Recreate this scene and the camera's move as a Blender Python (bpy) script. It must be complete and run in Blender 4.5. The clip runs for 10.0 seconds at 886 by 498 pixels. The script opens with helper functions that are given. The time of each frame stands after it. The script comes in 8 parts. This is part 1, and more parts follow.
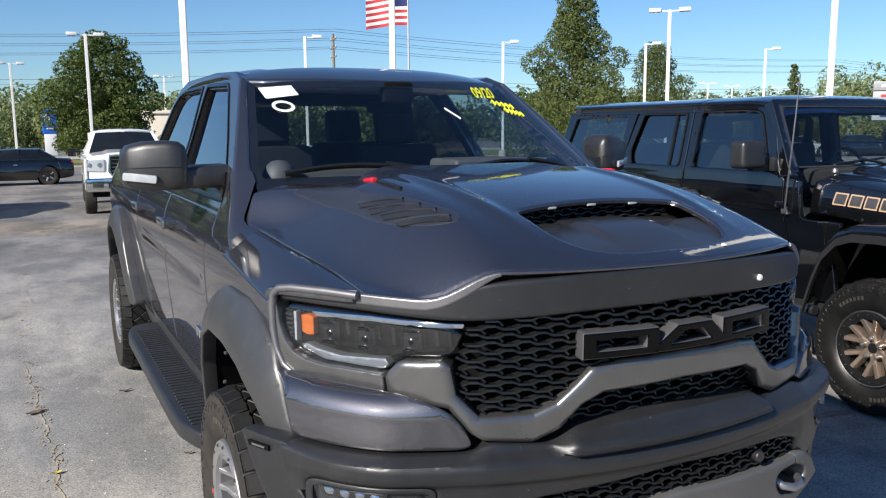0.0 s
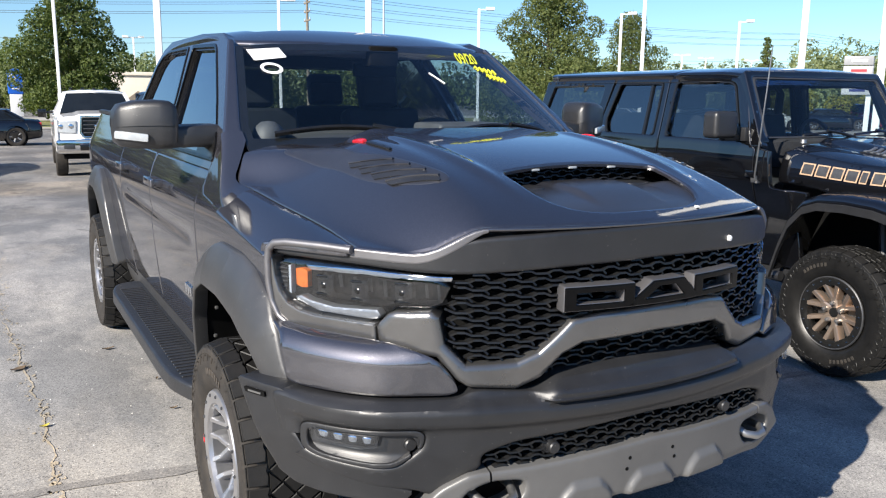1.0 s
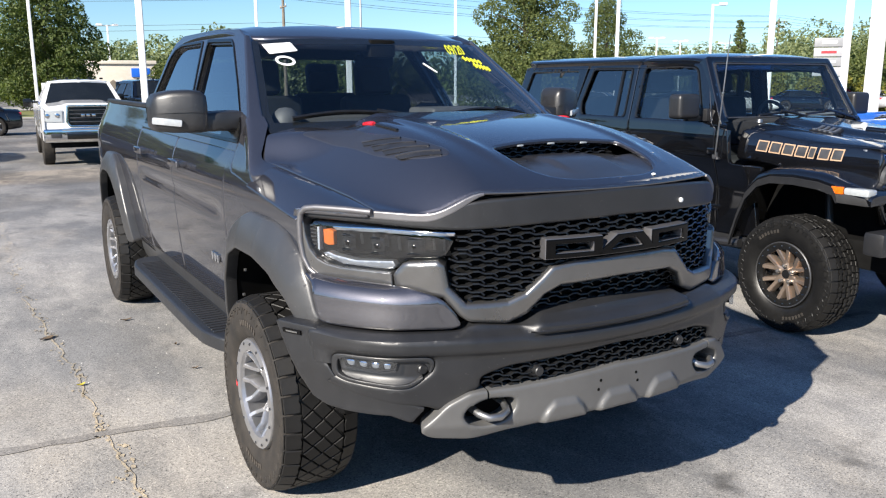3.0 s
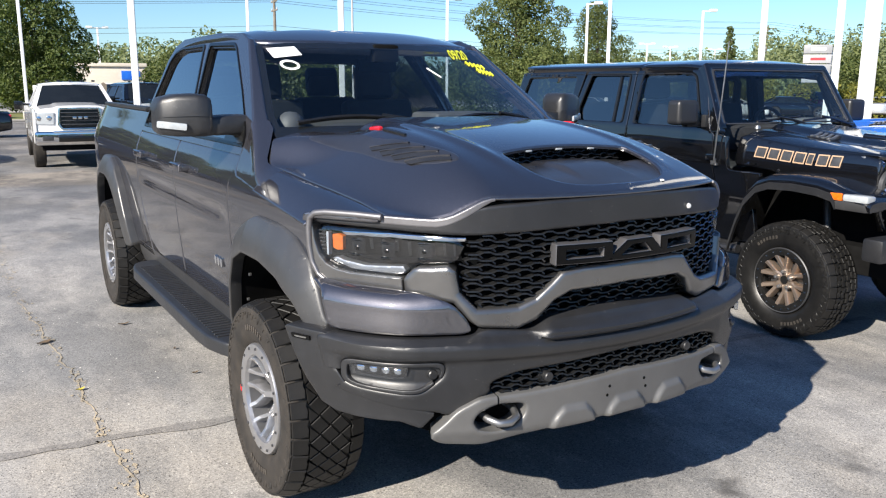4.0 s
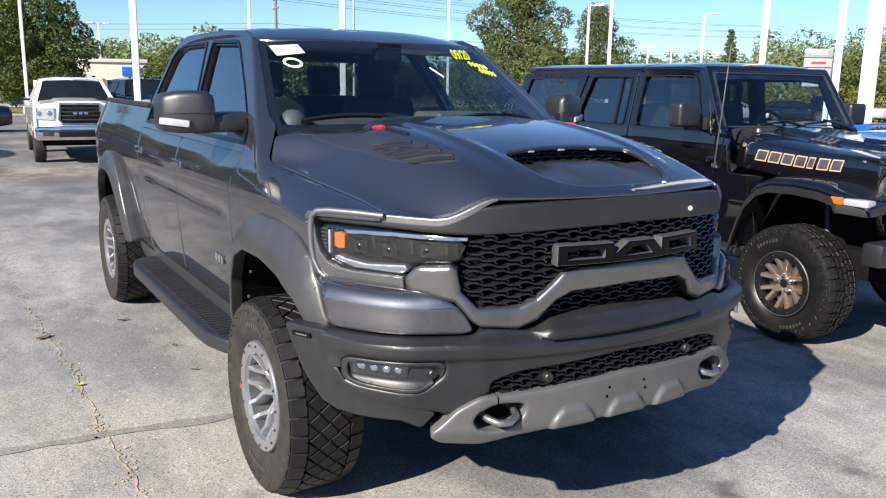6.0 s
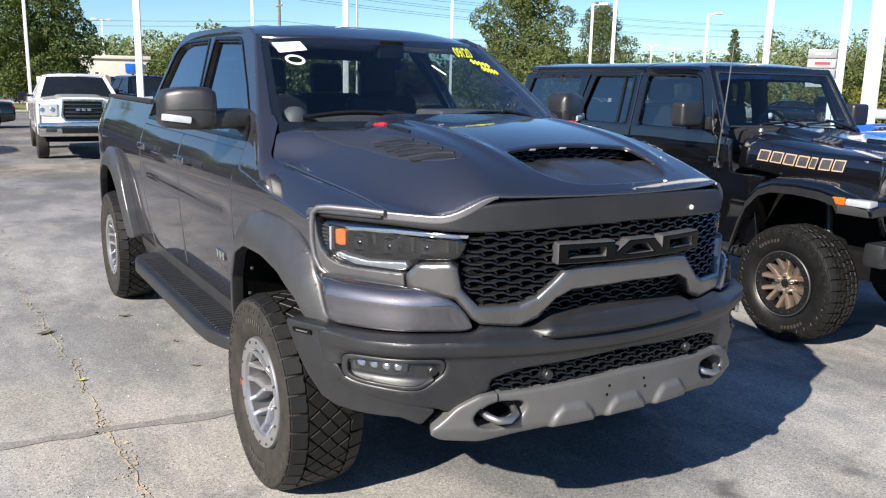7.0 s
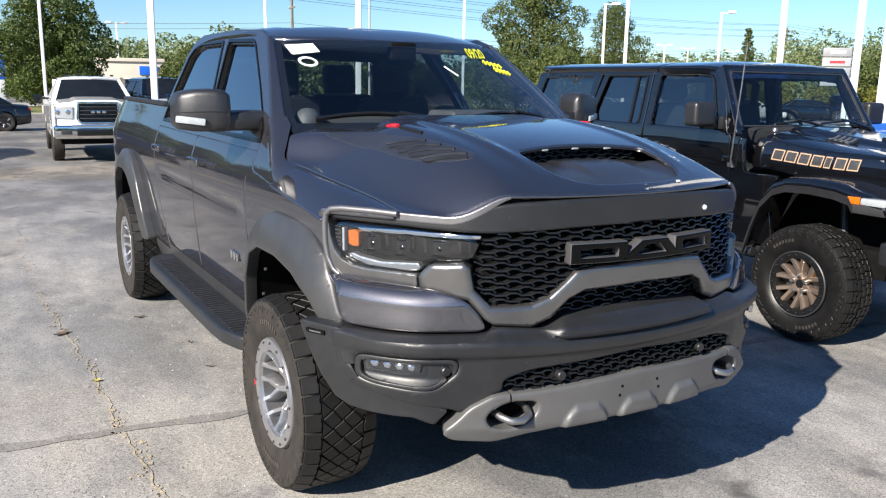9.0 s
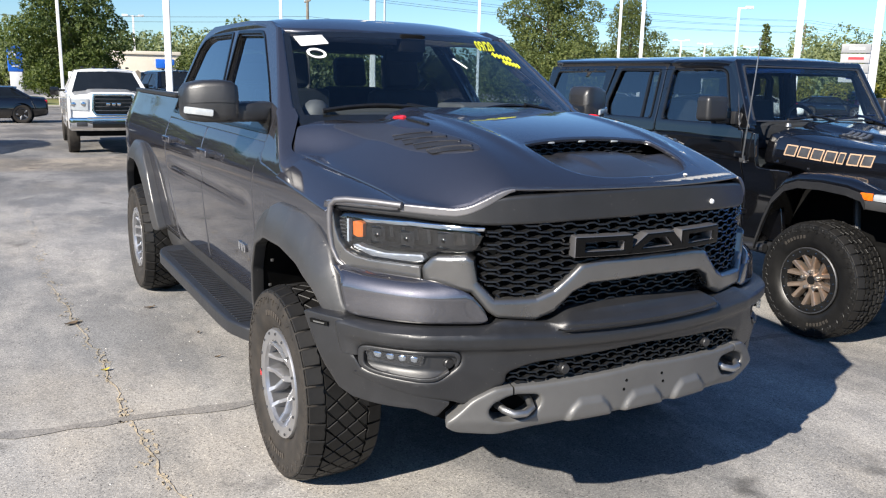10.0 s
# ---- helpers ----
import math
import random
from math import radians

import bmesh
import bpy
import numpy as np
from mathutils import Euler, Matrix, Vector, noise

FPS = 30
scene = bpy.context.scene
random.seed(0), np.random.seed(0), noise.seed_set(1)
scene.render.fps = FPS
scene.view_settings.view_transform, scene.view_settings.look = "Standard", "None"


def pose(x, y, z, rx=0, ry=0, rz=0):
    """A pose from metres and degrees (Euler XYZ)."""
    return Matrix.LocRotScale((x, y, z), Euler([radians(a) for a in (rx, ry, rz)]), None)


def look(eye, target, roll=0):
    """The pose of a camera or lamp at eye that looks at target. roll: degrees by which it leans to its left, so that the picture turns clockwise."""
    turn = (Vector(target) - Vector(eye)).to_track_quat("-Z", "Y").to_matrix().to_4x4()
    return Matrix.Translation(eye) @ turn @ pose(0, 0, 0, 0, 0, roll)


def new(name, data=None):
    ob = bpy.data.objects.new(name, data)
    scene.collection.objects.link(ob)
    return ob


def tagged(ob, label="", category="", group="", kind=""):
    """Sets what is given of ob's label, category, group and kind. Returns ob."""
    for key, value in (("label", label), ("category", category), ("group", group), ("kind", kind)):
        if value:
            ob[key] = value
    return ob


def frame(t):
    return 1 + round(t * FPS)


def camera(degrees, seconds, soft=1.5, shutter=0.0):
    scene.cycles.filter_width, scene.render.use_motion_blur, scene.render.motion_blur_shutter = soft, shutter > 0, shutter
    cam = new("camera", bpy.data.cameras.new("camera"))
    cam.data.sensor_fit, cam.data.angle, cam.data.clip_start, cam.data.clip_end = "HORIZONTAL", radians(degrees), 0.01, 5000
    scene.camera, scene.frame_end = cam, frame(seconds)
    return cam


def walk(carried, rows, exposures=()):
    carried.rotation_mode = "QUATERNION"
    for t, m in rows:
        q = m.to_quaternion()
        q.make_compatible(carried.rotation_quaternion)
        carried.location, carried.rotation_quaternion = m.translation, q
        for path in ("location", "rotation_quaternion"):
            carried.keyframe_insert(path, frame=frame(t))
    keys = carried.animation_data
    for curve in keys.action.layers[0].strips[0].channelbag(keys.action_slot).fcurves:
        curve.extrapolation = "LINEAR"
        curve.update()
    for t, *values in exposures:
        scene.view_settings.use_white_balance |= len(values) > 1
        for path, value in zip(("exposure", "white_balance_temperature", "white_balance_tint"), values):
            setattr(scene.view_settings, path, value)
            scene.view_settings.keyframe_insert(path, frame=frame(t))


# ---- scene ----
cam = camera(56.8, 10.0, soft=1.2)
PATH = [
    (0, (-1.675, -1.932, 1.815), (-0.77, -0.173, 1.518), -0.4),
    (0.5, (-1.682, -1.967, 1.812), (-0.759, -0.224, 1.477), 0.0),
    (1, (-1.779, -2.021, 1.802), (-0.821, -0.306, 1.429), 0.6),
    (1.5, (-1.927, -2.124, 1.81), (-0.893, -0.459, 1.41), 0.4),
    (2, (-2.014, -2.253, 1.818), (-0.946, -0.613, 1.404), 0.2),
    (2.5, (-2.049, -2.412, 1.813), (-1.01, -0.753, 1.401), -0.2),
    (3, (-2.123, -2.456, 1.816), (-1.124, -0.772, 1.409), 0.0),
    (4.5, (-2.19, -2.401, 1.819), (-1.159, -0.732, 1.426), 0.5),
    (5, (-2.196, -2.408, 1.818), (-1.172, -0.735, 1.426), 0.8),
    (5.5, (-2.196, -2.411, 1.82), (-1.173, -0.738, 1.426), 0.9),
    (7, (-2.193, -2.417, 1.815), (-1.174, -0.744, 1.414), 1.3),
    (7.5, (-2.194, -2.426, 1.818), (-1.188, -0.742, 1.428), 1.1),
    (8, (-2.19, -2.418, 1.818), (-1.185, -0.734, 1.426), 1.0),
    (8.5, (-2.195, -2.426, 1.812), (-1.191, -0.742, 1.415), 0.9),
    (9, (-2.196, -2.423, 1.816), (-1.203, -0.733, 1.416), 1.0),
    (9.5, (-2.189, -2.424, 1.815), (-1.218, -0.722, 1.413), 0.9),
    (10, (-2.164, -2.438, 1.805), (-1.201, -0.734, 1.392), 1.3),
]
EXPOSURES = [(0.0, 0.66, 6450, 10), (0.6, 0.90, 6480, 10), (1.2, 1.04, 6520, 10), (2.2, 1.06, 6520, 10), (3.0, 0.99, 6550, 10), (10.0, 0.96, 6550, 10)]
walk(cam, [(t, look(eye, target, roll)) for t, eye, target, roll in PATH], EXPOSURES)

# ---- light: a clear late-summer morning sun and the open sky ----
SUN_AZ, SUN_EL = 250.0, 31.5        # compass-like: degrees from +y towards +x, and height


def make_light():
    world = bpy.data.worlds.new("clear_sky")
    scene.world = world
    world.use_nodes = True
    nt = world.node_tree
    nt.nodes.clear()
    sky = nt.nodes.new("ShaderNodeTexSky")
    sky.sky_type = "NISHITA"
    sky.sun_disc = False
    sky.sun_elevation = radians(SUN_EL)
    sky.sun_rotation = radians(SUN_AZ)
    sky.air_density, sky.dust_density, sky.ozone_density = 1.0, 0.0, 3.0
    bg = nt.nodes.new("ShaderNodeBackground")
    bg.inputs["Strength"].default_value = 0.064
    out = nt.nodes.new("ShaderNodeOutputWorld")
    tint = nt.nodes.new("ShaderNodeMix")
    tint.data_type, tint.blend_type = "RGBA", "MULTIPLY"
    tint.inputs[0].default_value = 1.0
    tint.inputs[7].default_value = (0.74, 0.97, 1.22, 1)
    nt.links.new(sky.outputs[0], tint.inputs[6])
    nt.links.new(tint.outputs[2], bg.inputs[0])
    nt.links.new(bg.outputs[0], out.inputs[0])
    lamp = bpy.data.lights.new("sun", "SUN")
    lamp.energy, lamp.angle, lamp.color = 5.0, radians(0.55), (1.0, 0.93, 0.83)
    sun = new("sun", lamp)
    a, e = radians(SUN_AZ), radians(SUN_EL)
    way = Vector((math.sin(a) * math.cos(e), math.cos(a) * math.cos(e), math.sin(e)))
    sun.matrix_world = look(tuple(way * 60), (0, 0, 0))


make_light()

# ---- building tools ----
def hinge(v, w):
    return 0.5 * (v + np.sqrt(v * v + w * w))


def sstep(a, b, v):
    v = np.clip((v - a) / (b - a), 0.0, 1.0)
    return v * v * (3 - 2 * v)


def sym(half):
    """A closed outline from its half with x >= 0, which starts and ends on x = 0."""
    return list(half) + [(-x, z) for x, z in reversed(half) if x > 1e-6]


def soften(poly, n=1):
    """Rounds the corners of a closed outline: 1 slightly, 2 more, 3 a lot."""
    reach = (0.0, 0.024, 0.055, 0.11)[n]
    q = []
    m = len(poly)
    for k in range(m):
        p0, p1, p2 = (Vector(poly[(k + o) % m]) for o in (-1, 0, 1))
        d0, d2 = (p0 - p1).length, (p2 - p1).length
        a, c = p1 + (p0 - p1) * min(reach / max(d0, 1e-9), 0.42), p1 + (p2 - p1) * min(reach / max(d2, 1e-9), 0.42)
        for t in (0.0, 0.33, 0.67, 1.0):
            v = a * (1 - t) ** 2 + p1 * 2 * t * (1 - t) + c * t * t
            q.append((v.x, v.y))
    return q


def inside_of(polys, u, v):
    r = np.zeros(u.shape, bool)
    for p in polys:
        for (ax, ay), (bx, by) in zip(p, list(p[1:]) + [p[0]]):
            if ay == by:
                continue
            r ^= ((ay > v) != (by > v)) & (u < (bx - ax) * (v - ay) / (by - ay) + ax)
    return r


def nearest_on(polys, u, v):
    best = np.full(u.shape, 1e9)
    nu, nv = u.copy(), v.copy()
    for p in polys:
        for (ax, ay), (bx, by) in zip(p, list(p[1:]) + [p[0]]):
            dx, dy = bx - ax, by - ay
            k = np.clip(((u - ax) * dx + (v - ay) * dy) / (dx * dx + dy * dy + 1e-12), 0, 1)
            qu, qv = ax + k * dx, ay + k * dy
            d = np.hypot(u - qu, v - qv)
            m = d < best
            best[m], nu[m], nv[m] = d[m], qu[m], qv[m]
    return best, nu, nv


def sheet(polys, surf, out, cell=0.012, off=0.0, rim=0.02, er=0.0, eh=0.0, bump=None):
    """A pressed panel: outlines in a surface's (u, v), laid on surf(u, v) with rounded edges and a folded rim."""
    if not isinstance(polys[0], list):
        polys = [list(polys)]
    allp = np.array([q for p in polys for q in p])
    lo, hi = allp.min(0) - cell * 1.01, allp.max(0) + cell * 1.01
    us, vs = np.arange(lo[0], hi[0] + cell, cell), np.arange(lo[1], hi[1] + cell, cell)
    U, V = [a.copy() for a in np.meshgrid(us, vs, indexing="ij")]
    ins = inside_of(polys, U, V)
    d, nu, nv = nearest_on(polys, U, V)
    sd = np.where(ins, d, -d)                              # distance inside the outline
    core = sd > er
    anyin = core[:-1, :-1] | core[1:, :-1] | core[1:, 1:] | core[:-1, 1:]
    k = np.where(d > 1e-9, np.where(ins, 1.0, -1.0) * er / np.maximum(d, 1e-9), 0.0)
    tu, tv = nu + (U - nu) * k, nv + (V - nv) * k          # the place at the inset line
    snap = (sd < er + 0.35 * cell) & (np.abs(sd - er) < 2 * cell)
    U[snap], V[snap] = tu[snap], tv[snap]
    cu = (U[:-1, :-1] + U[1:, :-1] + U[1:, 1:] + U[:-1, 1:]) / 4
    cv = (V[:-1, :-1] + V[1:, :-1] + V[1:, 1:] + V[:-1, 1:]) / 4
    keep = anyin & inside_of(polys, cu, cv)
    ids = np.arange(U.size).reshape(U.shape)
    I, J = np.nonzero(keep)
    quads = np.stack([ids[I, J], ids[I + 1, J], ids[I + 1, J + 1], ids[I, J + 1]], 1)
    used, inv = np.unique(quads, return_inverse=True)
    quads = inv.reshape(quads.shape)
    u, v, nu, nv = U.ravel()[used], V.ravel()[used], nu.ravel()[used], nv.ravel()[used]
    sign = [1.0]

    def lay(uu, vv):
        e = 0.004
        p = surf(uu, vv)
        n = np.cross(surf(uu + e, vv) - surf(uu - e, vv), surf(uu, vv + e) - surf(uu, vv - e))
        n /= np.linalg.norm(n, axis=1)[:, None] + 1e-12
        h = np.full(uu.shape, float(off))
        return p, n, h if bump is None else h + bump(uu, vv)

    p, n, h = lay(u, v)
    if (n @ np.array(out, float)).sum() < 0:
        sign[0], quads = -1.0, quads[:, ::-1]
    n = n * sign[0]
    verts = (p + n * h[:, None]).tolist()
    faces = [tuple(dict.fromkeys(q)) for q in quads.tolist()]
    faces = [f for f in faces if len(f) > 2]
    if not rim and not er:
        return verts, faces
    count = set()
    for f in faces:
        count.update(zip(f, f[1:] + f[:1]))
    edges = [k for k in count if (k[1], k[0]) not in count]
    ring = sorted({c for e in edges for c in e})
    at = {c: i for i, c in enumerate(ring)}
    ri = np.array(ring)
    last = {c: c for c in ring}
    steps = (0.38, 0.71, 0.92, 1.0) if er > 0.009 else (0.71, 1.0) if er > 0 else ()
    for q in steps:
        uu, vv = u[ri] + (nu[ri] - u[ri]) * q, v[ri] + (nv[ri] - v[ri]) * q
        p, n, h = lay(uu, vv)
        n = n * sign[0]
        top = p + n * (h - eh * (1 - math.sqrt(max(0.0, 1 - q * q))))[:, None]
        base = len(verts)
        verts += top.tolist()
        now = {c: base + at[c] for c in ring}
        faces += [(last[y], last[x], now[x], now[y]) for x, y in edges]
        last = now
    if rim:
        if not steps:
            top, n = np.array([verts[c] for c in ring]), n[ri]
        low_ = top - n * rim
        base = len(verts)
        verts += low_.tolist()
        faces += [(last[y], last[x], base + at[x], base + at[y]) for x, y in edges]
    return verts, faces


def mirror_x(data, about=0.0):
    verts, faces = data
    return [(2 * about - x, y, z) for x, y, z in verts], [tuple(reversed(f)) for f in faces]


def moved(data, m):
    return [tuple(m @ Vector(v)) for v in data[0]], data[1]


def joined(*datas):
    verts, faces = [], []
    for v, f in datas:
        k = len(verts)
        verts += list(v)
        faces += [tuple(i + k for i in q) for q in f]
    return verts, faces


def from_bm(bm):
    bm.verts.index_update()
    data = [tuple(v.co) for v in bm.verts], [tuple(v.index for v in f.verts) for f in bm.faces]
    bm.free()
    return data


def box(cx, cy, cz, sx, sy, sz, bevel=0.0, seg=2):
    """A box by its centre and sizes, with rounded edges."""
    bm = bmesh.new()
    bmesh.ops.create_cube(bm, size=1.0)
    for v in bm.verts:
        v.co = Vector((cx + v.co.x * sx, cy + v.co.y * sy, cz + v.co.z * sz))
    if bevel > 0:
        bmesh.ops.bevel(bm, geom=bm.edges[:], offset=bevel, segments=seg, affect="EDGES", profile=0.6)
    return from_bm(bm)


def lathe(profile, n=48, axis="x", closed=False):
    """Turns a profile of (radius, along) round an axis through the origin."""
    verts, faces = [], []
    for k in range(n):
        a = 2 * math.pi * k / n
        c, s = math.cos(a), math.sin(a)
        for r, h in profile:
            verts.append((h, r * c, r * s) if axis == "x" else (r * c, r * s, h) if axis == "z" else (r * s, h, r * c))
    m = len(profile)
    for k in range(n):
        a, b = k * m, ((k + 1) % n) * m
        for i in range(m - (0 if closed else 1)):
            j = (i + 1) % m
            faces.append((a + i, a + j, b + j, b + i))
    return verts, faces


def tube(points, radius, n=8, cap=True):
    """A round bar along points; radius is one number or one per point."""
    pts = [Vector(p) for p in points]
    rad = [radius] * len(pts) if isinstance(radius, (int, float)) else list(radius)
    verts, faces = [], []
    side = None
    for i, p in enumerate(pts):
        t = (pts[min(i + 1, len(pts) - 1)] - pts[max(i - 1, 0)]).normalized()
        if side is None:
            side = t.orthogonal().normalized()
        side = (side - t * side.dot(t)).normalized()
        up = t.cross(side)
        for k in range(n):
            a = 2 * math.pi * k / n
            verts.append(tuple(p + (side * math.cos(a) + up * math.sin(a)) * rad[i]))
    for i in range(len(pts) - 1):
        for k in range(n):
            a, b = i * n + k, i * n + (k + 1) % n
            faces.append((a, b, b + n, a + n))
    if cap:
        faces.append(tuple(range(n - 1, -1, -1)))
        faces.append(tuple((len(pts) - 1) * n + k for k in range(n)))
    return verts, faces


def extrude(poly, place, thick, out):
    """A flat plate from an outline: place(u, v) gives points, thick along out."""
    base = [Vector(place(u, v)) for u, v in poly]
    o = Vector(out) * thick
    n = len(base)
    verts = [tuple(p) for p in base] + [tuple(p + o) for p in base]
    faces = [tuple(range(n, 2 * n)), tuple(range(n - 1, -1, -1))]
    faces += [(k, (k + 1) % n, n + (k + 1) % n, n + k) for k in range(n)]
    return verts, faces


def mesh_of(name, data, material, sharp=35.0, smooth=True, fix=False):
    me = bpy.data.meshes.new(name)
    me.from_pydata([tuple(v) for v in data[0]], [], data[1])
    if fix:
        bm = bmesh.new()
        bm.from_mesh(me)
        bmesh.ops.recalc_face_normals(bm, faces=bm.faces[:])
        bm.to_mesh(me)
        bm.free()
    if material is not None:
        me.materials.append(material)
    if smooth:
        me.polygons.foreach_set("use_smooth", [True] * len(me.polygons))
        me.set_sharp_from_angle(angle=radians(sharp))
    me.update()
    return me


def part(name, data, material, parent=None, label="", sharp=35.0, smooth=True, fix=False):
    ob = new(name, mesh_of(name, data, material, sharp, smooth, fix))
    ob.parent = parent
    return tagged(ob, label)


def thing(name, label, category, group="", at=(0, 0, 0), turn=0.0):
    ob = new(name)
    ob.empty_display_size = 0.2
    ob.matrix_world = pose(*at, 0, 0, turn)
    return tagged(ob, label, category, group)


def both(name, data, material, parent, label="", **kw):
    """A part on the +x side and its mirror on the other."""
    a = part(name, data, material, parent, label, **kw)
    b = part(name, mirror_x(data), material, parent, label, **kw)
    return a, b

# ---- materials ----
def base_material(name, color, rough=0.5, metal=0.0, coat=0.0, spec=0.5, coat_rough=0.03):
    m = bpy.data.materials.new(name)
    m.use_nodes = True
    nt = m.node_tree
    b = nt.nodes["Principled BSDF"]
    b.inputs["Base Color"].default_value = (*color, 1)
    b.inputs["Roughness"].default_value = rough
    b.inputs["Metallic"].default_value = metal
    b.inputs["Coat Weight"].default_value = coat
    b.inputs["Coat Roughness"].default_value = coat_rough
    b.inputs["Specular IOR Level"].default_value = spec
    return m, nt, b


def coords(nt, scale=1.0, kind="Object"):
    c = nt.nodes.new("ShaderNodeTexCoord")
    mp = nt.nodes.new("ShaderNodeMapping")
    mp.inputs["Scale"].default_value = (scale, scale, scale) if isinstance(scale, (int, float)) else scale
    nt.links.new(c.outputs[kind], mp.inputs[0])
    return mp.outputs[0]


def noise_node(nt, vec, scale, detail=4.0, rough=0.55):
    n = nt.nodes.new("ShaderNodeTexNoise")
    n.inputs["Scale"].default_value, n.inputs["Detail"].default_value, n.inputs["Roughness"].default_value = scale, detail, rough
    nt.links.new(vec, n.inputs["Vector"])
    return n.outputs["Fac"]


def ramp(nt, fac, stops):
    r = nt.nodes.new("ShaderNodeValToRGB")
    el = r.color_ramp.elements
    while len(el) < len(stops):
        el.new(0.5)
    for e, (p, c) in zip(el, stops):
        e.position, e.color = p, (*c, 1)
    nt.links.new(fac, r.inputs[0])
    return r.outputs[0]


def mixed(nt, fac, a, b, how="MIX"):
    x = nt.nodes.new("ShaderNodeMix")
    x.data_type, x.blend_type = "RGBA", how
    for s, v in ((0, fac), (6, a), (7, b)):
        if isinstance(v, bpy.types.NodeSocket):
            nt.links.new(v, x.inputs[s])
        else:
            x.inputs[s].default_value = v if s == 0 else (*v, 1)
    return x.outputs[2]


def relief(nt, bsdf, height, strength=0.3, distance=0.01):
    b = nt.nodes.new("ShaderNodeBump")
    b.inputs["Strength"].default_value, b.inputs["Distance"].default_value = strength, distance
    nt.links.new(height, b.inputs["Height"])
    nt.links.new(b.outputs[0], bsdf.inputs["Normal"])


def varied(name, c1, c2, rough=0.5, scale=8.0, metal=0.0, coat=0.0, grain=0.0, grain_scale=300.0, rvar=0.1, spec=0.5, coat_rough=0.03, dust=0.0):
    """A surface with two tones at a coarse scale, a fine grain relief and uneven gloss."""
    m, nt, b = base_material(name, c1, rough, metal, coat, spec, coat_rough)
    vec = coords(nt)
    n = noise_node(nt, vec, scale, 6.0, 0.6)
    tones = ramp(nt, n, [(0.3, c1), (0.7, c2)])
    if dust:
        film = ramp(nt, noise_node(nt, vec, 3.5, 6.0, 0.7), [(0.42, (0, 0, 0)), (0.75, (dust, dust, dust))])
        tones = mixed(nt, film, tones, (0.30, 0.29, 0.27))
        grit = ramp(nt, noise_node(nt, vec, 160.0, 2.0, 0.5), [(0.73, (0, 0, 0)), (0.77, (0.5, 0.5, 0.5))])
        tones = mixed(nt, grit, tones, (0.34, 0.33, 0.31))
    nt.links.new(tones, b.inputs["Base Color"])
    mr = nt.nodes.new("ShaderNodeMapRange")
    mr.inputs["To Min"].default_value, mr.inputs["To Max"].default_value = max(0.0, rough - rvar), rough + rvar
    nt.links.new(noise_node(nt, vec, scale * 4, 3.0), mr.inputs["Value"])
    nt.links.new(mr.outputs[0], b.inputs["Roughness"])
    if grain:
        relief(nt, b, noise_node(nt, vec, grain_scale, 2.0), grain, 0.002)
    return m


def car_paint(name, color, flake, metal=0.6, rough=0.38, dirt=0.03, ior=1.5):
    """Clear-coated metallic paint with fine flakes and a little dust."""
    m, nt, b = base_material(name, color, rough, metal, 1.0, 0.2)
    b.inputs["Coat IOR"].default_value = ior
    b.inputs["Specular Tint"].default_value = (0.50, 0.50, 0.53, 1)
    vec = coords(nt)
    vo = nt.nodes.new("ShaderNodeTexVoronoi")
    vo.inputs["Scale"].default_value = 900.0
    nt.links.new(vec, vo.inputs["Vector"])
    sp = nt.nodes.new("ShaderNodeSeparateColor")
    nt.links.new(vo.outputs["Color"], sp.inputs[0])
    flakes = ramp(nt, sp.outputs[0], [(0.0, color), (0.72, color), (1.0, flake)])
    dust = noise_node(nt, vec, 5.0, 8.0, 0.65)
    f = ramp(nt, dust, [(0.5, (0, 0, 0)), (0.9, (dirt, dirt, dirt))])
    nt.links.new(mixed(nt, f, flakes, (0.32, 0.3, 0.27)), b.inputs["Base Color"])
    nt.links.new(ramp(nt, dust, [(0.35, (0.03, 0.03, 0.03)), (0.9, (0.07, 0.07, 0.07))]), b.inputs["Coat Roughness"])
    return m


def glass_material(name, tint, rough=0.0, f0=0.05):
    """Thin tinted glass: see-through, with a gloss that grows towards grazing views."""
    m = bpy.data.materials.new(name)
    m.use_nodes = True
    nt = m.node_tree
    nt.nodes.clear()
    out = nt.nodes.new("ShaderNodeOutputMaterial")
    tr = nt.nodes.new("ShaderNodeBsdfTransparent")
    tr.inputs[0].default_value = (*tint, 1)
    gl = nt.nodes.new("ShaderNodeBsdfGlossy")
    gl.inputs["Roughness"].default_value = rough
    gl.inputs["Color"].default_value = (1, 1, 1, 1)
    lw = nt.nodes.new("ShaderNodeLayerWeight")
    lw.inputs["Blend"].default_value = 0.5
    pw = nt.nodes.new("ShaderNodeMath")
    pw.operation = "POWER"
    pw.inputs[1].default_value = 4.5
    nt.links.new(lw.outputs["Facing"], pw.inputs[0])
    ad = nt.nodes.new("ShaderNodeMath")
    ad.operation = "MULTIPLY_ADD"
    ad.inputs[1].default_value, ad.inputs[2].default_value = 1 - f0, f0
    nt.links.new(pw.outputs[0], ad.inputs[0])
    mx = nt.nodes.new("ShaderNodeMixShader")
    nt.links.new(ad.outputs[0], mx.inputs[0])
    nt.links.new(tr.outputs[0], mx.inputs[1])
    nt.links.new(gl.outputs[0], mx.inputs[2])
    nt.links.new(mx.outputs[0], out.inputs[0])
    return m


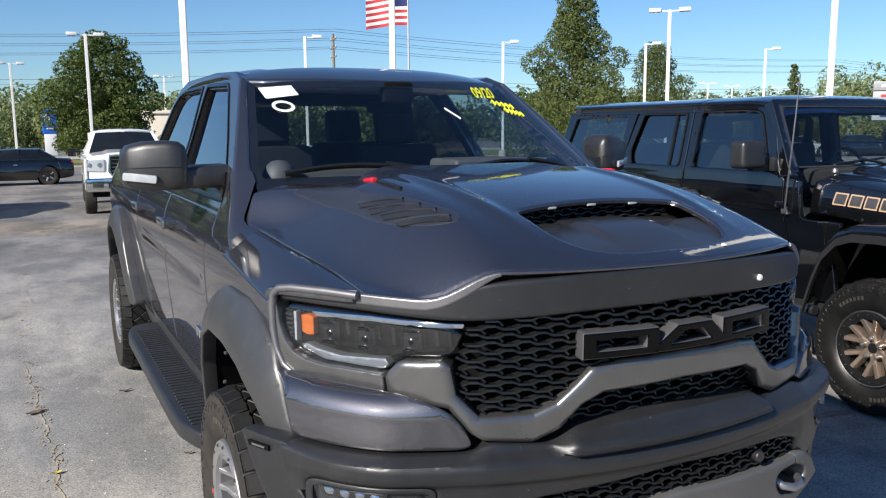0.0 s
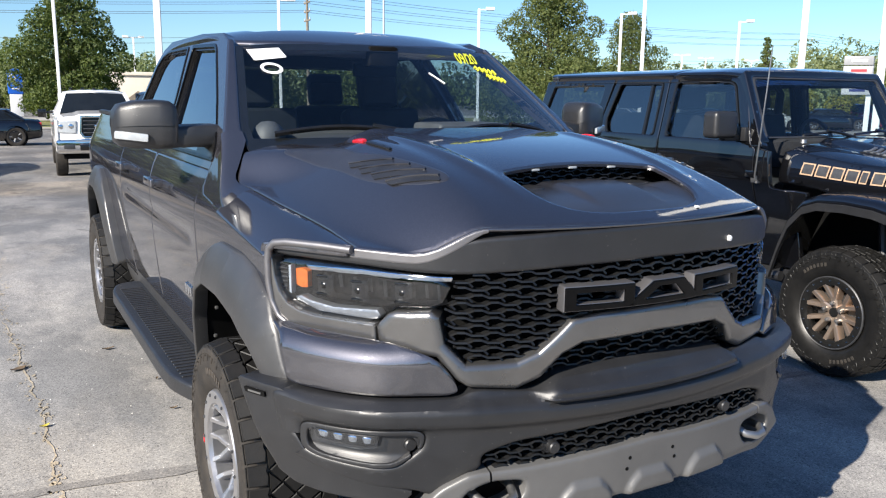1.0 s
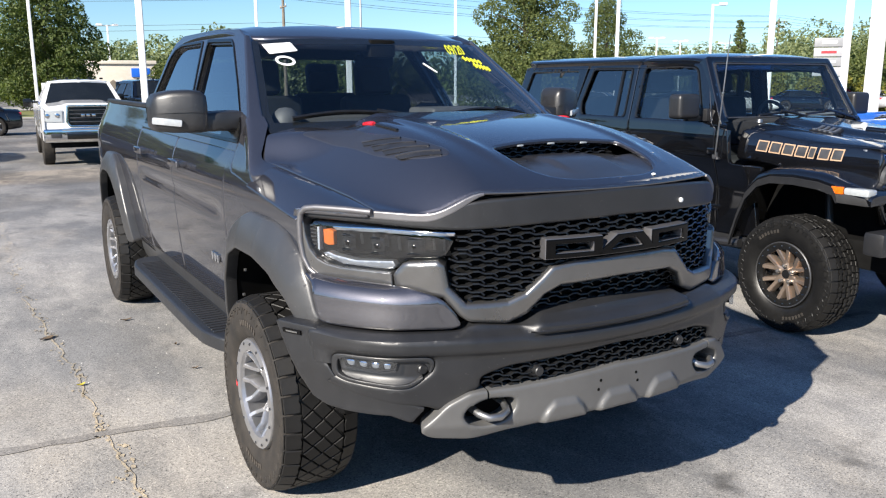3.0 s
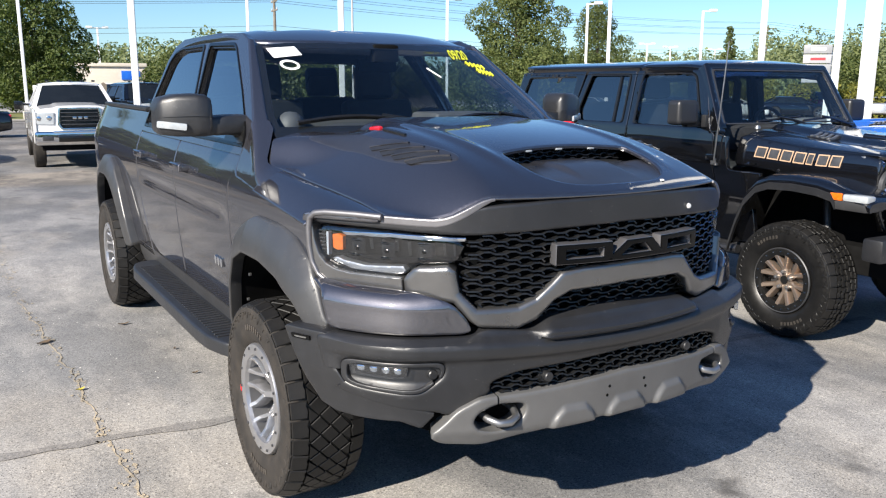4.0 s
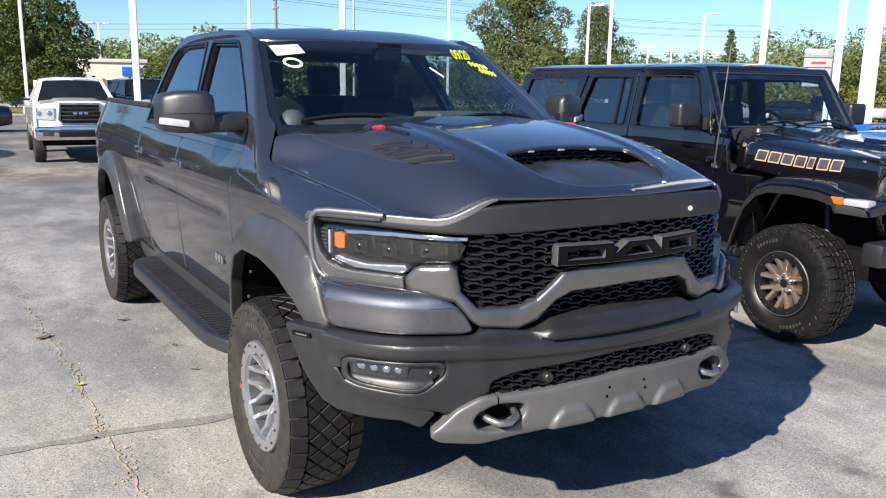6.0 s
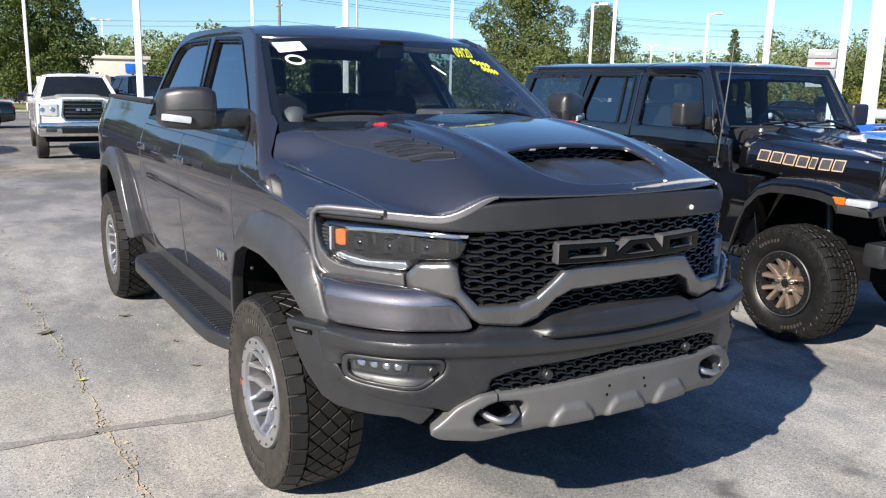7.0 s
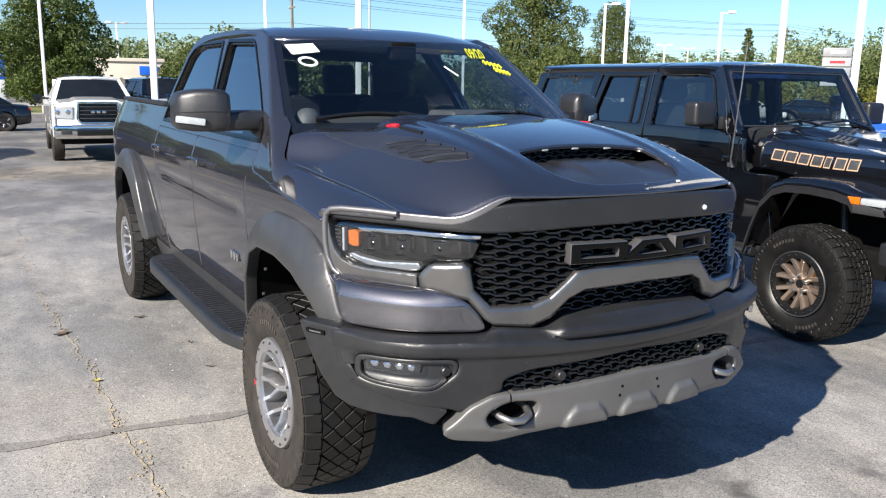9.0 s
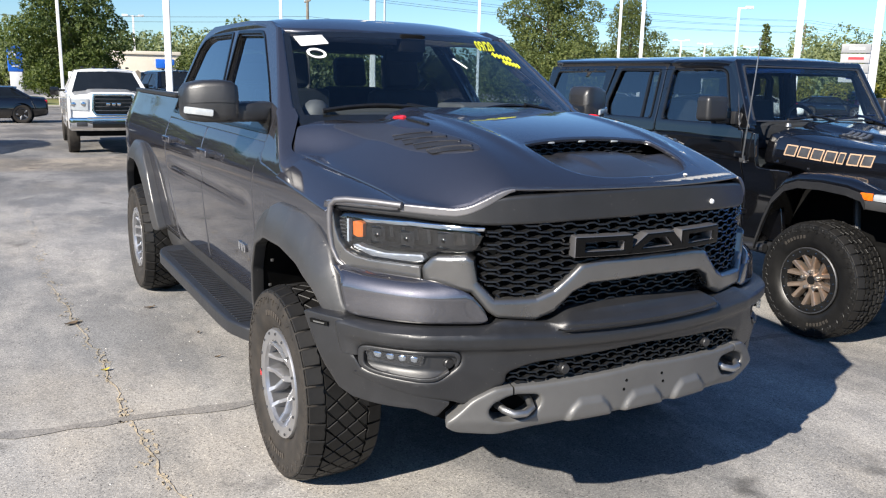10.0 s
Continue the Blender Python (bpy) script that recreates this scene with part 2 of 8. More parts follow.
PAINT_GREY = car_paint("granite_metallic_paint", (0.077, 0.075, 0.085), (0.119, 0.116, 0.131), 0.95, 0.50, 0.015, 2.25)
PAINT_BLACK = car_paint("black_paint", (0.002, 0.0022, 0.003), (0.006, 0.006, 0.007), 0.0, 0.4, 0.004, 1.85)
PAINT_WHITE = car_paint("white_paint", (0.78, 0.78, 0.77), (0.82, 0.82, 0.82), 0.0, 0.4)
PAINT_BLUE = car_paint("bright_blue_paint", (0.02, 0.13, 0.55), (0.1, 0.25, 0.7), 0.3, 0.35)
PAINT_SILVER = car_paint("silver_paint", (0.45, 0.46, 0.47), (0.7, 0.7, 0.7), 0.7, 0.35)
PAINT_RED = car_paint("dark_red_paint", (0.18, 0.01, 0.015), (0.4, 0.05, 0.05), 0.3, 0.35)
PLASTIC = varied("dark_grained_plastic", (0.0105, 0.011, 0.0125), (0.016, 0.0165, 0.0185), 0.42, 6.0, 0, 0, 0.14, 900.0, 0.06, 0.75, dust=0.02)
FLARE = varied("satin_grey_plastic", (0.030, 0.0300, 0.031), (0.042, 0.042, 0.043), 0.36, 5.0, 0, 0, 0.08, 900.0, 0.06, 0.7, dust=0.03)
SATIN_HOOD = varied("satin_hood_paint", (0.016, 0.017, 0.022), (0.023, 0.024, 0.030), 0.33, 5.0, 0, 0, 0.05, 900.0, 0.05, 1.0)
GUNMETAL = varied("satin_gunmetal", (0.20, 0.197, 0.193), (0.25, 0.247, 0.242), 0.29, 5.0, 0.85, 0, 0.05, 900.0, 0.05)
# emblem trim; also stands for sunlit body paint along lamp and hood edges
TRIM_AND_LIT_EDGE = varied("satin_trim_and_lit_edge", (0.21, 0.204, 0.212), (0.26, 0.254, 0.26), 0.46, 6.0, 0.85, 0, 0.03, 900.0, 0.04)
EMBLEM = varied("dark_satin_emblem", (0.002, 0.002, 0.0022), (0.004, 0.004, 0.0042), 0.22, 8.0, 0.0, spec=0.2)
RUBBER_BLACK = varied("black_sidewall_rubber", (0.005, 0.005, 0.005), (0.010, 0.0097, 0.0094), 0.42, 12.0, 0, 0, 0.2, 260.0, 0.08, 0.4)
GLOSS_BLACK = varied("gloss_black_plastic", (0.008, 0.008, 0.008), (0.012, 0.012, 0.012), 0.18, 20.0, rvar=0.05)
DEEP_BLACK = varied("dark_liner", (0.004, 0.004, 0.004), (0.008, 0.008, 0.008), 0.85, 9.0, rvar=0.05, spec=0.08)
MESH_BLACK = varied("black_grille_plastic", (0.008, 0.0082, 0.0086), (0.013, 0.0132, 0.0138), 0.30, 20.0, rvar=0.06, spec=0.45)
SKID = varied("matte_grey_skid", (0.115, 0.114, 0.112), (0.15, 0.149, 0.146), 0.42, 4.0, 0.3, 0, 0.06, 900.0, 0.05)
RUBBER = varied("tyre_rubber", (0.016, 0.0148, 0.0136), (0.040, 0.034, 0.028), 0.75, 12.0, 0, 0, 0.3, 220.0, 0.08, 0.35)
RUBBER_SIDE = varied("tyre_sidewall", (0.045, 0.038, 0.032), (0.07, 0.06, 0.05), 0.7, 10.0, 0, 0, 0.2, 300.0, 0.08, 0.35)
RUBBER_TREAD = varied("dark_tread_rubber", (0.004, 0.0039, 0.0037), (0.010, 0.0093, 0.0086), 0.55, 14.0, 0, 0, 0.3, 220.0, 0.08, 0.4)
ALLOY = varied("machined_alloy", (0.40, 0.40, 0.41), (0.50, 0.50, 0.51), 0.36, 12.0, 0.85, 0, 0.04, 500.0, 0.05)
ALLOY_DARK = varied("dark_alloy", (0.08, 0.08, 0.085), (0.12, 0.12, 0.12), 0.4, 12.0, 0.7)
BRONZE = varied("bronze_alloy", (0.46, 0.36, 0.285), (0.56, 0.44, 0.35), 0.30, 12.0, 0.85, 0, 0.04, 500.0, 0.05)
CHROME = varied("chrome", (0.78, 0.79, 0.8), (0.86, 0.86, 0.86), 0.08, 20.0, 1.0, rvar=0.04)
STEEL = varied("brushed_steel", (0.3, 0.3, 0.3), (0.4, 0.4, 0.4), 0.4, 20.0, 0.9, rvar=0.08)
AMBER = varied("amber_lens", (0.55, 0.10, 0.008), (0.72, 0.17, 0.012), 0.15, 60.0, 0, 0.8)
RED_BADGE = varied("red_badge", (0.55, 0.012, 0.02), (0.62, 0.02, 0.03), 0.25, 30.0, 0, 0.5)
LENS_WHITE = varied("frosted_light_strip", (0.32, 0.345, 0.365), (0.42, 0.445, 0.46), 0.2, 40.0, 0, 0.8)
STICKER = varied("white_sticker", (0.74, 0.74, 0.73), (0.8, 0.8, 0.79), 0.5, 30.0)
YELLOW_INK = varied("yellow_window_marker", (0.62, 0.66, 0.02), (0.75, 0.76, 0.05), 0.6, 90.0)
CABIN = varied("dark_cabin_trim", (0.026, 0.026, 0.028), (0.04, 0.04, 0.043), 0.7, 10.0, spec=0.3)
DASH = varied("dashboard_grain", (0.05, 0.052, 0.053), (0.066, 0.068, 0.07), 0.6, 12.0, 0, 0, 0.1, 400.0)
GLASS = glass_material("windscreen_glass", (0.90, 0.95, 0.97), 0.0, 0.055)
GLASS_DARK = glass_material("privacy_glass", (0.10, 0.115, 0.125), 0.0, 0.30)
GLASS_DOOR = glass_material("front_door_glass", (0.42, 0.53, 0.58), 0.0, 0.30)
GLASS_REAR = glass_material("rear_window_glass", (0.36, 0.42, 0.44), 0.0, 0.10)
GLASS_SIDE = glass_material("side_glass", (0.62, 0.72, 0.75), 0.0, 0.14)
GLASS_TINT = glass_material("tinted_glass", (0.16, 0.20, 0.215), 0.0, 0.19)
GLASS_CLEAR = glass_material("headlamp_lens", (0.86, 0.90, 0.94), 0.0, 0.10)


def asphalt_material(name, tone=(1.0, 1.0, 1.0)):
    m, nt, b = base_material(name, (0.2, 0.2, 0.2), 0.85, spec=0.3)
    vec = coords(nt)
    big = noise_node(nt, vec, 0.35, 5.0, 0.6)
    mid = noise_node(nt, coords(nt, (1.0, 0.35, 1.0)), 1.1, 6.0, 0.65)
    fine = noise_node(nt, vec, 55.0, 3.0, 0.7)
    c = mixed(nt, ramp(nt, mid, [(0.4, (0.1, 0.1, 0.1)), (0.6, (0.6, 0.6, 0.6))]), ramp(nt, big, [(0.34, (0.13, 0.13, 0.132)), (0.66, (0.31, 0.308, 0.30))]), (0.25, 0.248, 0.243))
    worn = ramp(nt, noise_node(nt, coords(nt, (1.0, 0.5, 1.0)), 0.8, 7.0, 0.7), [(0.44, (0, 0, 0)), (0.60, (0.85, 0.85, 0.85))])
    c = mixed(nt, worn, c, (0.44, 0.42, 0.39))
    vo = nt.nodes.new("ShaderNodeTexVoronoi")
    vo.inputs["Scale"].default_value = 170.0
    nt.links.new(vec, vo.inputs["Vector"])
    sp = nt.nodes.new("ShaderNodeSeparateColor")
    nt.links.new(vo.outputs["Color"], sp.inputs[0])
    stone = ramp(nt, sp.outputs[0], [(0.0, (0.62, 0.62, 0.63)), (0.3, (0.88, 0.88, 0.88)), (0.85, (1.06, 1.055, 1.05)), (1.0, (1.45, 1.43, 1.38))])
    c = mixed(nt, 1.0, c, stone, "MULTIPLY")
    c = mixed(nt, 0.5, c, ramp(nt, fine, [(0.3, (0.7, 0.7, 0.7)), (0.7, (1.25, 1.25, 1.25))]), "MULTIPLY")
    pit = nt.nodes.new("ShaderNodeTexVoronoi")
    pit.inputs["Scale"].default_value = 58.0
    nt.links.new(vec, pit.inputs["Vector"])
    pits = ramp(nt, pit.outputs["Distance"], [(0.14, (0.30, 0.30, 0.31)), (0.30, (1.0, 1.0, 1.0))])
    c = mixed(nt, ramp(nt, noise_node(nt, vec, 9.0, 3.0), [(0.36, (0.25, 0.25, 0.25)), (0.58, (1, 1, 1))]), c, mixed(nt, 1.0, c, pits, "MULTIPLY"))
    tan = ramp(nt, noise_node(nt, coords(nt, (1.0, 0.6, 1.0)), 0.55, 5.0, 0.6), [(0.50, (0, 0, 0)), (0.66, (0.55, 0.55, 0.55))])
    c = mixed(nt, tan, c, mixed(nt, 1.0, c, (1.08, 1.0, 0.88), "MULTIPLY"))
    smear = ramp(nt, noise_node(nt, coords(nt, (2.0, 0.9, 1.0)), 1.5, 5.0, 0.65), [(0.60, (0, 0, 0)), (0.72, (0.5, 0.5, 0.5))])
    c = mixed(nt, smear, c, mixed(nt, 1.0, c, (0.55, 0.55, 0.57), "MULTIPLY"))
    oil = ramp(nt, noise_node(nt, vec, 1.9, 4.0, 0.5), [(0.64, (0, 0, 0)), (0.74, (0.7, 0.7, 0.7))])
    c = mixed(nt, oil, c, (0.06, 0.057, 0.054))
    # an older, darker and sandier stretch further back on the lot
    warp = nt.nodes.new("ShaderNodeSeparateXYZ")
    nt.links.new(vec, warp.inputs[0])
    along = nt.nodes.new("ShaderNodeMath")
    along.operation = "MULTIPLY_ADD"
    nt.links.new(noise_node(nt, coords(nt, (0.35, 1.0, 1.0)), 0.6, 4.0), along.inputs[0])
    along.inputs[1].default_value = 4.5
    nt.links.new(warp.outputs[1], along.inputs[2])
    share = nt.nodes.new("ShaderNodeMapRange")
    share.inputs["From Min"].default_value, share.inputs["From Max"].default_value = 2.25, 42.25
    nt.links.new(along.outputs[0], share.inputs["Value"])
    age = ramp(nt, share.outputs[0], [(0.13, (1.0, 1.0, 1.0)), (0.24, (0.80, 0.80, 0.81)), (0.34, (0.66, 0.66, 0.67)), (0.37, (0.86, 0.78, 0.68)), (0.42, (0.84, 0.77, 0.68)), (0.45, (0.62, 0.62, 0.63)), (0.60, (0.60, 0.60, 0.61)), (0.66, (0.74, 0.71, 0.68)), (1.0, (0.62, 0.62, 0.63))])
    c = mixed(nt, 1.0, c, age, "MULTIPLY")
    c = mixed(nt, 1.0, c, tone, "MULTIPLY")
    nt.links.new(c, b.inputs["Base Color"])
    relief(nt, b, vo.outputs["Distance"], 0.28, 0.004)
    return m


ASPHALT = asphalt_material("weathered_asphalt")
TAR = asphalt_material("tar_seam", (0.70, 0.70, 0.71))
FADED_STRIPE = asphalt_material("sand_and_worn_paint", (1.42, 1.26, 0.99))
GRASS = varied("dry_grass", (0.10, 0.13, 0.035), (0.22, 0.20, 0.07), 0.9, 0.8, grain=0.5, grain_scale=30.0)
KERB = varied("kerb_concrete", (0.34, 0.32, 0.28), (0.42, 0.4, 0.36), 0.85, 3.0, grain=0.3)
POLE_WHITE = varied("white_painted_steel", (0.70, 0.70, 0.69), (0.78, 0.78, 0.77), 0.5, 3.0)
POLE_GREY = varied("galvanised_steel", (0.45, 0.45, 0.45), (0.55, 0.55, 0.55), 0.5, 3.0, 0.3)
WOOD_POLE = varied("weathered_pole_wood", (0.16, 0.13, 0.10), (0.22, 0.19, 0.15), 0.85, 4.0)
CABLE = varied("cable", (0.03, 0.03, 0.035), (0.04, 0.04, 0.045), 0.6, 4.0)
BARK = varied("bark", (0.07, 0.055, 0.04), (0.12, 0.095, 0.07), 0.9, 6.0, grain=0.6, grain_scale=40.0)
STUCCO = varied("cream_stucco", (0.60, 0.54, 0.44), (0.66, 0.60, 0.50), 0.85, 1.5, grain=0.2)
SIGN_BLUE = varied("blue_sign_face", (0.01, 0.10, 0.50), (0.015, 0.13, 0.56), 0.35, 3.0)
SIGN_WHITE = varied("white_sign_face", (0.72, 0.73, 0.74), (0.78, 0.78, 0.78), 0.4, 3.0)
SIGN_GREY = varied("grey_sign_face", (0.24, 0.245, 0.255), (0.29, 0.295, 0.30), 0.4, 3.0)
SIGN_PALE = varied("pale_grey_sign_face", (0.33, 0.33, 0.34), (0.38, 0.38, 0.39), 0.45, 3.0)
FLAG_RED = varied("flag_red", (0.42, 0.03, 0.04), (0.5, 0.05, 0.06), 0.8, 8.0)
FLAG_WHITE = varied("flag_white", (0.7, 0.68, 0.66), (0.76, 0.74, 0.72), 0.8, 8.0)
FLAG_BLUE = varied("flag_blue", (0.015, 0.02, 0.10), (0.02, 0.03, 0.14), 0.8, 8.0)


def leaf_material(name, a, b2):
    """Leaves: uneven greens that let some of the sun through."""
    m, nt, b = base_material(name, a, 0.6, spec=0.3)
    g = nt.nodes.new("ShaderNodeNewGeometry")
    c = ramp(nt, g.outputs["Random Per Island"], [(0.0, a), (0.6, b2), (1.0, (b2[0] * 1.25, b2[1] * 1.18, b2[2] * 1.05))])
    nt.links.new(c, b.inputs["Base Color"])
    tl = nt.nodes.new("ShaderNodeBsdfTranslucent")
    nt.links.new(mixed(nt, 1.0, c, (1.2, 1.3, 0.6), "MULTIPLY"), tl.inputs[0])
    mx = nt.nodes.new("ShaderNodeMixShader")
    mx.inputs[0].default_value = 0.35
    nt.links.new(b.outputs[0], mx.inputs[1])
    nt.links.new(tl.outputs[0], mx.inputs[2])
    nt.links.new(mx.outputs[0], nt.nodes["Material Output"].inputs[0])
    return m


LEAF_DARK = leaf_material("dark_green_leaves", (0.046, 0.075, 0.022), (0.105, 0.138, 0.042))
LEAF_OLIVE = leaf_material("olive_leaves", (0.058, 0.084, 0.026), (0.128, 0.155, 0.052))
LEAF_GOLD = leaf_material("yellowing_leaves", (0.085, 0.095, 0.018), (0.19, 0.185, 0.035))
# for the far belts: distance haze is put into these paler greens
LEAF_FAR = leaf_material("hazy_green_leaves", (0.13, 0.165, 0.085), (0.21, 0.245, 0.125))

# ---- ground ----
def flat_strip(points, width, z, seed=1, wob=0.3, h=0.006):
    """A low irregular band along points on the ground."""
    rng = random.Random(seed)
    left, right = [], []
    pts = []
    for (ax, ay), (bx, by) in zip(points, points[1:]):
        n = max(2, int(math.hypot(bx - ax, by - ay) / 0.12))
        pts += [(ax + (bx - ax) * i / n, ay + (by - ay) * i / n) for i in range(n)]
    pts.append(points[-1])
    for i, (x, y) in enumerate(pts):
        (ax, ay), (bx, by) = pts[max(0, i - 1)], pts[min(len(pts) - 1, i + 1)]
        d = math.hypot(bx - ax, by - ay) or 1
        nx, ny = -(by - ay) / d, (bx - ax) / d
        w1, w2 = width / 2 * (1 + rng.uniform(-wob, wob)), width / 2 * (1 + rng.uniform(-wob, wob))
        left.append((x + nx * w1, y + ny * w1, z)), right.append((x - nx * w2, y - ny * w2, z))
    verts = left + right
    n = len(pts)
    faces = [(i + 1, i, n + i, n + i + 1) for i in range(n - 1)]
    return verts, faces


def ragged(points, width, z, seed):
    """What is left of a worn line: many small flakes and crumbs along it."""
    rng = random.Random(seed)
    verts, faces = [], []
    for (ax, ay), (bx, by) in zip(points, points[1:]):
        long = math.hypot(bx - ax, by - ay)
        for i in range(int(long * (60 if ay < 4 else 35))):
            k = rng.random()
            x, y = ax + (bx - ax) * k, ay + (by - ay) * k
            x += 0.03 * math.sin(y * 9.0) + 0.02 * math.sin(y * 23.0) + rng.gauss(0, width * 0.42)
            if math.sin(y * 5.1) + 0.6 * math.sin(y * 13.7) < -0.55 and rng.random() < 0.8:
                continue
            r = rng.uniform(0.003, 0.011) * (1.6 if rng.random() < 0.15 else 1.0)
            n, b = rng.randint(4, 6), len(verts)
            a0 = rng.uniform(0, 6.28)
            for j in range(n):
                a = a0 + 2 * math.pi * j / n
                q = r * rng.uniform(0.6, 1.2)
                verts.append((x + q * math.cos(a), y + 1.6 * q * math.sin(a), z))
            faces.append(tuple(range(b, b + n)))
    return verts, faces


def low(y):
    """The lot falls away gently behind the near vehicles."""
    return -0.0125 * min(max(y - 6.0, 0.0), 54.0)


def ground():
    rows = [-400, -40, 5, 6, 7, 9, 20, 40, 57, 60, 62, 200, 1500]
    verts = [(x, y, low(y)) for y in rows for x in (-900, 900)]
    g = part("ground", (verts, [(2 * i, 2 * i + 1, 2 * i + 3, 2 * i + 2) for i in range(len(rows) - 1)]), ASPHALT, sharp=60)
    tagged(g, "weathered grey asphalt car park with stains", "ground", kind="structure")
    s = part("tar_joint", flat_strip([(-6.0, 3.05), (-2.13, 1.92), (-0.95, 1.80), (4.0, 1.2)], 0.075, 0.004, 3, 0.5), TAR)
    tagged(s, "dark tar joint across the asphalt", "joint", kind="structure")
    line = [(-1.50, 0.6), (-1.56, 1.11), (-1.60, 1.9), (-1.61, 2.61), (-1.66, 3.6), (-1.75, 5.2)]
    rng = random.Random(9)
    jag = []
    for (ax, ay), (bx, by) in zip(line, line[1:]):
        n = int((by - ay) / 0.07)
        jag += [(ax + (bx - ax) * i / n + rng.gauss(0, 0.014), ay + (by - ay) * i / n) for i in range(n)]
    crack = part("crack", flat_strip(jag, 0.009, 0.0035, 11, 0.98), FADED_STRIPE)
    tagged(crack, "thin sand-filled crack in the asphalt", "crack", kind="structure")
    s = part("stripe", ragged([(-1.50, 0.6), (-1.56, 1.11), (-1.60, 1.9), (-1.61, 2.61), (-1.66, 3.6), (-1.75, 5.2), (-1.72, 9.5)], 0.05, 0.004, 5), FADED_STRIPE, smooth=False)
    tagged(s, "worn yellowish parking stripe on asphalt", "road marking", kind="structure")


ground()

# ---- wheels ----
def bar(p0, p1, w0, w1, h0, h1, back=0.03):
    """A tapered spoke from p0 to p1 in the wheel's plane; h: how far its face stands out towards -x."""
    a, b = Vector((0, *p0)), Vector((0, *p1))
    d = (b - a).normalized()
    s = Vector((0, -d.z, d.y))
    verts, faces = [], []
    for p, w, h in ((a, w0, h0), (b, w1, h1)):
        for k, x in ((-1, 0.0), (-0.62, -0.010), (0.62, -0.010), (1, 0.0)):
            verts.append(tuple(p + s * (w * k / 2) + Vector((x - h, 0, 0))))
        verts.append(tuple(p + s * (w / 2) + Vector((back - h, 0, 0))))
        verts.append(tuple(p - s * (w / 2) + Vector((back - h, 0, 0))))
    for k in range(6):
        faces.append((k, (k + 1) % 6, 6 + (k + 1) % 6, 6 + k))
    faces += [(5, 4, 3, 2, 1, 0), (6, 7, 8, 9, 10, 11)]
    return verts, faces


def tread_block(R, w, n, h, outline, depth_min=0.0):
    """One rubber block of a tyre; its outline is (pitch, across), across as a share of half the width."""
    pitch = 2 * math.pi / n

    def spot(s, a, depth):
        b = abs(a)
        drop = 0.020 * min(1.0, max(0.0, (b - 0.68) / 0.32)) ** 2
        wall = min(1.0, max(0.0, (b - 0.96) / 0.10))         # past the shoulder a block runs down the sidewall
        r = R - drop - depth * (1 - wall) - 0.17 * max(0.0, b - 1.0)
        x = w / 2 * min(b, 0.96) + (0.02 * w + 0.0055) * wall - depth * wall
        return (math.copysign(x, a), r * math.cos(s * pitch), r * math.sin(s * pitch))

    cs = sum(p[0] for p in outline) / len(outline)
    ca = sum(p[1] for p in outline) / len(outline)
    m = len(outline)
    verts = [spot(cs + (s - cs) * sc, ca + (a - ca) * sc, dp) for sc, dp in ((1.0, h), (1.0, 0.003), (0.9, 0.0)) for s, a in outline]
    faces = [(r + i, r + (i + 1) % m, r + m + (i + 1) % m, r + m + i) for r in (0, m) for i in range(m)]
    faces.append(tuple(2 * m + i for i in range(m)))
    return verts, faces


def diamond(cs, ca, ds, da, skew=0.30):
    return [(cs + x * ds + skew * (ca + y * da), ca + y * da) for x, y in ((-1, 0.05), (-0.08, -1), (1, -0.05), (0.08, 1))]


TREAD = [
    [(0.04, 0.57), (0.30, 0.61), (0.55, 0.57), (0.95, 0.60), (0.95, 0.99), (0.04, 0.99)],
    [(0.04, 1.01), (0.95, 1.01), (0.95, 1.13), (0.04, 1.13)], [(0.04, 1.14), (0.50, 1.14), (0.46, 1.27), (0.10, 1.27)],
    [(0.54, -0.57), (0.80, -0.61), (1.05, -0.57), (1.45, -0.60), (1.45, -0.99), (0.54, -0.99)],
    [(0.54, -1.01), (1.45, -1.01), (1.45, -1.13), (0.54, -1.13)],
    diamond(0.0, 0.28, 0.465, 0.25), diamond(0.0, -0.28, 0.465, 0.25), diamond(0.5, 0.0, 0.465, 0.25),
    [(0.26, 0.55), (0.60, 0.30), (1.04, 0.55)], [(-0.08, -0.55), (0.40, -0.30), (0.74, -0.55)],
]
TREAD_ROAD = [
    [(0.04, 0.66), (0.40, 0.62), (0.56, 0.68), (0.95, 0.64), (0.95, 0.99), (0.04, 0.99)],
    [(0.06, 1.01), (0.60, 1.01), (0.58, 1.28), (0.10, 1.28)],
    [(0.54, -0.66), (0.90, -0.62), (1.06, -0.68), (1.45, -0.64), (1.45, -0.99), (0.54, -0.99)],
    [(0.56, -1.01), (1.10, -1.01), (1.08, -1.28), (0.60, -1.28)],
    [(0.02, 0.36), (0.30, 0.30), (0.42, 0.42), (0.90, 0.36), (0.96, 0.56), (0.62, 0.62), (0.46, 0.52), (0.10, 0.60)],
    [(0.52, -0.36), (0.80, -0.30), (0.92, -0.42), (1.40, -0.36), (1.46, -0.56), (1.12, -0.62), (0.96, -0.52), (0.60, -0.60)],
    [(0.16, 0.03), (0.56, 0.05), (0.66, 0.14), (1.06, 0.10), (1.10, 0.26), (0.74, 0.34), (0.58, 0.24), (0.20, 0.27)],
    [(0.62, -0.03), (1.02, -0.05), (1.12, -0.14), (1.52, -0.10), (1.56, -0.26), (1.20, -0.34), (1.04, -0.24), (0.66, -0.27)],
]


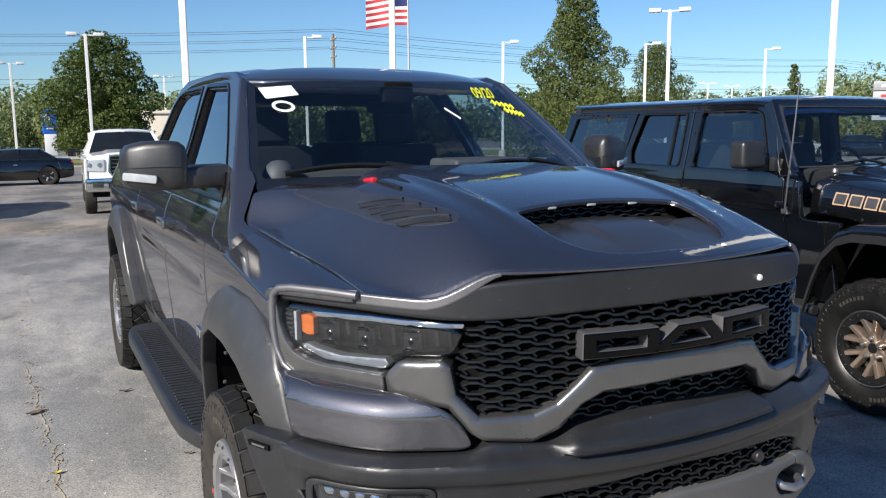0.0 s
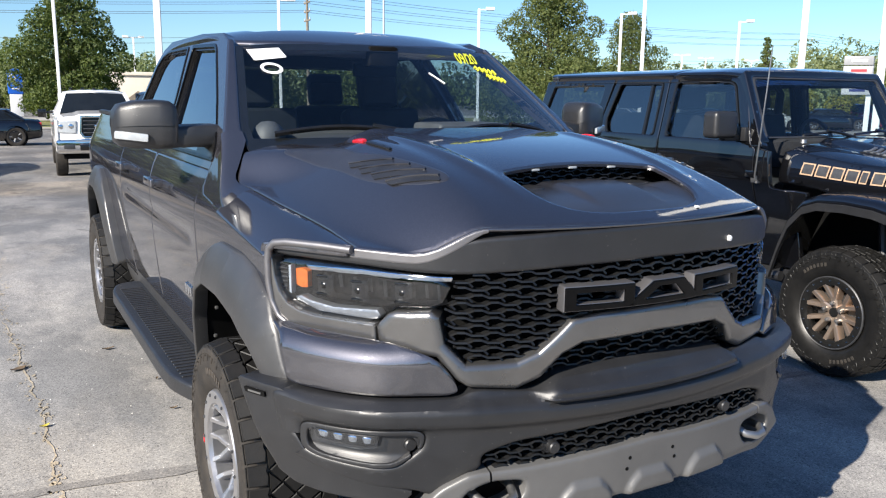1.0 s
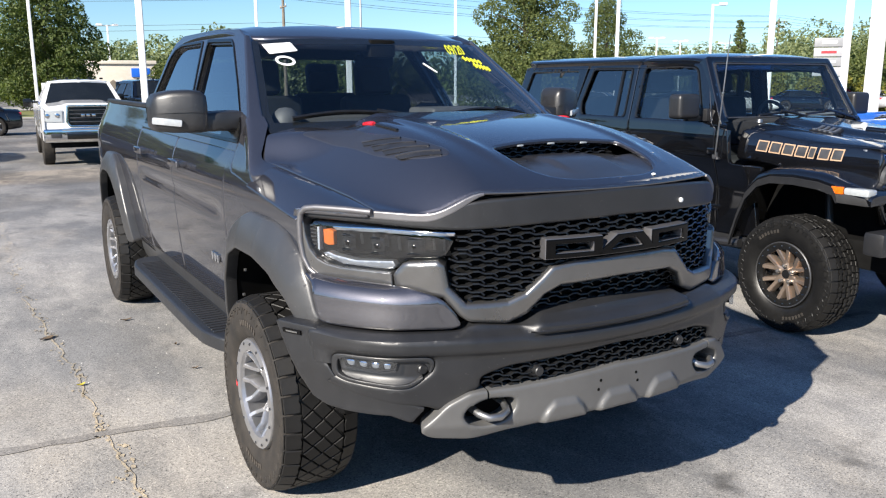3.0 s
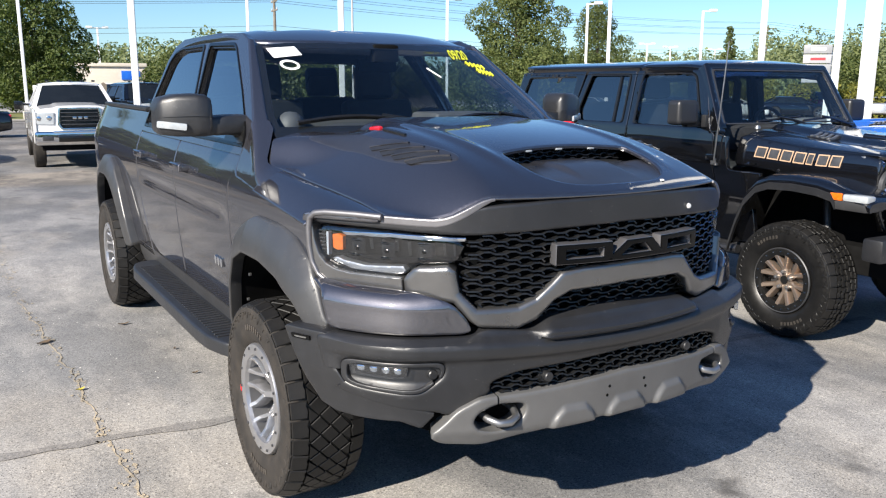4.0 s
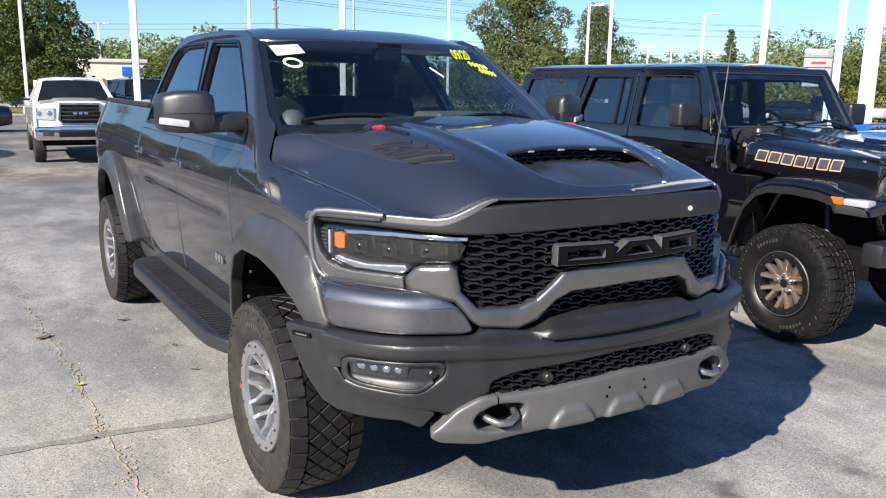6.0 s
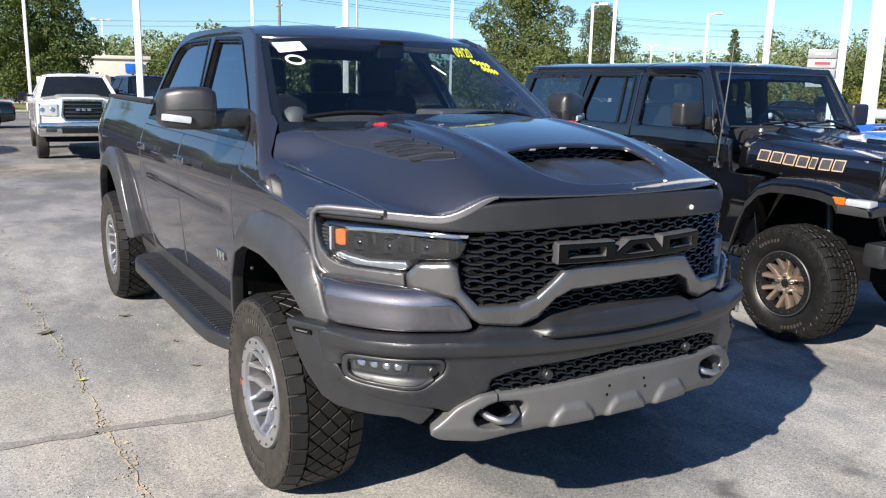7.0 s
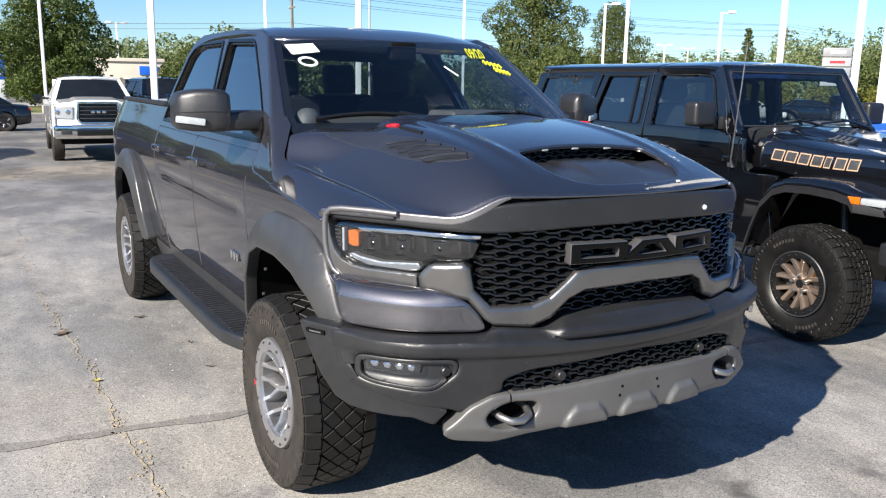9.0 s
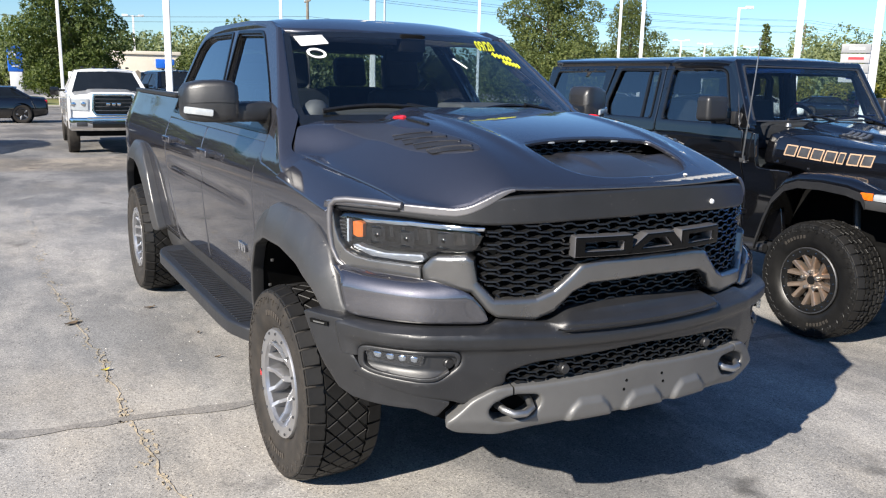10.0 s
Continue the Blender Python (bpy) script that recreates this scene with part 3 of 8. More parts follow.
def tyre_data(R, w, bead, n, h):
    k = w / 0.325
    half = [(bead, -0.128 * k), (bead + 0.02, -0.152 * k), (bead + 0.06, -0.163 * k), (R - 0.085, -0.166 * k), (R - 0.05, -0.163 * k),
            (R - 0.048, -0.169 * k), (R - 0.030, -0.166 * k), (R - 0.018, -0.150 * k), (R - h, -0.125 * k), (R - h, -0.06 * k)]
    prof = half + [(R - h, 0.0)] + [(r, -x) for r, x in reversed(half)]
    ribs = []
    for i in range(2 * n):                                  # shoulder lugs on the sidewall
        a = math.pi * i / n
        m = Matrix.Rotation(a, 4, "X")
        long = 0.050 if i % 2 else 0.030
        ribs.append(moved(box(-0.163 * k, 0, 0, 0.010, long, 0.019, 0.003, 1), m @ Matrix.Translation((0, R - 0.030 - long / 2, 0)) @ Matrix.Rotation(0.5 if i % 2 else -0.35, 4, "X")))
    return joined(lathe(prof, 96), *ribs)


def letter_bars(R, k, at, count, span):
    """Raised plain marks on the sidewall in place of its lettering."""
    out = []
    for i in range(count):
        a = at + span * (i - (count - 1) / 2)
        out.append(moved(box(-0.1665 * k, R, 0, 0.003, 0.026, 0.017, 0.002, 1), Matrix.Rotation(a, 4, "X")))
    return joined(*out)


def wheel_kit(style):
    """Meshes of one wheel, its axle along x and its face towards -x."""
    kit = []
    if style == "truck":
        R, w, lip = 0.44, 0.325, 0.247
        face = -0.150
        ring = lathe([(0.192, face + 0.016), (0.197, face - 0.002), (0.222, face - 0.007), (0.244, face - 0.004), (0.250, face + 0.008), (0.244, -0.11)], 72)
        kit.append(("wheel", ring, ALLOY))
        kit.append(("barrel", lathe([(0.192, face + 0.016), (0.200, face + 0.05), (0.195, 0.12), (0.24, 0.15)], 72), ALLOY))
        kit.append(("tyre", tyre_data(R, w, lip, 34, 0.014), RUBBER))
        kit.append(("groove_band", lathe([(R - 0.024, -0.142), (R - 0.0128, -0.122), (R - 0.0128, 0.122), (R - 0.024, 0.142)], 72), RUBBER_BLACK))
        kit += [("tyre_marking", letter_bars(0.322, 1.0, a, 8, 0.085), RUBBER_SIDE) for a in (1.2, -1.9)]
        for i in range(7):
            a = i * 2 * math.pi / 7 + 0.3
            c = lambda r, o: (r * math.cos(a) - o * math.sin(a), r * math.sin(a) + o * math.cos(a))
            sp = joined(bar(c(0.030, 0), c(0.128, 0), 0.046, 0.034, 0.052, 0.086, 0.05), bar(c(0.118, 0.004), c(0.165, 0.040), 0.026, 0.022, 0.084, 0.112, 0.05),
                        bar(c(0.118, -0.004), c(0.165, -0.040), 0.026, 0.022, 0.084, 0.112, 0.05), bar(c(0.160, 0.037), c(0.206, 0.056), 0.022, 0.030, 0.110, 0.146, 0.06), bar(c(0.160, -0.037), c(0.206, -0.056), 0.022, 0.030, 0.110, 0.146, 0.06))
            kit.append(("spoke", sp, ALLOY))
        kit.append(("hub_cap", lathe([(0.0, -0.082), (0.030, -0.080), (0.040, -0.074), (0.043, -0.03)], 32), GLOSS_BLACK))
        kit.append(("brake_disc", lathe([(0.0, -0.035), (0.07, -0.04), (0.08, -0.020), (0.175, -0.020), (0.175, 0.010), (0.0, 0.015)], 48), ALLOY_DARK))
        bolts, nbolt, rb, fb, mb = [], 16, 0.228, face - 0.006, ALLOY_DARK
    else:
        R, w, lip = 0.425, 0.30, 0.236
        face = -0.138
        ring = lathe([(0.178, face + 0.02), (0.182, face + 0.004), (0.205, face - 0.006), (0.232, face - 0.004), (0.239, face + 0.008), (0.232, -0.10)], 72)
        kit.append(("wheel", joined(ring, lathe([(0.178, face + 0.02), (0.185, face + 0.06), (0.19, 0.11), (0.23, 0.14)], 72)), GLOSS_BLACK))
        kit.append(("tyre", tyre_data(R, w, lip, 32, 0.015), RUBBER_BLACK))
        # paler than the black ring: the arc of reflected light is in its colour
        kit.append(("rim_lip", lathe([(0.231, face - 0.006), (0.236, face - 0.009), (0.241, face - 0.004), (0.241, face + 0.006)], 64), ALLOY_DARK))
        kit += [("tyre_marking", letter_bars(0.318, 0.92, a, 7, 0.09), RUBBER) for a in (0.9, -2.2)]
        for i in range(6):
            a = i * math.pi / 3 + 0.2
            c = lambda r, o: (r * math.cos(a) - o * math.sin(a), r * math.sin(a) + o * math.cos(a))
            sp = joined(bar(c(0.030, 0), c(0.105, 0), 0.052, 0.046, 0.096, 0.104, 0.04), bar(c(0.090, 0.010), c(0.180, 0.046), 0.034, 0.038, 0.100, 0.128, 0.05),
                        bar(c(0.090, -0.010), c(0.180, -0.046), 0.034, 0.038, 0.100, 0.128, 0.05))
            kit.append(("spoke", sp, BRONZE))
        kit.append(("hub_cap", lathe([(0.0, -0.112), (0.030, -0.112), (0.034, -0.104), (0.034, -0.08)], 24), GLOSS_BLACK))
        kit.append(("brake_disc", lathe([(0.0, -0.05), (0.165, -0.05), (0.165, -0.02), (0.0, -0.015)], 40), ALLOY_DARK))
        nbolt, rb, fb, mb = 20, 0.212, face - 0.004, CHROME
        for i in range(5):
            a = i * 2 * math.pi / 5
            kit.append(("lug_nut", moved(lathe([(0.0, -0.136), (0.012, -0.133), (0.016, -0.118), (0.017, -0.09)], 12), Matrix.Translation((0, 0.062 * math.cos(a), 0.062 * math.sin(a)))), STEEL))
    for i in range(nbolt):
        a = 2 * math.pi * i / nbolt
        kit.append(("bolt", moved(lathe([(0.0, fb - 0.007), (0.0055, fb - 0.005), (0.0072, fb)], 6), Matrix.Translation((0, rb * math.cos(a), rb * math.sin(a)))), mb))
    kit = [(n, mesh_of(n, d, m, 40.0, fix=True)) for n, d, m in kit]
    n, h = (34, 0.014) if style == "truck" else (32, 0.015)
    blocks = [tread_block(R, w, n, h, o) for o in (TREAD if style == "truck" else TREAD_ROAD)]
    near = [mesh_of("tread_block", b, RUBBER_TREAD, 30.0, fix=True) for b in blocks]
    turned = [moved(b, Matrix.Rotation(2 * math.pi * k / n, 4, "X")) for k in range(n) for b in blocks]
    return kit, near, n, mesh_of("tread", joined(*turned), RUBBER_TREAD, 30.0, fix=True)


def mount_wheel(kit, parent, x, y, z, flip, spin=0.0, close=False):
    """Hangs a wheel on its vehicle; flip turns its face to the other side; close: its tread blocks are pieces of their own."""
    first = None
    meshes, blocks, n, tread = kit
    for name, me in meshes:
        ob = new(name, me)
        if first is None:
            ob.parent, first = parent, ob
            ob.matrix_local = pose(x, y, z, 0, 0, 180 if flip else 0) @ pose(0, 0, 0, spin)
        else:
            ob.parent = first
    if close:
        for k in range(n):
            for me in blocks:
                ob = new("tread_block", me)
                ob.parent = first
                ob.matrix_local = Matrix.Rotation(2 * math.pi * k / n, 4, "X")
    elif tread is not None:
        ob = new("tread", tread)
        ob.parent = first
        tagged(ob, kind="stuff")
    return first


TRUCK_WHEEL = wheel_kit("truck")
JEEP_WHEEL = wheel_kit("jeep")


# ---- the grey pickup ----
def upper_nose(x):
    x = np.abs(x)
    return -0.19 + 0.33 * x * x + 1.1 * (hinge(x - 0.71, 0.08) - hinge(-0.71, 0.08))


def lower_nose(x):
    x = np.abs(x)
    return -0.19 + 0.33 * x * x + 0.045 * np.maximum(0, 1 - (x / 0.6) ** 2) + 3.4 * np.maximum(0, x - 0.8) ** 2


def nose(x, z):
    x, z = np.asarray(x, float), np.asarray(z, float)
    b = lower_nose(x)
    y = b + (upper_nose(x) - b) * sstep(0.93, 1.08, z)
    dip = 0.014 * np.maximum(0, 1 - (x / 0.6) ** 2) * (1 - sstep(0.93, 1.05, z))
    return np.stack([x, y, z - dip], -1)


def corner_face(x, z):
    """The painted corner below the lamp: an upright face with a ledge at its top."""
    x, z = np.asarray(x, float), np.asarray(z, float)
    b = lower_nose(x)
    return np.stack([x, b + (upper_nose(x) - b) * (0.22 * sstep(0.92, 1.06, z) + 0.78 * sstep(1.030, 1.085, z)), z], -1)


def hood_z(x, y):
    a = np.abs(x)
    s = np.maximum(0.0, y - upper_nose(x))
    zc = 1.425 + 0.245 * (1 - np.exp(-s / 0.5))
    zs = 1.346 + 0.12 * s + 0.08 * sstep(0.8, 1.1, s)
    f = np.exp(-s / 0.14)
    k = np.clip((a - (0.48 + 0.07 * f)) / (0.40 - 0.22 * f), 0, 1)
    return zs + (1 - k * k * (3 - 2 * k)) * (zc - zs)


def hood(x, y):
    x, y = np.asarray(x, float), np.asarray(y, float)
    a = np.abs(x)
    z = hood_z(x, y)
    z = z + 0.009 * np.exp(-((a - 0.37 - 0.06 * y) / 0.03) ** 2) * sstep(-0.1, 0.3, y)  # shoulder of the power dome
    z = z - 0.060 * sstep(0.78, 1.12, y) * sstep(0.35, 0.50, a) * (1 - sstep(0.52, 0.80, a))  # trough beside the dome, towards the windscreen
    return np.stack([x, y, z], -1)


def scoop_outline(grow=0.0, back=0.0):
    """The sunk channel before the hood scoop, in plan: a rounded front and a gently bowed mouth line."""
    half = []
    for k in range(13):
        a = math.pi / 2 * k / 12
        half.append(((0.322 + grow) * math.sin(a) ** (2 / 3), 0.12 - (0.25 + grow) * math.cos(a) ** (2 / 3)))
    half.append((0.322 + grow, 0.19 + back))
    for k in range(7):
        x = 0.310 * (1 - k / 6)
        half.append((x, 0.245 - 0.37 * x * x + back))
    return half + [(-x, y) for x, y in reversed(half) if x > 1e-6]


def scoop_floor(x, y):
    """The floor of that channel, with the raised ramp down its middle."""
    p = hood(x, y)
    a, y = np.abs(p[..., 0]), p[..., 1]
    k = np.clip((y + 0.13) / 0.36, 0, 1.2)
    drop = 0.003 + 0.060 * k ** 1.25 * (1 - 0.55 * sstep(0.235, 0.325, a) * (1 - sstep(0.10, 0.20, y)))
    drop = drop - 0.016 * (1 - sstep(0.115, 0.150, a)) * sstep(-0.10, 0.10, y) * (1 - 0.45 * sstep(0.17, 0.20, y))
    p[..., 2] = p[..., 2] - drop
    return p


def wing_seam(y):
    """Where hood and wing meet, by length."""
    return np.interp(y, (0.2, 0.48, 0.81, 1.03, 1.09, 1.13, 1.17, 1.20, 1.24, 1.35), (0.830, 0.847, 0.882, 0.900, 0.910, 0.922, 0.926, 0.917, 0.893, 0.828))


def fender_top(x, y):
    x, y = np.asarray(x, float), np.asarray(y, float)
    a = np.abs(x)
    seam = wing_seam(np.minimum(y, 1.03))
    k = np.clip((a - seam) / (1.03 - seam), 0, 1.15)
    front_y = np.minimum(y, 1.03)
    z = hood_z(seam, front_y) + 0.10 * (y - front_y) - 0.092 * k ** 1.8
    return np.stack([x, y, z], -1)


def cowl_fillet_z(x, y):
    """The wing's rear end, sweeping up into the pillar's slope."""
    w = fender_top(x, y)[..., 2]
    p = 1.576 + (y - 1.30 + 0.20 * (1 - (x / 0.82) ** 2)) / 1.50
    return w + 0.020 * np.logaddexp(0, (p - w) / 0.020) - 0.004 + 0.006 * sstep(0.98, 1.10, y)


def cowl_fillet():
    """That sweep on the +x side as a grid, with a skirt rolling down the flank."""
    nu, ns, nv = 15, 6, 34
    verts = []
    for i in range(nv + 1):
        v = i / nv
        y0 = 0.98 + 0.415 * v
        inner = 0.9
        for _ in range(12):
            inner = 0.5 * inner + 0.5 * max(float(wing_seam(y0 + (0.034 + 0.45 * (inner - 0.90)) * v * v)) + 0.003, 0.834)
        outer = 1.0
        for _ in range(25):
            outer = 0.6 * outer + 0.4 * float(side(y0, float(cowl_fillet_z(outer, y0)) - 0.004)[0])
        for j in range(nu):
            x = inner + (outer - inner) * j / (nu - 1)
            y = y0 + (0.034 + 0.45 * (x - 0.90)) * v * v
            z = float(cowl_fillet_z(x, y)) - 0.006 * (j / (nu - 1)) ** 8
            verts.append((x, y, z))
        x, y, z = verts[-1]
        for j in range(1, ns + 1):
            d = (z - 1.30) * (j / ns) ** 1.4
            verts.append((float(side(y, z - d)[0]) + 0.002 - 0.004 * (j / ns), y + 0.02 * v * (j / ns), z - d))
    n = nu + ns
    faces = [(i * n + j, i * n + j + 1, (i + 1) * n + j + 1, (i + 1) * n + j) for i in range(nv) for j in range(n - 1)]
    return verts, faces


SIDE_Z = np.array([0.40, 0.55, 0.70, 0.85, 1.00, 1.12, 1.22, 1.30, 1.38, 1.46, 1.53, 1.60, 2.00, 2.10])
SIDE_X = np.array([0.90, 0.955, 0.985, 1.000, 1.012, 1.020, 1.022, 1.024, 1.010, 0.975, 0.940, 0.915, 0.742, 0.695])


def side(y, z):
    """The flank on the +x side, by length and height."""
    y, z = np.asarray(y, float), np.asarray(z, float)
    x = sum(np.interp(z + d, SIDE_Z, SIDE_X) for d in (-0.05, -0.025, 0, 0.025, 0.05)) / 5
    x = x - 0.010 * np.exp(-((z - 1.17) / 0.035) ** 2) * sstep(1.5, 1.7, y) * (1 - sstep(3.4, 3.7, y))
    x = x - 0.05 * np.clip((y - 5.2) / 0.55, 0, 1) ** 2
    return np.stack([x, y, z], -1)


def screen(x, z):
    x, z = np.asarray(x, float), np.asarray(z, float)
    y = 1.30 + (z - 1.57) * 1.50 + 0.10 * (z - 1.57) ** 2 - 0.20 * (1 - (x / 0.82) ** 2)
    return np.stack([x, y, z], -1)


def roof(x, y):
    x, y = np.asarray(x, float), np.asarray(y, float)
    z = 2.140 - 0.060 * np.abs(x / 0.74) ** 3.0 - 0.115 * np.clip((2.48 - y) / 0.68, 0, 1.2) ** 2 - 0.045 * np.clip((y - 2.8) / 0.8, 0, 1.2) ** 2
    return np.stack([x, y, z], -1)


def honeycomb(polys, surf, w, h, t, depth, off):
    """A grille of wavy six-sided cells inside an outline, on a surface of (x, z)."""
    allp = np.array([q for p in polys for q in p])
    lo, hi = allp.min(0), allp.max(0)
    verts, faces = [], []

    def strut(a, b):
        n = 4
        us = np.array([a[0], b[0]])
        vs = np.array([a[1], b[1]])
        mu, mv = us.mean(), vs.mean()
        if not (inside_of(polys, us, vs).any() and inside_of(polys, np.array([mu]), np.array([mv]))[0]):
            return
        d = np.array([b[0] - a[0], b[1] - a[1]])
        s = np.array([-d[1], d[0]]) / np.hypot(*d)
        if s[1] < 0:
            s = -s
        k = len(verts)
        for u, v in (a, b):
            p = surf(np.array([u]), np.array([v]))[0]
            for side_, back in ((-0.42, 0.0), (0.42, 0.0015), (0.55, depth), (-0.55, depth)):
                verts.append((p[0] + s[0] * t * side_, p[1] - off + back, p[2] + s[1] * t * side_))
        for i in range(n):
            j = (i + 1) % n
            faces.append((k + i, k + j, k + 4 + j, k + 4 + i))

    rows = int((hi[1] - lo[1]) / h) + 3
    cols = int((hi[0] - lo[0]) / w) + 3
    for r in range(rows):
        for c in range(-cols, cols):
            x = c * w + (w / 2 if r % 2 else 0)
            z = lo[1] + r * h
            q = w / 2
            strut((x - q * 0.62, z), (x - q * 0.25, z + h * 0.36))
            strut((x - q * 0.25, z + h * 0.36), (x + q * 0.25, z + h * 0.36))
            strut((x + q * 0.25, z + h * 0.36), (x + q * 0.62, z))
            strut((x + q * 0.62, z), (x + q * 1.38, z))
            strut((x - q * 0.62, z), (x - q * 0.35, z - h * 0.55))
    return verts, faces


GRILLE_HALF = [(0, 1.318), (0.33, 1.308), (0.62, 1.292), (0.66, 1.17), (0.648, 1.09), (0.60, 1.022), (0.46, 1.026), (0.40, 1.052),
               (0.34, 1.108), (0.30, 1.148), (0.22, 1.160), (0, 1.165)]
INTAKE_HALF = [(0, 1.088), (0.27, 1.078), (0.33, 1.05), (0.385, 0.985), (0.42, 0.93), (0.34, 0.97), (0, 0.985)]
SLOT_HALF = [(0, 0.832), (0.05, 0.831), (0.45, 0.805), (0.50, 0.795), (0.575, 0.768), (0.572, 0.722), (0.45, 0.720), (0, 0.748)]
POD = [(0.716, 0.838), (0.736, 0.854), (0.955, 0.845), (0.974, 0.832), (0.974, 0.762), (0.950, 0.742), (0.825, 0.733), (0.786, 0.742), (0.724, 0.797)]
HOOK = [(0.450, 0.686), (0.545, 0.690), (0.600, 0.670), (0.630, 0.628), (0.606, 0.588), (0.545, 0.582), (0.475, 0.602), (0.440, 0.650)]
ARCH_OUT = [(0.345, 0.918), (0.372, 0.950), (0.412, 1.060), (0.480, 1.156), (0.600, 1.220), (0.74, 1.247), (1.05, 1.245), (1.24, 1.175), (1.37, 1.00), (1.445, 0.76), (1.47, 0.60)]
ARCH_IN = [(0.448, 0.905), (0.515, 0.990), (0.645, 1.056), (0.85, 1.088), (1.08, 1.085), (1.22, 1.030), (1.31, 0.90), (1.37, 0.72), (1.395, 0.58)]
BED_TOP = 1.622
REAR_OUT = [(4.03, 0.60), (4.08, 0.80), (4.20, 1.03), (4.34, 1.17), (4.50, 1.235), (4.78, 1.235), (4.95, 1.17), (5.09, 1.03), (5.20, 0.80), (5.24, 0.62)]
REAR_IN = [(4.12, 0.60), (4.17, 0.78), (4.27, 0.95), (4.38, 1.05), (4.52, 1.095), (4.76, 1.095), (4.89, 1.05), (5.00, 0.95), (5.10, 0.78), (5.14, 0.62)]


def skid_bump(x, z):
    b = 0.0
    for c, hw in ((0.0, 0.100), (0.245, 0.096), (-0.245, 0.096)):
        k = np.abs(x - c) + 0.35 * (z - 0.59)
        b = b + (1 - sstep(hw - 0.016, hw + 0.004, k)) * (1 - sstep(0.634, 0.660, z + 0.9 * np.maximum(0, np.abs(x - c) - hw + 0.05)))
    return 0.017 * b - 0.02 * sstep(0.60, 0.53, z)


def grey_pickup():
    t = thing("pickup_truck", "dark grey metallic crew-cab pickup with black grille and grey skid plate", "truck")
    front = (0, -1, 0)

    def shelf(x, z):
        """The raised ledge of the bumper below the intake, with rounded ends."""
        w = 1 - sstep(0.36, 0.425, np.abs(x) + 0.7 * np.maximum(0, z - 0.95))
        return w * (0.052 * sstep(0.918, 0.936, z) * (1 - sstep(0.962, 0.990, z)) - 0.010 * np.exp(-((z - 0.915) / 0.010) ** 2))

    def fr(polys, mat, name, label="", parent=t, **kw):
        return part(name, sheet(polys, nose, front, **kw), mat, parent, label)

    # nose
    fr([soften(sym([(0, 1.422), (0.33, 1.414), (0.54, 1.402), (0.60, 1.394), (0.64, 1.380), (0.69, 1.354), (0.74, 1.345), (0.83, 1.336), (1.0, 1.328), (1.005, 1.300), (0.83, 1.300),
                    (0.62, 1.293), (0.33, 1.308), (0, 1.318)]), 1)], PLASTIC, "grille_header", "matte dark grey panel above the grille", cell=0.0065, off=0.010, rim=0.07, er=0.011, eh=0.010)
    fr([sym([(0, 1.088), (0.27, 1.078), (0.33, 1.05), (0.385, 0.985), (0.46, 0.952), (0.60, 0.962), (0.63, 0.982), (0.675, 1.048), (0.79, 1.066),
                    (0.795, 1.126), (0.768, 1.175), (0.66, 1.190), (0.668, 1.17), (0.655, 1.09), (0.605, 1.030), (0.465, 1.034), (0.405, 1.060),
                    (0.345, 1.115), (0.305, 1.155), (0.22, 1.168), (0, 1.173)])], GUNMETAL, "grille_surround", "satin gunmetal grille surround",
       cell=0.0055, off=0.026, rim=0.09, er=0.019, eh=0.016)
    fr([sym([(0, 1.33), (0.66, 1.30), (0.68, 1.05), (0.60, 0.96), (0, 0.95)])], DEEP_BLACK, "grille_backing", cell=0.03, off=-0.075, rim=0.02)
    part("grille_mesh", honeycomb([sym(GRILLE_HALF)], nose, 0.088, 0.0225, 0.0068, 0.024, 0.002), MESH_BLACK, t, "gloss black honeycomb grille", smooth=False, fix=True)
    part("intake_mesh", honeycomb([sym(INTAKE_HALF)], nose, 0.088, 0.0225, 0.006, 0.02, -0.02), MESH_BLACK, t, smooth=False, fix=True)
    # emblem: three plain bevelled blocks with cut-outs
    for k, (x0, x1, lean) in enumerate(((-0.345, -0.115, 0.0), (-0.150, 0.145, 0.1), (0.120, 0.345, 0.0))):
        z0, z1 = 1.182, 1.258
        sh = 0.05 if k == 1 else 0.0
        outer = [(x0, z0), (x1, z0), (x1 - sh * 1.4, z1), (x0 + sh * 2.0, z1)]
        c = ((x0 + x1) / 2, (z0 + z1) / 2)
        hole = [(c[0] + (x - c[0]) * (0.66 if k != 1 else 0.50), c[1] + (z - c[1]) * 0.42) for x, z in outer]
        em = fr([outer, hole], TRIM_AND_LIT_EDGE, "emblem_block", "raised dark satin emblem block", cell=0.0035, off=0.040, rim=0.045, er=0.003, eh=0.003)
        face = [(c[0] + (x - c[0]) * 0.972, c[1] + (z - c[1]) * 0.91) for x, z in outer]
        cut = [(c[0] + (x - c[0]) * (0.68 if k != 1 else 0.53), c[1] + (z - c[1]) * 0.48) for x, z in outer]
        fr([face, cut], EMBLEM, "emblem_face", "", em, cell=0.0035, off=0.047, rim=0.01, er=0.003, eh=0.002)
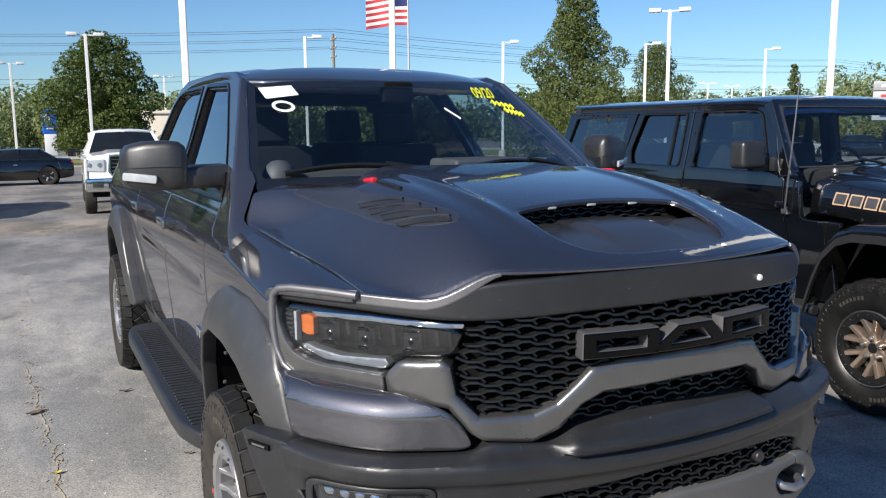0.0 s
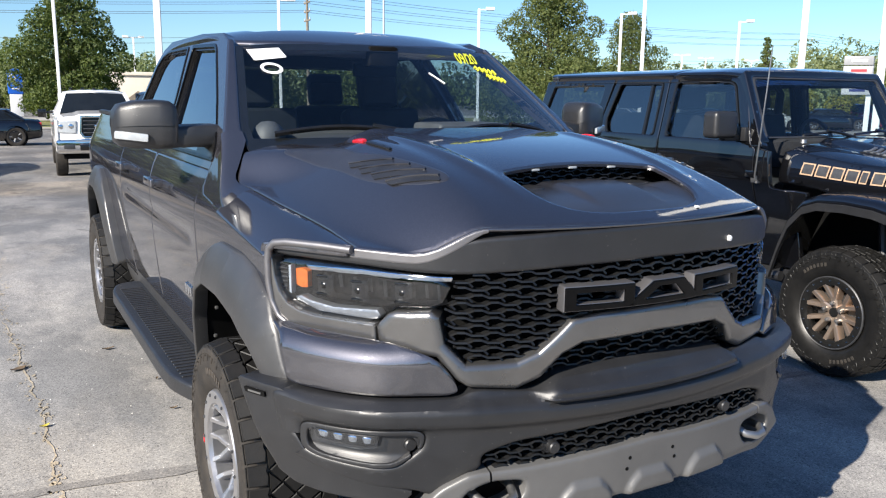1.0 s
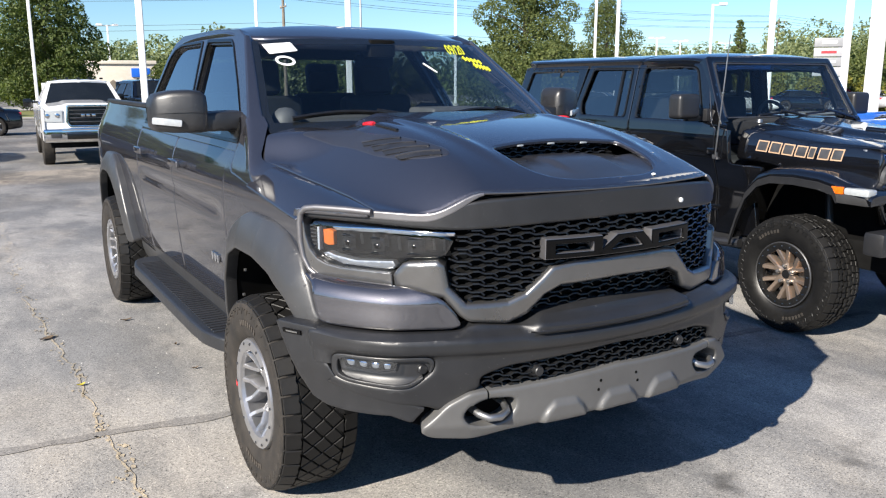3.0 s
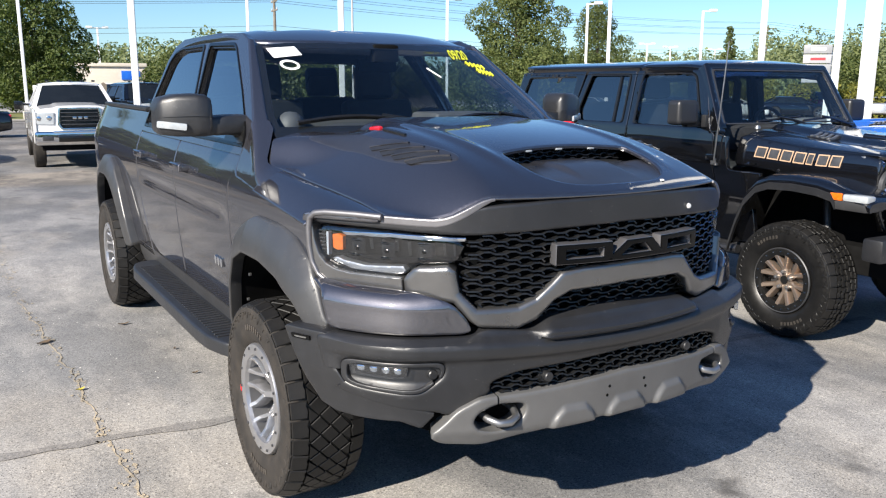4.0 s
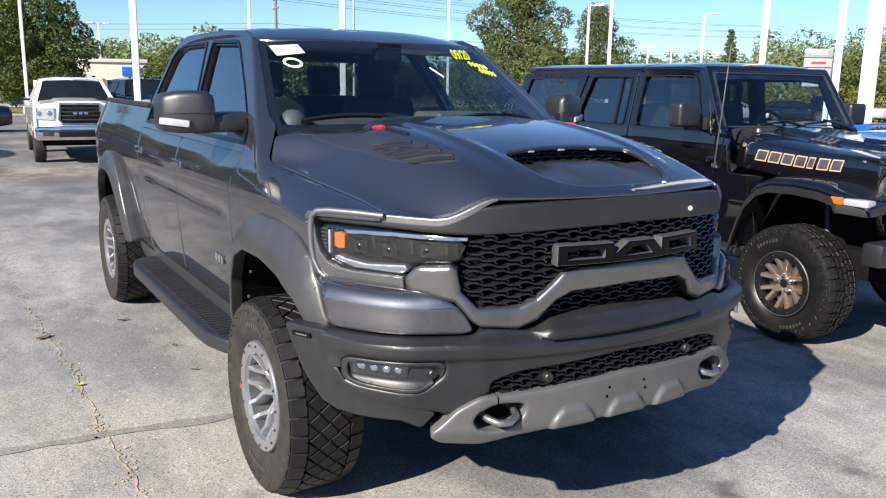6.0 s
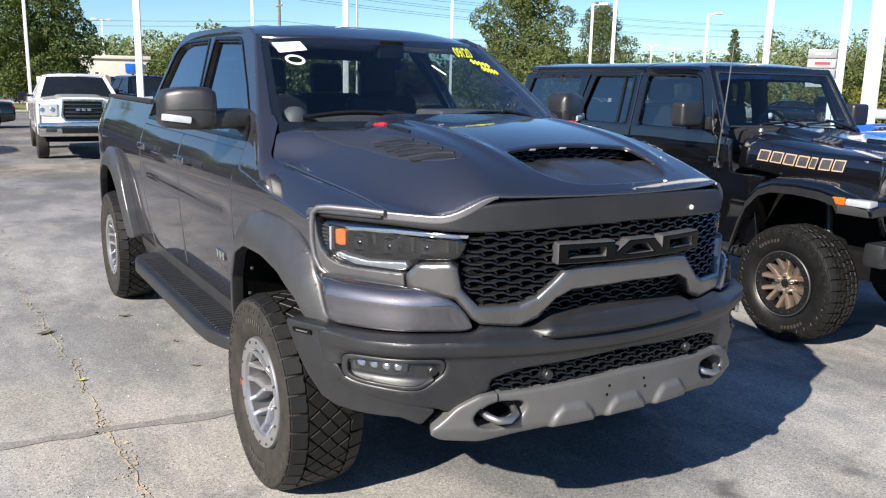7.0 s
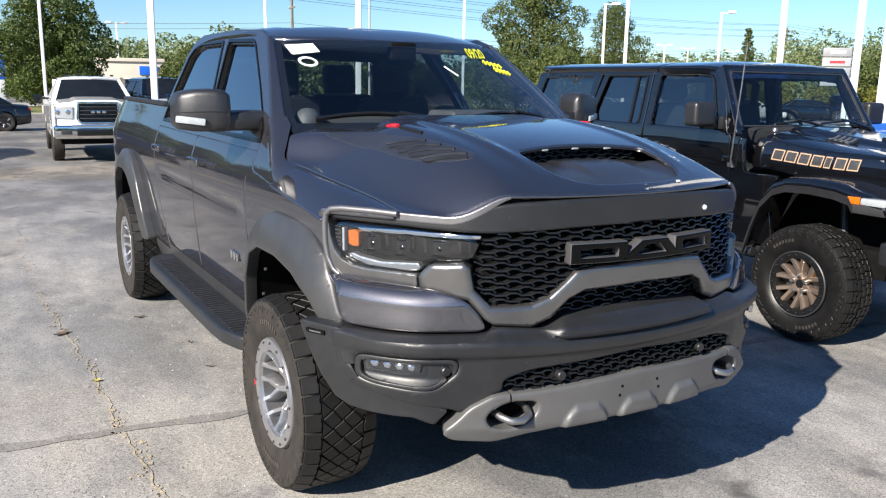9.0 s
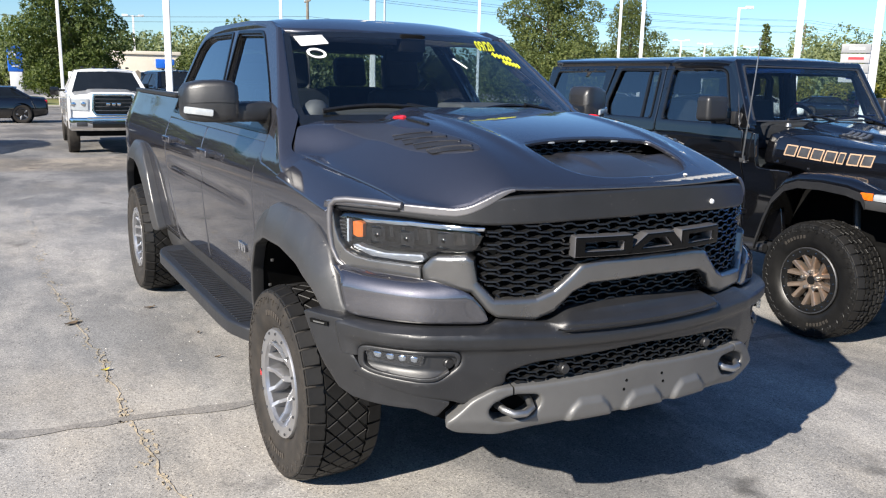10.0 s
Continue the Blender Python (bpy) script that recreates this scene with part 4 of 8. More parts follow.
    # bumper
    fr([soften(sym([(0, 0.998), (0.34, 0.985), (0.40, 0.946), (0.58, 0.958), (0.635, 0.935), (0.86, 0.930), (1.020, 0.922), (1.022, 0.89), (1.006, 0.772), (0.990, 0.720), (0.932, 0.690),
                    (0.835, 0.664), (0.74, 0.658), (0.70, 0.640), (0.66, 0.67), (0.60, 0.715), (0.572, 0.722), (0.575, 0.768), (0.50, 0.795), (0.45, 0.805), (0.05, 0.831), (0, 0.832)]), 1),
        soften(POD, 1), [(-x, z) for x, z in soften(POD, 1)]], PLASTIC, "bumper", "matte dark grey front bumper", cell=0.009, off=0.03, rim=0.09, er=0.016, eh=0.010,
       bump=lambda x, z: 0.050 * (1 - sstep(0.908, 0.945, z)) + shelf(x, z) - 0.022 * sstep(0.875, 0.845, z) * (1 - sstep(0.94, 1.01, np.abs(x))) - 0.02 * sstep(0.80, 0.62, z) - 0.016 * sstep(0.94, 1.01, np.abs(x)) * (1 - sstep(0.908, 0.945, z)))
    fr([sym(SLOT_HALF)], DEEP_BLACK, "slot_backing", cell=0.02, off=-0.03, rim=0.02)
    part("lower_mesh", honeycomb([sym(SLOT_HALF)], lambda x, z: nose(x, z) - np.array([0, 0.045, 0]), 0.074, 0.0215, 0.006, 0.02, 0.0), MESH_BLACK, t, smooth=False, fix=True)
    fr([soften(sym([(0, 0.752), (0.45, 0.724), (0.60, 0.718), (0.68, 0.672), (0.715, 0.63), (0.772, 0.575), (0.735, 0.542), (0.60, 0.530), (0.47, 0.556), (0.34, 0.570), (0, 0.582)]), 1),
        soften(HOOK, 1), [(-x, z) for x, z in soften(HOOK, 1)]], SKID, "skid_plate", "matte light grey skid plate", cell=0.007, off=0.070, rim=0.10, er=0.014, eh=0.009, bump=skid_bump)
    for s in (1, -1):
        fr([[(s * x, z) for x, z in HOOK]], DEEP_BLACK, "hook_recess", cell=0.02, off=-0.03, rim=0.01)
        yb = float(lower_nose(0.55))
        loop = [(s * 0.592, yb + 0.02, 0.632), (s * 0.594, yb - 0.055, 0.630), (s * 0.572, yb - 0.085, 0.622), (s * 0.53, yb - 0.096, 0.622), (s * 0.492, yb - 0.080, 0.630),
                (s * 0.480, yb - 0.04, 0.648), (s * 0.482, yb + 0.03, 0.655)]
        part("tow_hook", tube(loop, 0.014, 10), STEEL, t, "dark steel tow hook", sharp=60)
        for hx, hz in ((0.09, 0.70), (0.10, 0.665)):
            p = nose(s * hx, hz)
            part("bolt_hole", moved(lathe([(0, -0.0712), (0.006, -0.0712), (0.0065, -0.069)], 10, "y"), Matrix.Translation(p)), DEEP_BLACK, t)
        for sx, sz, o in ((0.360, 0.772, 0.055), (0.772, 0.803, 0.040)):
            p = nose(s * sx, sz)
            part("parking_sensor", moved(lathe([(0, -o - 0.010), (0.016, -o - 0.010), (0.019, -o - 0.006), (0.019, -o + 0.02), (0.026, -o + 0.02), (0.026, 0.0)], 24, "y"), Matrix.Translation(p)), PLASTIC, t)
        pod = [(s * x, z) for x, z in soften(POD, 1)]
        c0 = (s * 0.848, 0.793)
        dish = soften([(c0[0] + (x - c0[0]) * 0.90, c0[1] + (z - c0[1]) * 0.74) for x, z in [(s * x, z) for x, z in POD]], 1)
        fr([pod, dish], PLASTIC, "fog_lamp_frame", "dark fog lamp surround", cell=0.005, off=0.058, rim=0.05, er=0.004, eh=0.004)
        fr([dish], PLASTIC, "fog_lamp_dish", "dark fog lamp dish", cell=0.006, off=0.036, rim=0.03, bump=lambda x, z: 0.022 * sstep(0.775, 0.735, z))
        lamp = fr([[(s * x, z) for x, z in ((0.828, 0.834), (0.950, 0.828), (0.944, 0.800), (0.858, 0.800), (0.833, 0.808))]], GLOSS_BLACK, "fog_lamp", "clear led fog lamp", cell=0.006, off=0.052, rim=0.03)
        fr([[(s * x, z) for x, z in ((0.824, 0.838), (0.954, 0.832), (0.948, 0.796), (0.858, 0.795), (0.828, 0.804))]], GLASS_CLEAR, "lens", "", lamp, cell=0.008, off=0.068, rim=0.015)
        for i in range(4):
            x0 = 0.838 + 0.0275 * i
            cell_ = [(s * x0, 0.829), (s * (x0 + 0.023), 0.828), (s * (x0 + 0.018), 0.806), (s * (x0 + 0.004), 0.806)]
            fr([cell_], CHROME, "reflector", "", lamp, cell=0.0035, off=0.056, rim=0.01, er=0.005, eh=0.006)
        # headlamp
        hl = [(s * x, z) for x, z in ((0.628, 1.290), (0.83, 1.296), (0.985, 1.296), (1.008, 1.287), (1.003, 1.21), (0.988, 1.168), (0.955, 1.136), (0.912, 1.122), (0.797, 1.128), (0.772, 1.178), (0.668, 1.190))]
        h = fr([hl], DEEP_BLACK, "headlamp", "led headlamp with amber marker and chrome strip", cell=0.012, off=-0.035, rim=0.04)
        fr([soften(hl, 1)], GLASS_CLEAR, "lens", "", h, cell=0.010, off=0.008, rim=0.03, er=0.03, eh=0.012)
        fr([[(s * x, z) for x, z in ((0.966, 1.186), (0.934, 1.166), (0.886, 1.156), (0.785, 1.170), (0.800, 1.136), (0.847, 1.133), (0.915, 1.133), (0.962, 1.158))]], ALLOY, "light_strip", "satin silver daytime light strip", h, cell=0.0045, off=-0.004, rim=0.03, er=0.008, eh=0.006)
        fr([[(s * x, z) for x, z in ((0.635, 1.284), (0.83, 1.284), (0.945, 1.274), (0.932, 1.260), (0.83, 1.266), (0.642, 1.270))]], CHROME, "light_strip", "chrome upper light strip", h, cell=0.005, off=-0.008, rim=0.03, er=0.003, eh=0.003)
        fr([[(s * x, z) for x, z in ((0.964, 1.264), (0.940, 1.256), (0.940, 1.192), (0.963, 1.204))]], AMBER, "marker", "amber side marker", h, cell=0.005, off=-0.010, rim=0.02, er=0.006, eh=0.003)
        fr([[(s * x, z) for x, z in ((0.976, 1.266), (0.971, 1.267), (0.971, 1.176), (0.975, 1.180))]], LENS_WHITE, "marker_strip", "", h, cell=0.003, off=-0.006, rim=0.02)
        for i in range(6):
            fr([[(s * 0.996, 1.196 + 0.014 * i), (s * 0.981, 1.194 + 0.014 * i), (s * 0.981, 1.198 + 0.014 * i), (s * 0.996, 1.200 + 0.014 * i)]], ALLOY_DARK, "marker_rib", "", h, cell=0.004, off=-0.012, rim=0.02)
        for cx, cz in ((0.895, 1.222), (0.828, 1.220), (0.742, 1.230)):
            q = nose(s * cx, cz)
            turn = Matrix.Translation(q + np.array([0, 0.012, 0])) @ Matrix.Rotation(radians(s * 40), 4, "Z")
            pr = part("projector", moved(joined(box(0, 0.02, 0, 0.052, 0.05, 0.050, 0.006), box(0, -0.004, 0.028, 0.050, 0.03, 0.006, 0.002), box(0, -0.004, -0.028, 0.050, 0.03, 0.006, 0.002)), turn), GLOSS_BLACK, h)
            part("projector_lens", moved(lathe([(0, -0.018), (0.008, -0.016), (0.015, -0.010), (0.019, -0.002), (0.021, 0.0)], 20, "y"), turn), GLOSS_BLACK, pr)
        for i in range(9):
            x = 0.668 + 0.029 * i
            fr([[(s * x, 1.206 + 0.01 * (i % 2)), (s * (x + 0.007), 1.206 + 0.01 * (i % 2)), (s * (x + 0.010), 1.256), (s * (x + 0.003), 1.256)]], GLOSS_BLACK, "reflector_fin", "", h, cell=0.004, off=-0.020, rim=0.02)
        fr([[(s * x, z) for x, z in ((0.650, 1.200), (0.76, 1.190), (0.79, 1.178), (0.93, 1.184), (0.93, 1.198), (0.80, 1.196), (0.765, 1.206), (0.652, 1.216))]], EMBLEM, "lamp_trim", "", h, cell=0.006, off=-0.014, rim=0.02)
        fr([[(s * x, z) for x, z in ((0.797, 1.128), (0.913, 1.126), (0.945, 1.133), (0.968, 1.150), (0.985, 1.185), (0.994, 1.23), (1.000, 1.298), (1.014, 1.298), (1.015, 1.20), (1.009, 1.15), (0.997, 1.104), (0.972, 1.077), (0.94, 1.067), (0.793, 1.063))]], GUNMETAL,
           "headlamp_bezel", "satin gunmetal bezel under the headlamp", cell=0.006, off=0.022, rim=0.06, er=0.0045, eh=0.004)
        # painted corner between lamp and bumper
        corner = [(s * x, z) for x, z in ((0.94, 1.066), (0.975, 1.076), (0.998, 1.104), (1.009, 1.15), (1.014, 1.20), (1.012, 1.318), (0.84, 1.322), (0.84, 1.345), (1.018, 1.340), (1.022, 1.315),
                                         (1.020, 1.20), (1.014, 1.08), (1.014, 0.936), (0.99, 0.931), (0.86, 0.937), (0.655, 0.942), (0.625, 0.954), (0.645, 1.000), (0.682, 1.044), (0.79, 1.064))]
        part("nose_corner", sheet([soften(corner, 1)], corner_face, front, cell=0.0075, off=0.026, rim=0.08, er=0.007, eh=0.007, bump=lambda x, z: (0.016 * np.clip((z - 0.935) / 0.11, 0, 1) - 0.004) * (1 - sstep(1.055, 1.075, z)) *
             sstep(0.62, 0.76, np.abs(x)) * (1 - 0.5 * sstep(0.95, 1.04, np.abs(x)))), PAINT_GREY, t, "grey metallic corner below the headlamp")
        end = [(s * x, z) for x, z in ((1.000, 0.924), (1.088, 0.920), (1.078, 0.862), (1.048, 0.718), (1.024, 0.643), (0.994, 0.620), (0.945, 0.616), (0.847, 0.622), (0.790, 0.596),
                                      (0.742, 0.655), (0.835, 0.682), (0.925, 0.712), (0.968, 0.742), (0.986, 0.795), (0.998, 0.89))]
        fr([end], PLASTIC, "bumper_end", "satin grey bumper end wrapping below the bumper", cell=0.007, off=0.030, rim=0.08, er=0.007, eh=0.005, bump=lambda x, z: 0.026 - 0.020 * sstep(0.80, 0.62, z))
        fr([[(s * x, z) for x, z in ((1.034, 0.898), (1.070, 0.895), (1.068, 0.880), (1.033, 0.883))]], DEEP_BLACK, "small_badge", "small dark badge with pale marks", cell=0.006, off=0.064, rim=0.01)
        fr([[(s * x, z) for x, z in ((1.039, 0.893), (1.062, 0.891), (1.061, 0.886), (1.039, 0.888))]], SKID, "badge_mark", cell=0.004, off=0.067, rim=0.004)
        p = nose(s * 1.026, 0.70)
        part("bumper_plug", moved(lathe([(0, -0.058), (0.010, -0.057), (0.012, -0.050)], 16, "y"), Matrix.Translation(p)), FLARE, t)
        fr([[(s * x, z) for x, z in ((0.95, 0.640), (0.81, 0.632), (0.71, 0.622), (0.76, 0.56), (0.84, 0.585), (0.93, 0.625))]], DEEP_BLACK, "air_dam", "", cell=0.012, off=-0.03, rim=0.10)

    # hood and wings
    xs = [0, 0.12, 0.25, 0.38, 0.5, 0.6, 0.68, 0.74, 0.79, 0.835]
    half = [(x, float(upper_nose(x)) + 0.002) for x in xs] + [(float(wing_seam(y)) - 0.003, y) for y in (0.40, 0.60, 0.80, 1.00, 1.08, 1.13, 1.16, 1.185, 1.21, 1.24, 1.30)] + [(0.70, 1.235), (0.4, 1.15), (0, 1.10)]
    hood_ob = part("hood", sheet([sym(half), scoop_outline()], hood, (0, 0, 1), cell=0.0095, off=0.004, rim=0.010, er=0.009, eh=0.006), PAINT_GREY, t, "grey metallic hood with scoop and louvred vents", sharp=30)
    # scoop: a sunk channel, its plastic insert, and the mesh under the lip
    part("scoop_channel", sheet([scoop_outline(0.010, 0.07)], scoop_floor, (0, 0, 1), cell=0.008, rim=0), SATIN_HOOD, hood_ob, "satin grey scoop channel", sharp=50)
    for s in (1, -1):
        shelf = [(s * x, y) for x, y in ((0.175, 0.275), (0.170, 0.185), (0.185, 0.150), (0.265, 0.150), (0.298, 0.185), (0.298, 0.27))]
        part("scoop_insert", sheet([soften(shelf, 1)], scoop_floor, (0, 0, 1), cell=0.007, off=0.004, rim=0.01, er=0.005, eh=0.003), PLASTIC, hood_ob, "black plastic scoop insert")
    wall = lambda x, z: np.stack([x, 0.258 - 0.37 * x * x + 0.25 * (1.56 - z), z], -1)
    keep = [(x, float(hood(x, 0.24)[2]) - 0.006) for x in np.linspace(-0.315, 0.315, 15)] + [(x, float(scoop_floor(np.array(x), np.array(0.26))[2]) - 0.004) for x in np.linspace(0.315, -0.315, 15)]
    part("scoop_back", sheet([keep], lambda x, z: wall(x, z) + np.array([0, 0.028, 0]), front, cell=0.02, rim=0.004), DEEP_BLACK, hood_ob)
    part("scoop_mesh", honeycomb([keep], wall, 0.062, 0.0165, 0.0046, 0.012, 0.0), MESH_BLACK, hood_ob, "black honeycomb mesh in the scoop", smooth=False, fix=True)
    for x in (-0.165, 0.0, 0.165):
        part("marker_light", box(x, 0.250 - 0.37 * x * x, float(hood(x, 0.24)[2]) - 0.012, 0.034, 0.012, 0.008, 0.003), LENS_WHITE, hood_ob)
    for s in (1, -1):
        tub = [(s * x, y) for x, y in ((0.765, 1.140), (0.716, 0.96), (0.684, 0.746), (0.670, 0.508), (0.640, 0.374), (0.588, 0.248), (0.520, 0.186), (0.492, 0.244), (0.513, 0.340), (0.540, 0.47),
                                      (0.562, 0.62), (0.590, 0.70), (0.600, 0.90), (0.62, 1.085))]
        vent = part("vent_panel", sheet([soften(tub, 2)], hood, (0, 0, 1), cell=0.007, off=0.0060, rim=0.012, er=0.012, eh=0.0055), SATIN_HOOD, hood_ob, "satin black louvred hood vent")
        for (ax, ay), (bx, by), (cx, cy), (dx, dy) in (((0.648, 0.690), (0.567, 0.500), (0.577, 0.470), (0.655, 0.660)), ((0.648, 0.598), (0.554, 0.400), (0.561, 0.366), (0.655, 0.562)),
                                                       ((0.645, 0.505), (0.540, 0.315), (0.550, 0.283), (0.650, 0.468)), ((0.640, 0.405), (0.530, 0.243), (0.540, 0.212), (0.636, 0.362))):
            gap = [(s * ax, ay), (s * bx, by), (s * cx, cy), (s * dx, dy)]
            part("vent_gap", sheet([gap], hood, (0, 0, 1), cell=0.006, off=0.0100, rim=0.003), PLASTIC, vent)
            blade = []
            for k in range(7):
                q = hood(s * (ax + (bx - ax) * k / 6), ay + (by - ay) * k / 6)
                blade.append((q[0], q[1] + 0.004, q[2] + 0.0112))
            part("louvre", tube(blade, 0.0055, 6), SATIN_HOOD, vent, sharp=60)
        pill = [(s * x, y) for x, y in ((0.520, 0.930), (0.548, 0.915), (0.552, 0.790), (0.527, 0.795))]
        part("hood_badge", sheet([soften(pill, 2)], hood, (0, 0, 1), cell=0.005, off=0.014, rim=0.02, er=0.008, eh=0.005), RED_BADGE, hood_ob, "red pill-shaped badge")
        strip = [(s * x, y) for x, y in ((0.530, 0.785), (0.549, 0.780), (0.536, 0.595), (0.520, 0.598))]
        part("badge_strip", sheet([soften(strip, 1)], hood, (0, 0, 1), cell=0.006, off=0.012, rim=0.02, er=0.005, eh=0.004), GLOSS_BLACK, hood_ob)
        yy = np.linspace(0.22, 1.03, 14)
        wing = [(s * (float(wing_seam(y)) + 0.003), y) for y in yy] + [(s * 0.91, 1.08), (s * 1.032, 1.10), (s * 1.032, 0.50)] + \
               [(s * x, float(upper_nose(x)) + 0.01) for x in (1.0, 0.96, 0.92, 0.88)]
        part("wing_top", sheet([wing], fender_top, (0, 0, 1), cell=0.010, off=0.0, rim=0.03, er=0.006, eh=0.003), PAINT_GREY, t)
        # rounded painted edge round the lamp, its sunlit gleam put into a paler colour
        path = ((0.845, 1.345), (0.90, 1.347), (0.97, 1.345), (0.996, 1.338), (1.008, 1.318), (1.011, 1.28), (1.010, 1.21), (1.004, 1.15), (0.991, 1.105), (0.968, 1.079), (0.93, 1.067), (0.86, 1.063), (0.80, 1.062))
        dense = [(a[0] + (b[0] - a[0]) * k / 4, a[1] + (b[1] - a[1]) * k / 4) for a, b in zip(path, path[1:]) for k in range(4)]
        pts = []
        for x, z in dense:
            q = nose(s * x, z)
            n = Vector((s * 0.75 * sstep(0.7, 0.9, x), -1, 0)).normalized() * 0.024
            pts.append((q[0] + n.x, q[1] + n.y, z))
        part("lamp_edge", tube(pts, [0.0125 - 0.007 * max(0.0, k / len(pts) - 0.45) * 1.8 for k in range(len(pts))], 10), TRIM_AND_LIT_EDGE, t, sharp=60)
    lip = []
    for x in np.linspace(-0.845, 0.845, 60):
        lip.append((float(x), float(upper_nose(x)) - 0.001, float(hood_z(x, upper_nose(x))) - 0.001))
    part("hood_lip", tube(lip, 0.006, 8), PAINT_GREY, hood_ob, sharp=60)
    for s in (1, -1):
        xs = np.linspace(0.52, 0.848, 16)
        edge = [(s * float(x), float(hood_z(x, upper_nose(x))) + 0.002) for x in xs]
        low_edge = [(s * float(x), float(hood_z(x, upper_nose(x))) - 0.004 - 0.023 * float(sstep(0.52, 0.63, x))) for x in reversed(xs)]
        # sunlit front edge of the hood, its brightness held in a paler colour
        fr([edge + low_edge], TRIM_AND_LIT_EDGE, "hood_edge", "", hood_ob, cell=0.0035, off=0.012, rim=0.03, er=0.0045, eh=0.004)
    part("washer_spot", moved(lathe([(0, 0.006), (0.008, 0.004), (0.010, 0.0)], 12, "z"), Matrix.Translation(hood(0.215, -0.128) + np.array([0, 0, 0.004]))), STICKER, hood_ob)
    p = nose(0.335, 1.345)
    part("screw_cap", moved(lathe([(0, -0.02), (0.009, -0.018), (0.011, -0.008)], 14, "y"), Matrix.Translation(p)), STICKER, t)

    # flanks (made for +x, mirrored)
    def flank(name, polys, mat, label="", **kw):
        d = sheet(polys, side, (1, 0, 0), **kw)
        return both(name, d, mat, t, label)

    def top_z(y):
        return float(fender_top(1.03, y)[2]) + 0.008

    wing = [(0.445, 0.94), (0.465, 1.10), (0.475, 1.20)] + [(y, top_z(y)) for y in np.linspace(0.475, 1.40, 10)] + [(1.46, 1.44), (1.50, 1.36), (1.50, 1.2), (1.49, 0.8), (1.49, 0.62), (1.42, 0.62)] + \
           [(1.38, 0.78), (1.31, 0.98), (1.20, 1.12), (1.05, 1.17), (0.80, 1.17), (0.62, 1.12)]
    flank("wing", [wing], PAINT_GREY, cell=0.010, rim=0.03, er=0.008, eh=0.004)
    door1 = [(1.505, 1.35), (1.515, 1.2), (1.505, 0.66), (2.56, 0.66), (2.575, 1.2), (2.575, 1.478), (1.43, 1.478), (1.43, 1.40)]
    door2 = [(2.582, 0.66), (2.582, 1.478), (3.66, 1.478), (3.63, 1.2), (3.60, 1.0), (3.52, 0.80), (3.48, 0.66)]
    for d in (door1, door2):
        f = flank("door", [soften(d, 1)], PAINT_GREY, cell=0.013, rim=0.03, er=0.006, eh=0.004)
        hy = 2.44 if d is door1 else 3.46
        for ob, s in zip(f, (1, -1)):
            x = float(side(hy, 1.34)[0])
            hp = joined(box(s * (x + 0.045), hy - 0.09, 1.345, 0.022, 0.22, 0.042, 0.010, 3), box(s * (x + 0.02), hy + 0.0, 1.345, 0.05, 0.03, 0.034, 0.008), box(s * (x + 0.02), hy - 0.18, 1.345, 0.05, 0.03, 0.034, 0.008))
            part("door_handle", hp, PAINT_GREY, ob, "painted pull handle")
    flank("sill", [[(1.45, 0.655), (1.45, 0.48), (4.05, 0.48), (4.05, 0.56), (3.95, 0.655)]], FLARE, cell=0.02, rim=0.03)
    bed = [(3.67, BED_TOP), (3.64, 1.2), (3.61, 1.0), (3.53, 0.80), (3.50, 0.60), (4.05, 0.60), (4.10, 0.78), (4.20, 1.0), (4.34, 1.13), (4.5, 1.17), (4.78, 1.17), (4.94, 1.13), (5.08, 1.0), (5.19, 0.78), (5.22, 0.60),
           (5.66, 0.66), (5.70, 1.0), (5.70, BED_TOP - 0.24), (5.675, BED_TOP - 0.13), (5.60, BED_TOP - 0.05), (5.50, BED_TOP - 0.014), (5.38, BED_TOP)]
    flank("bed_side", [bed], PAINT_GREY, cell=0.014, rim=0.03, er=0.010, eh=0.006)
    both("bed_rail", box(0.905, 4.51, BED_TOP + 0.008, 0.05, 1.64, 0.03, 0.012), PLASTIC, t)
    part("bed_floor", box(0, 4.68, 0.95, 1.8, 2.0, 0.04), PLASTIC, t)
    part("bed_front", box(0, 3.75, 1.24, 1.80, 0.05, 0.66, 0.01), PAINT_GREY, t)
    part("tailgate", box(0, 5.69, 1.16, 1.78, 0.06, 0.68, 0.02), PAINT_GREY, t)
    part("rear_bumper", box(0, 5.76, 0.70, 1.9, 0.16, 0.2, 0.04), CHROME, t)
    both("tail_lamp", box(0.90, 5.70, 1.2, 0.10, 0.09, 0.42, 0.02), RED_BADGE, t)
    # flares: lips that stand out towards the wheel
    for out_, in_, nm in ((ARCH_OUT, ARCH_IN, "front"), (REAR_OUT, REAR_IN, "rear")):
        ring = soften(out_ + list(reversed(in_)), 1)
        cy = 0.94 if nm == "front" else 4.63

        def lift(y, z, inner=in_):
            d, _, _ = nearest_on([inner + [(inner[-1][0], inner[-1][1] - 0.02), (cy, 0.2), (inner[0][0], inner[0][1] - 0.02)]], np.asarray(y, float), np.asarray(z, float))
            return 0.088 - 0.20 * d - 1.7 * d * d
        def tucked(y, z):
            p = side(y, z)
            p[..., 0] -= 0.9 * np.maximum(0, 0.6 - p[..., 1]) ** 2
            return p
        d = sheet([ring], tucked, (1, 0, 0), cell=0.008, off=0.0, rim=0.05, er=0.012, eh=0.010, bump=lift)
        both("wheel_flare", d, FLARE, t, "satin dark grey wheel arch flare")
        # liner
        verts, faces = [], []
        pts = in_
        for y, z in pts:
            for x in (1.03, 0.80, 0.55):
                verts.append((x, y, z + 0.01))
        for i in range(len(pts) - 1):
            for k in range(2):
                a = i * 3 + k
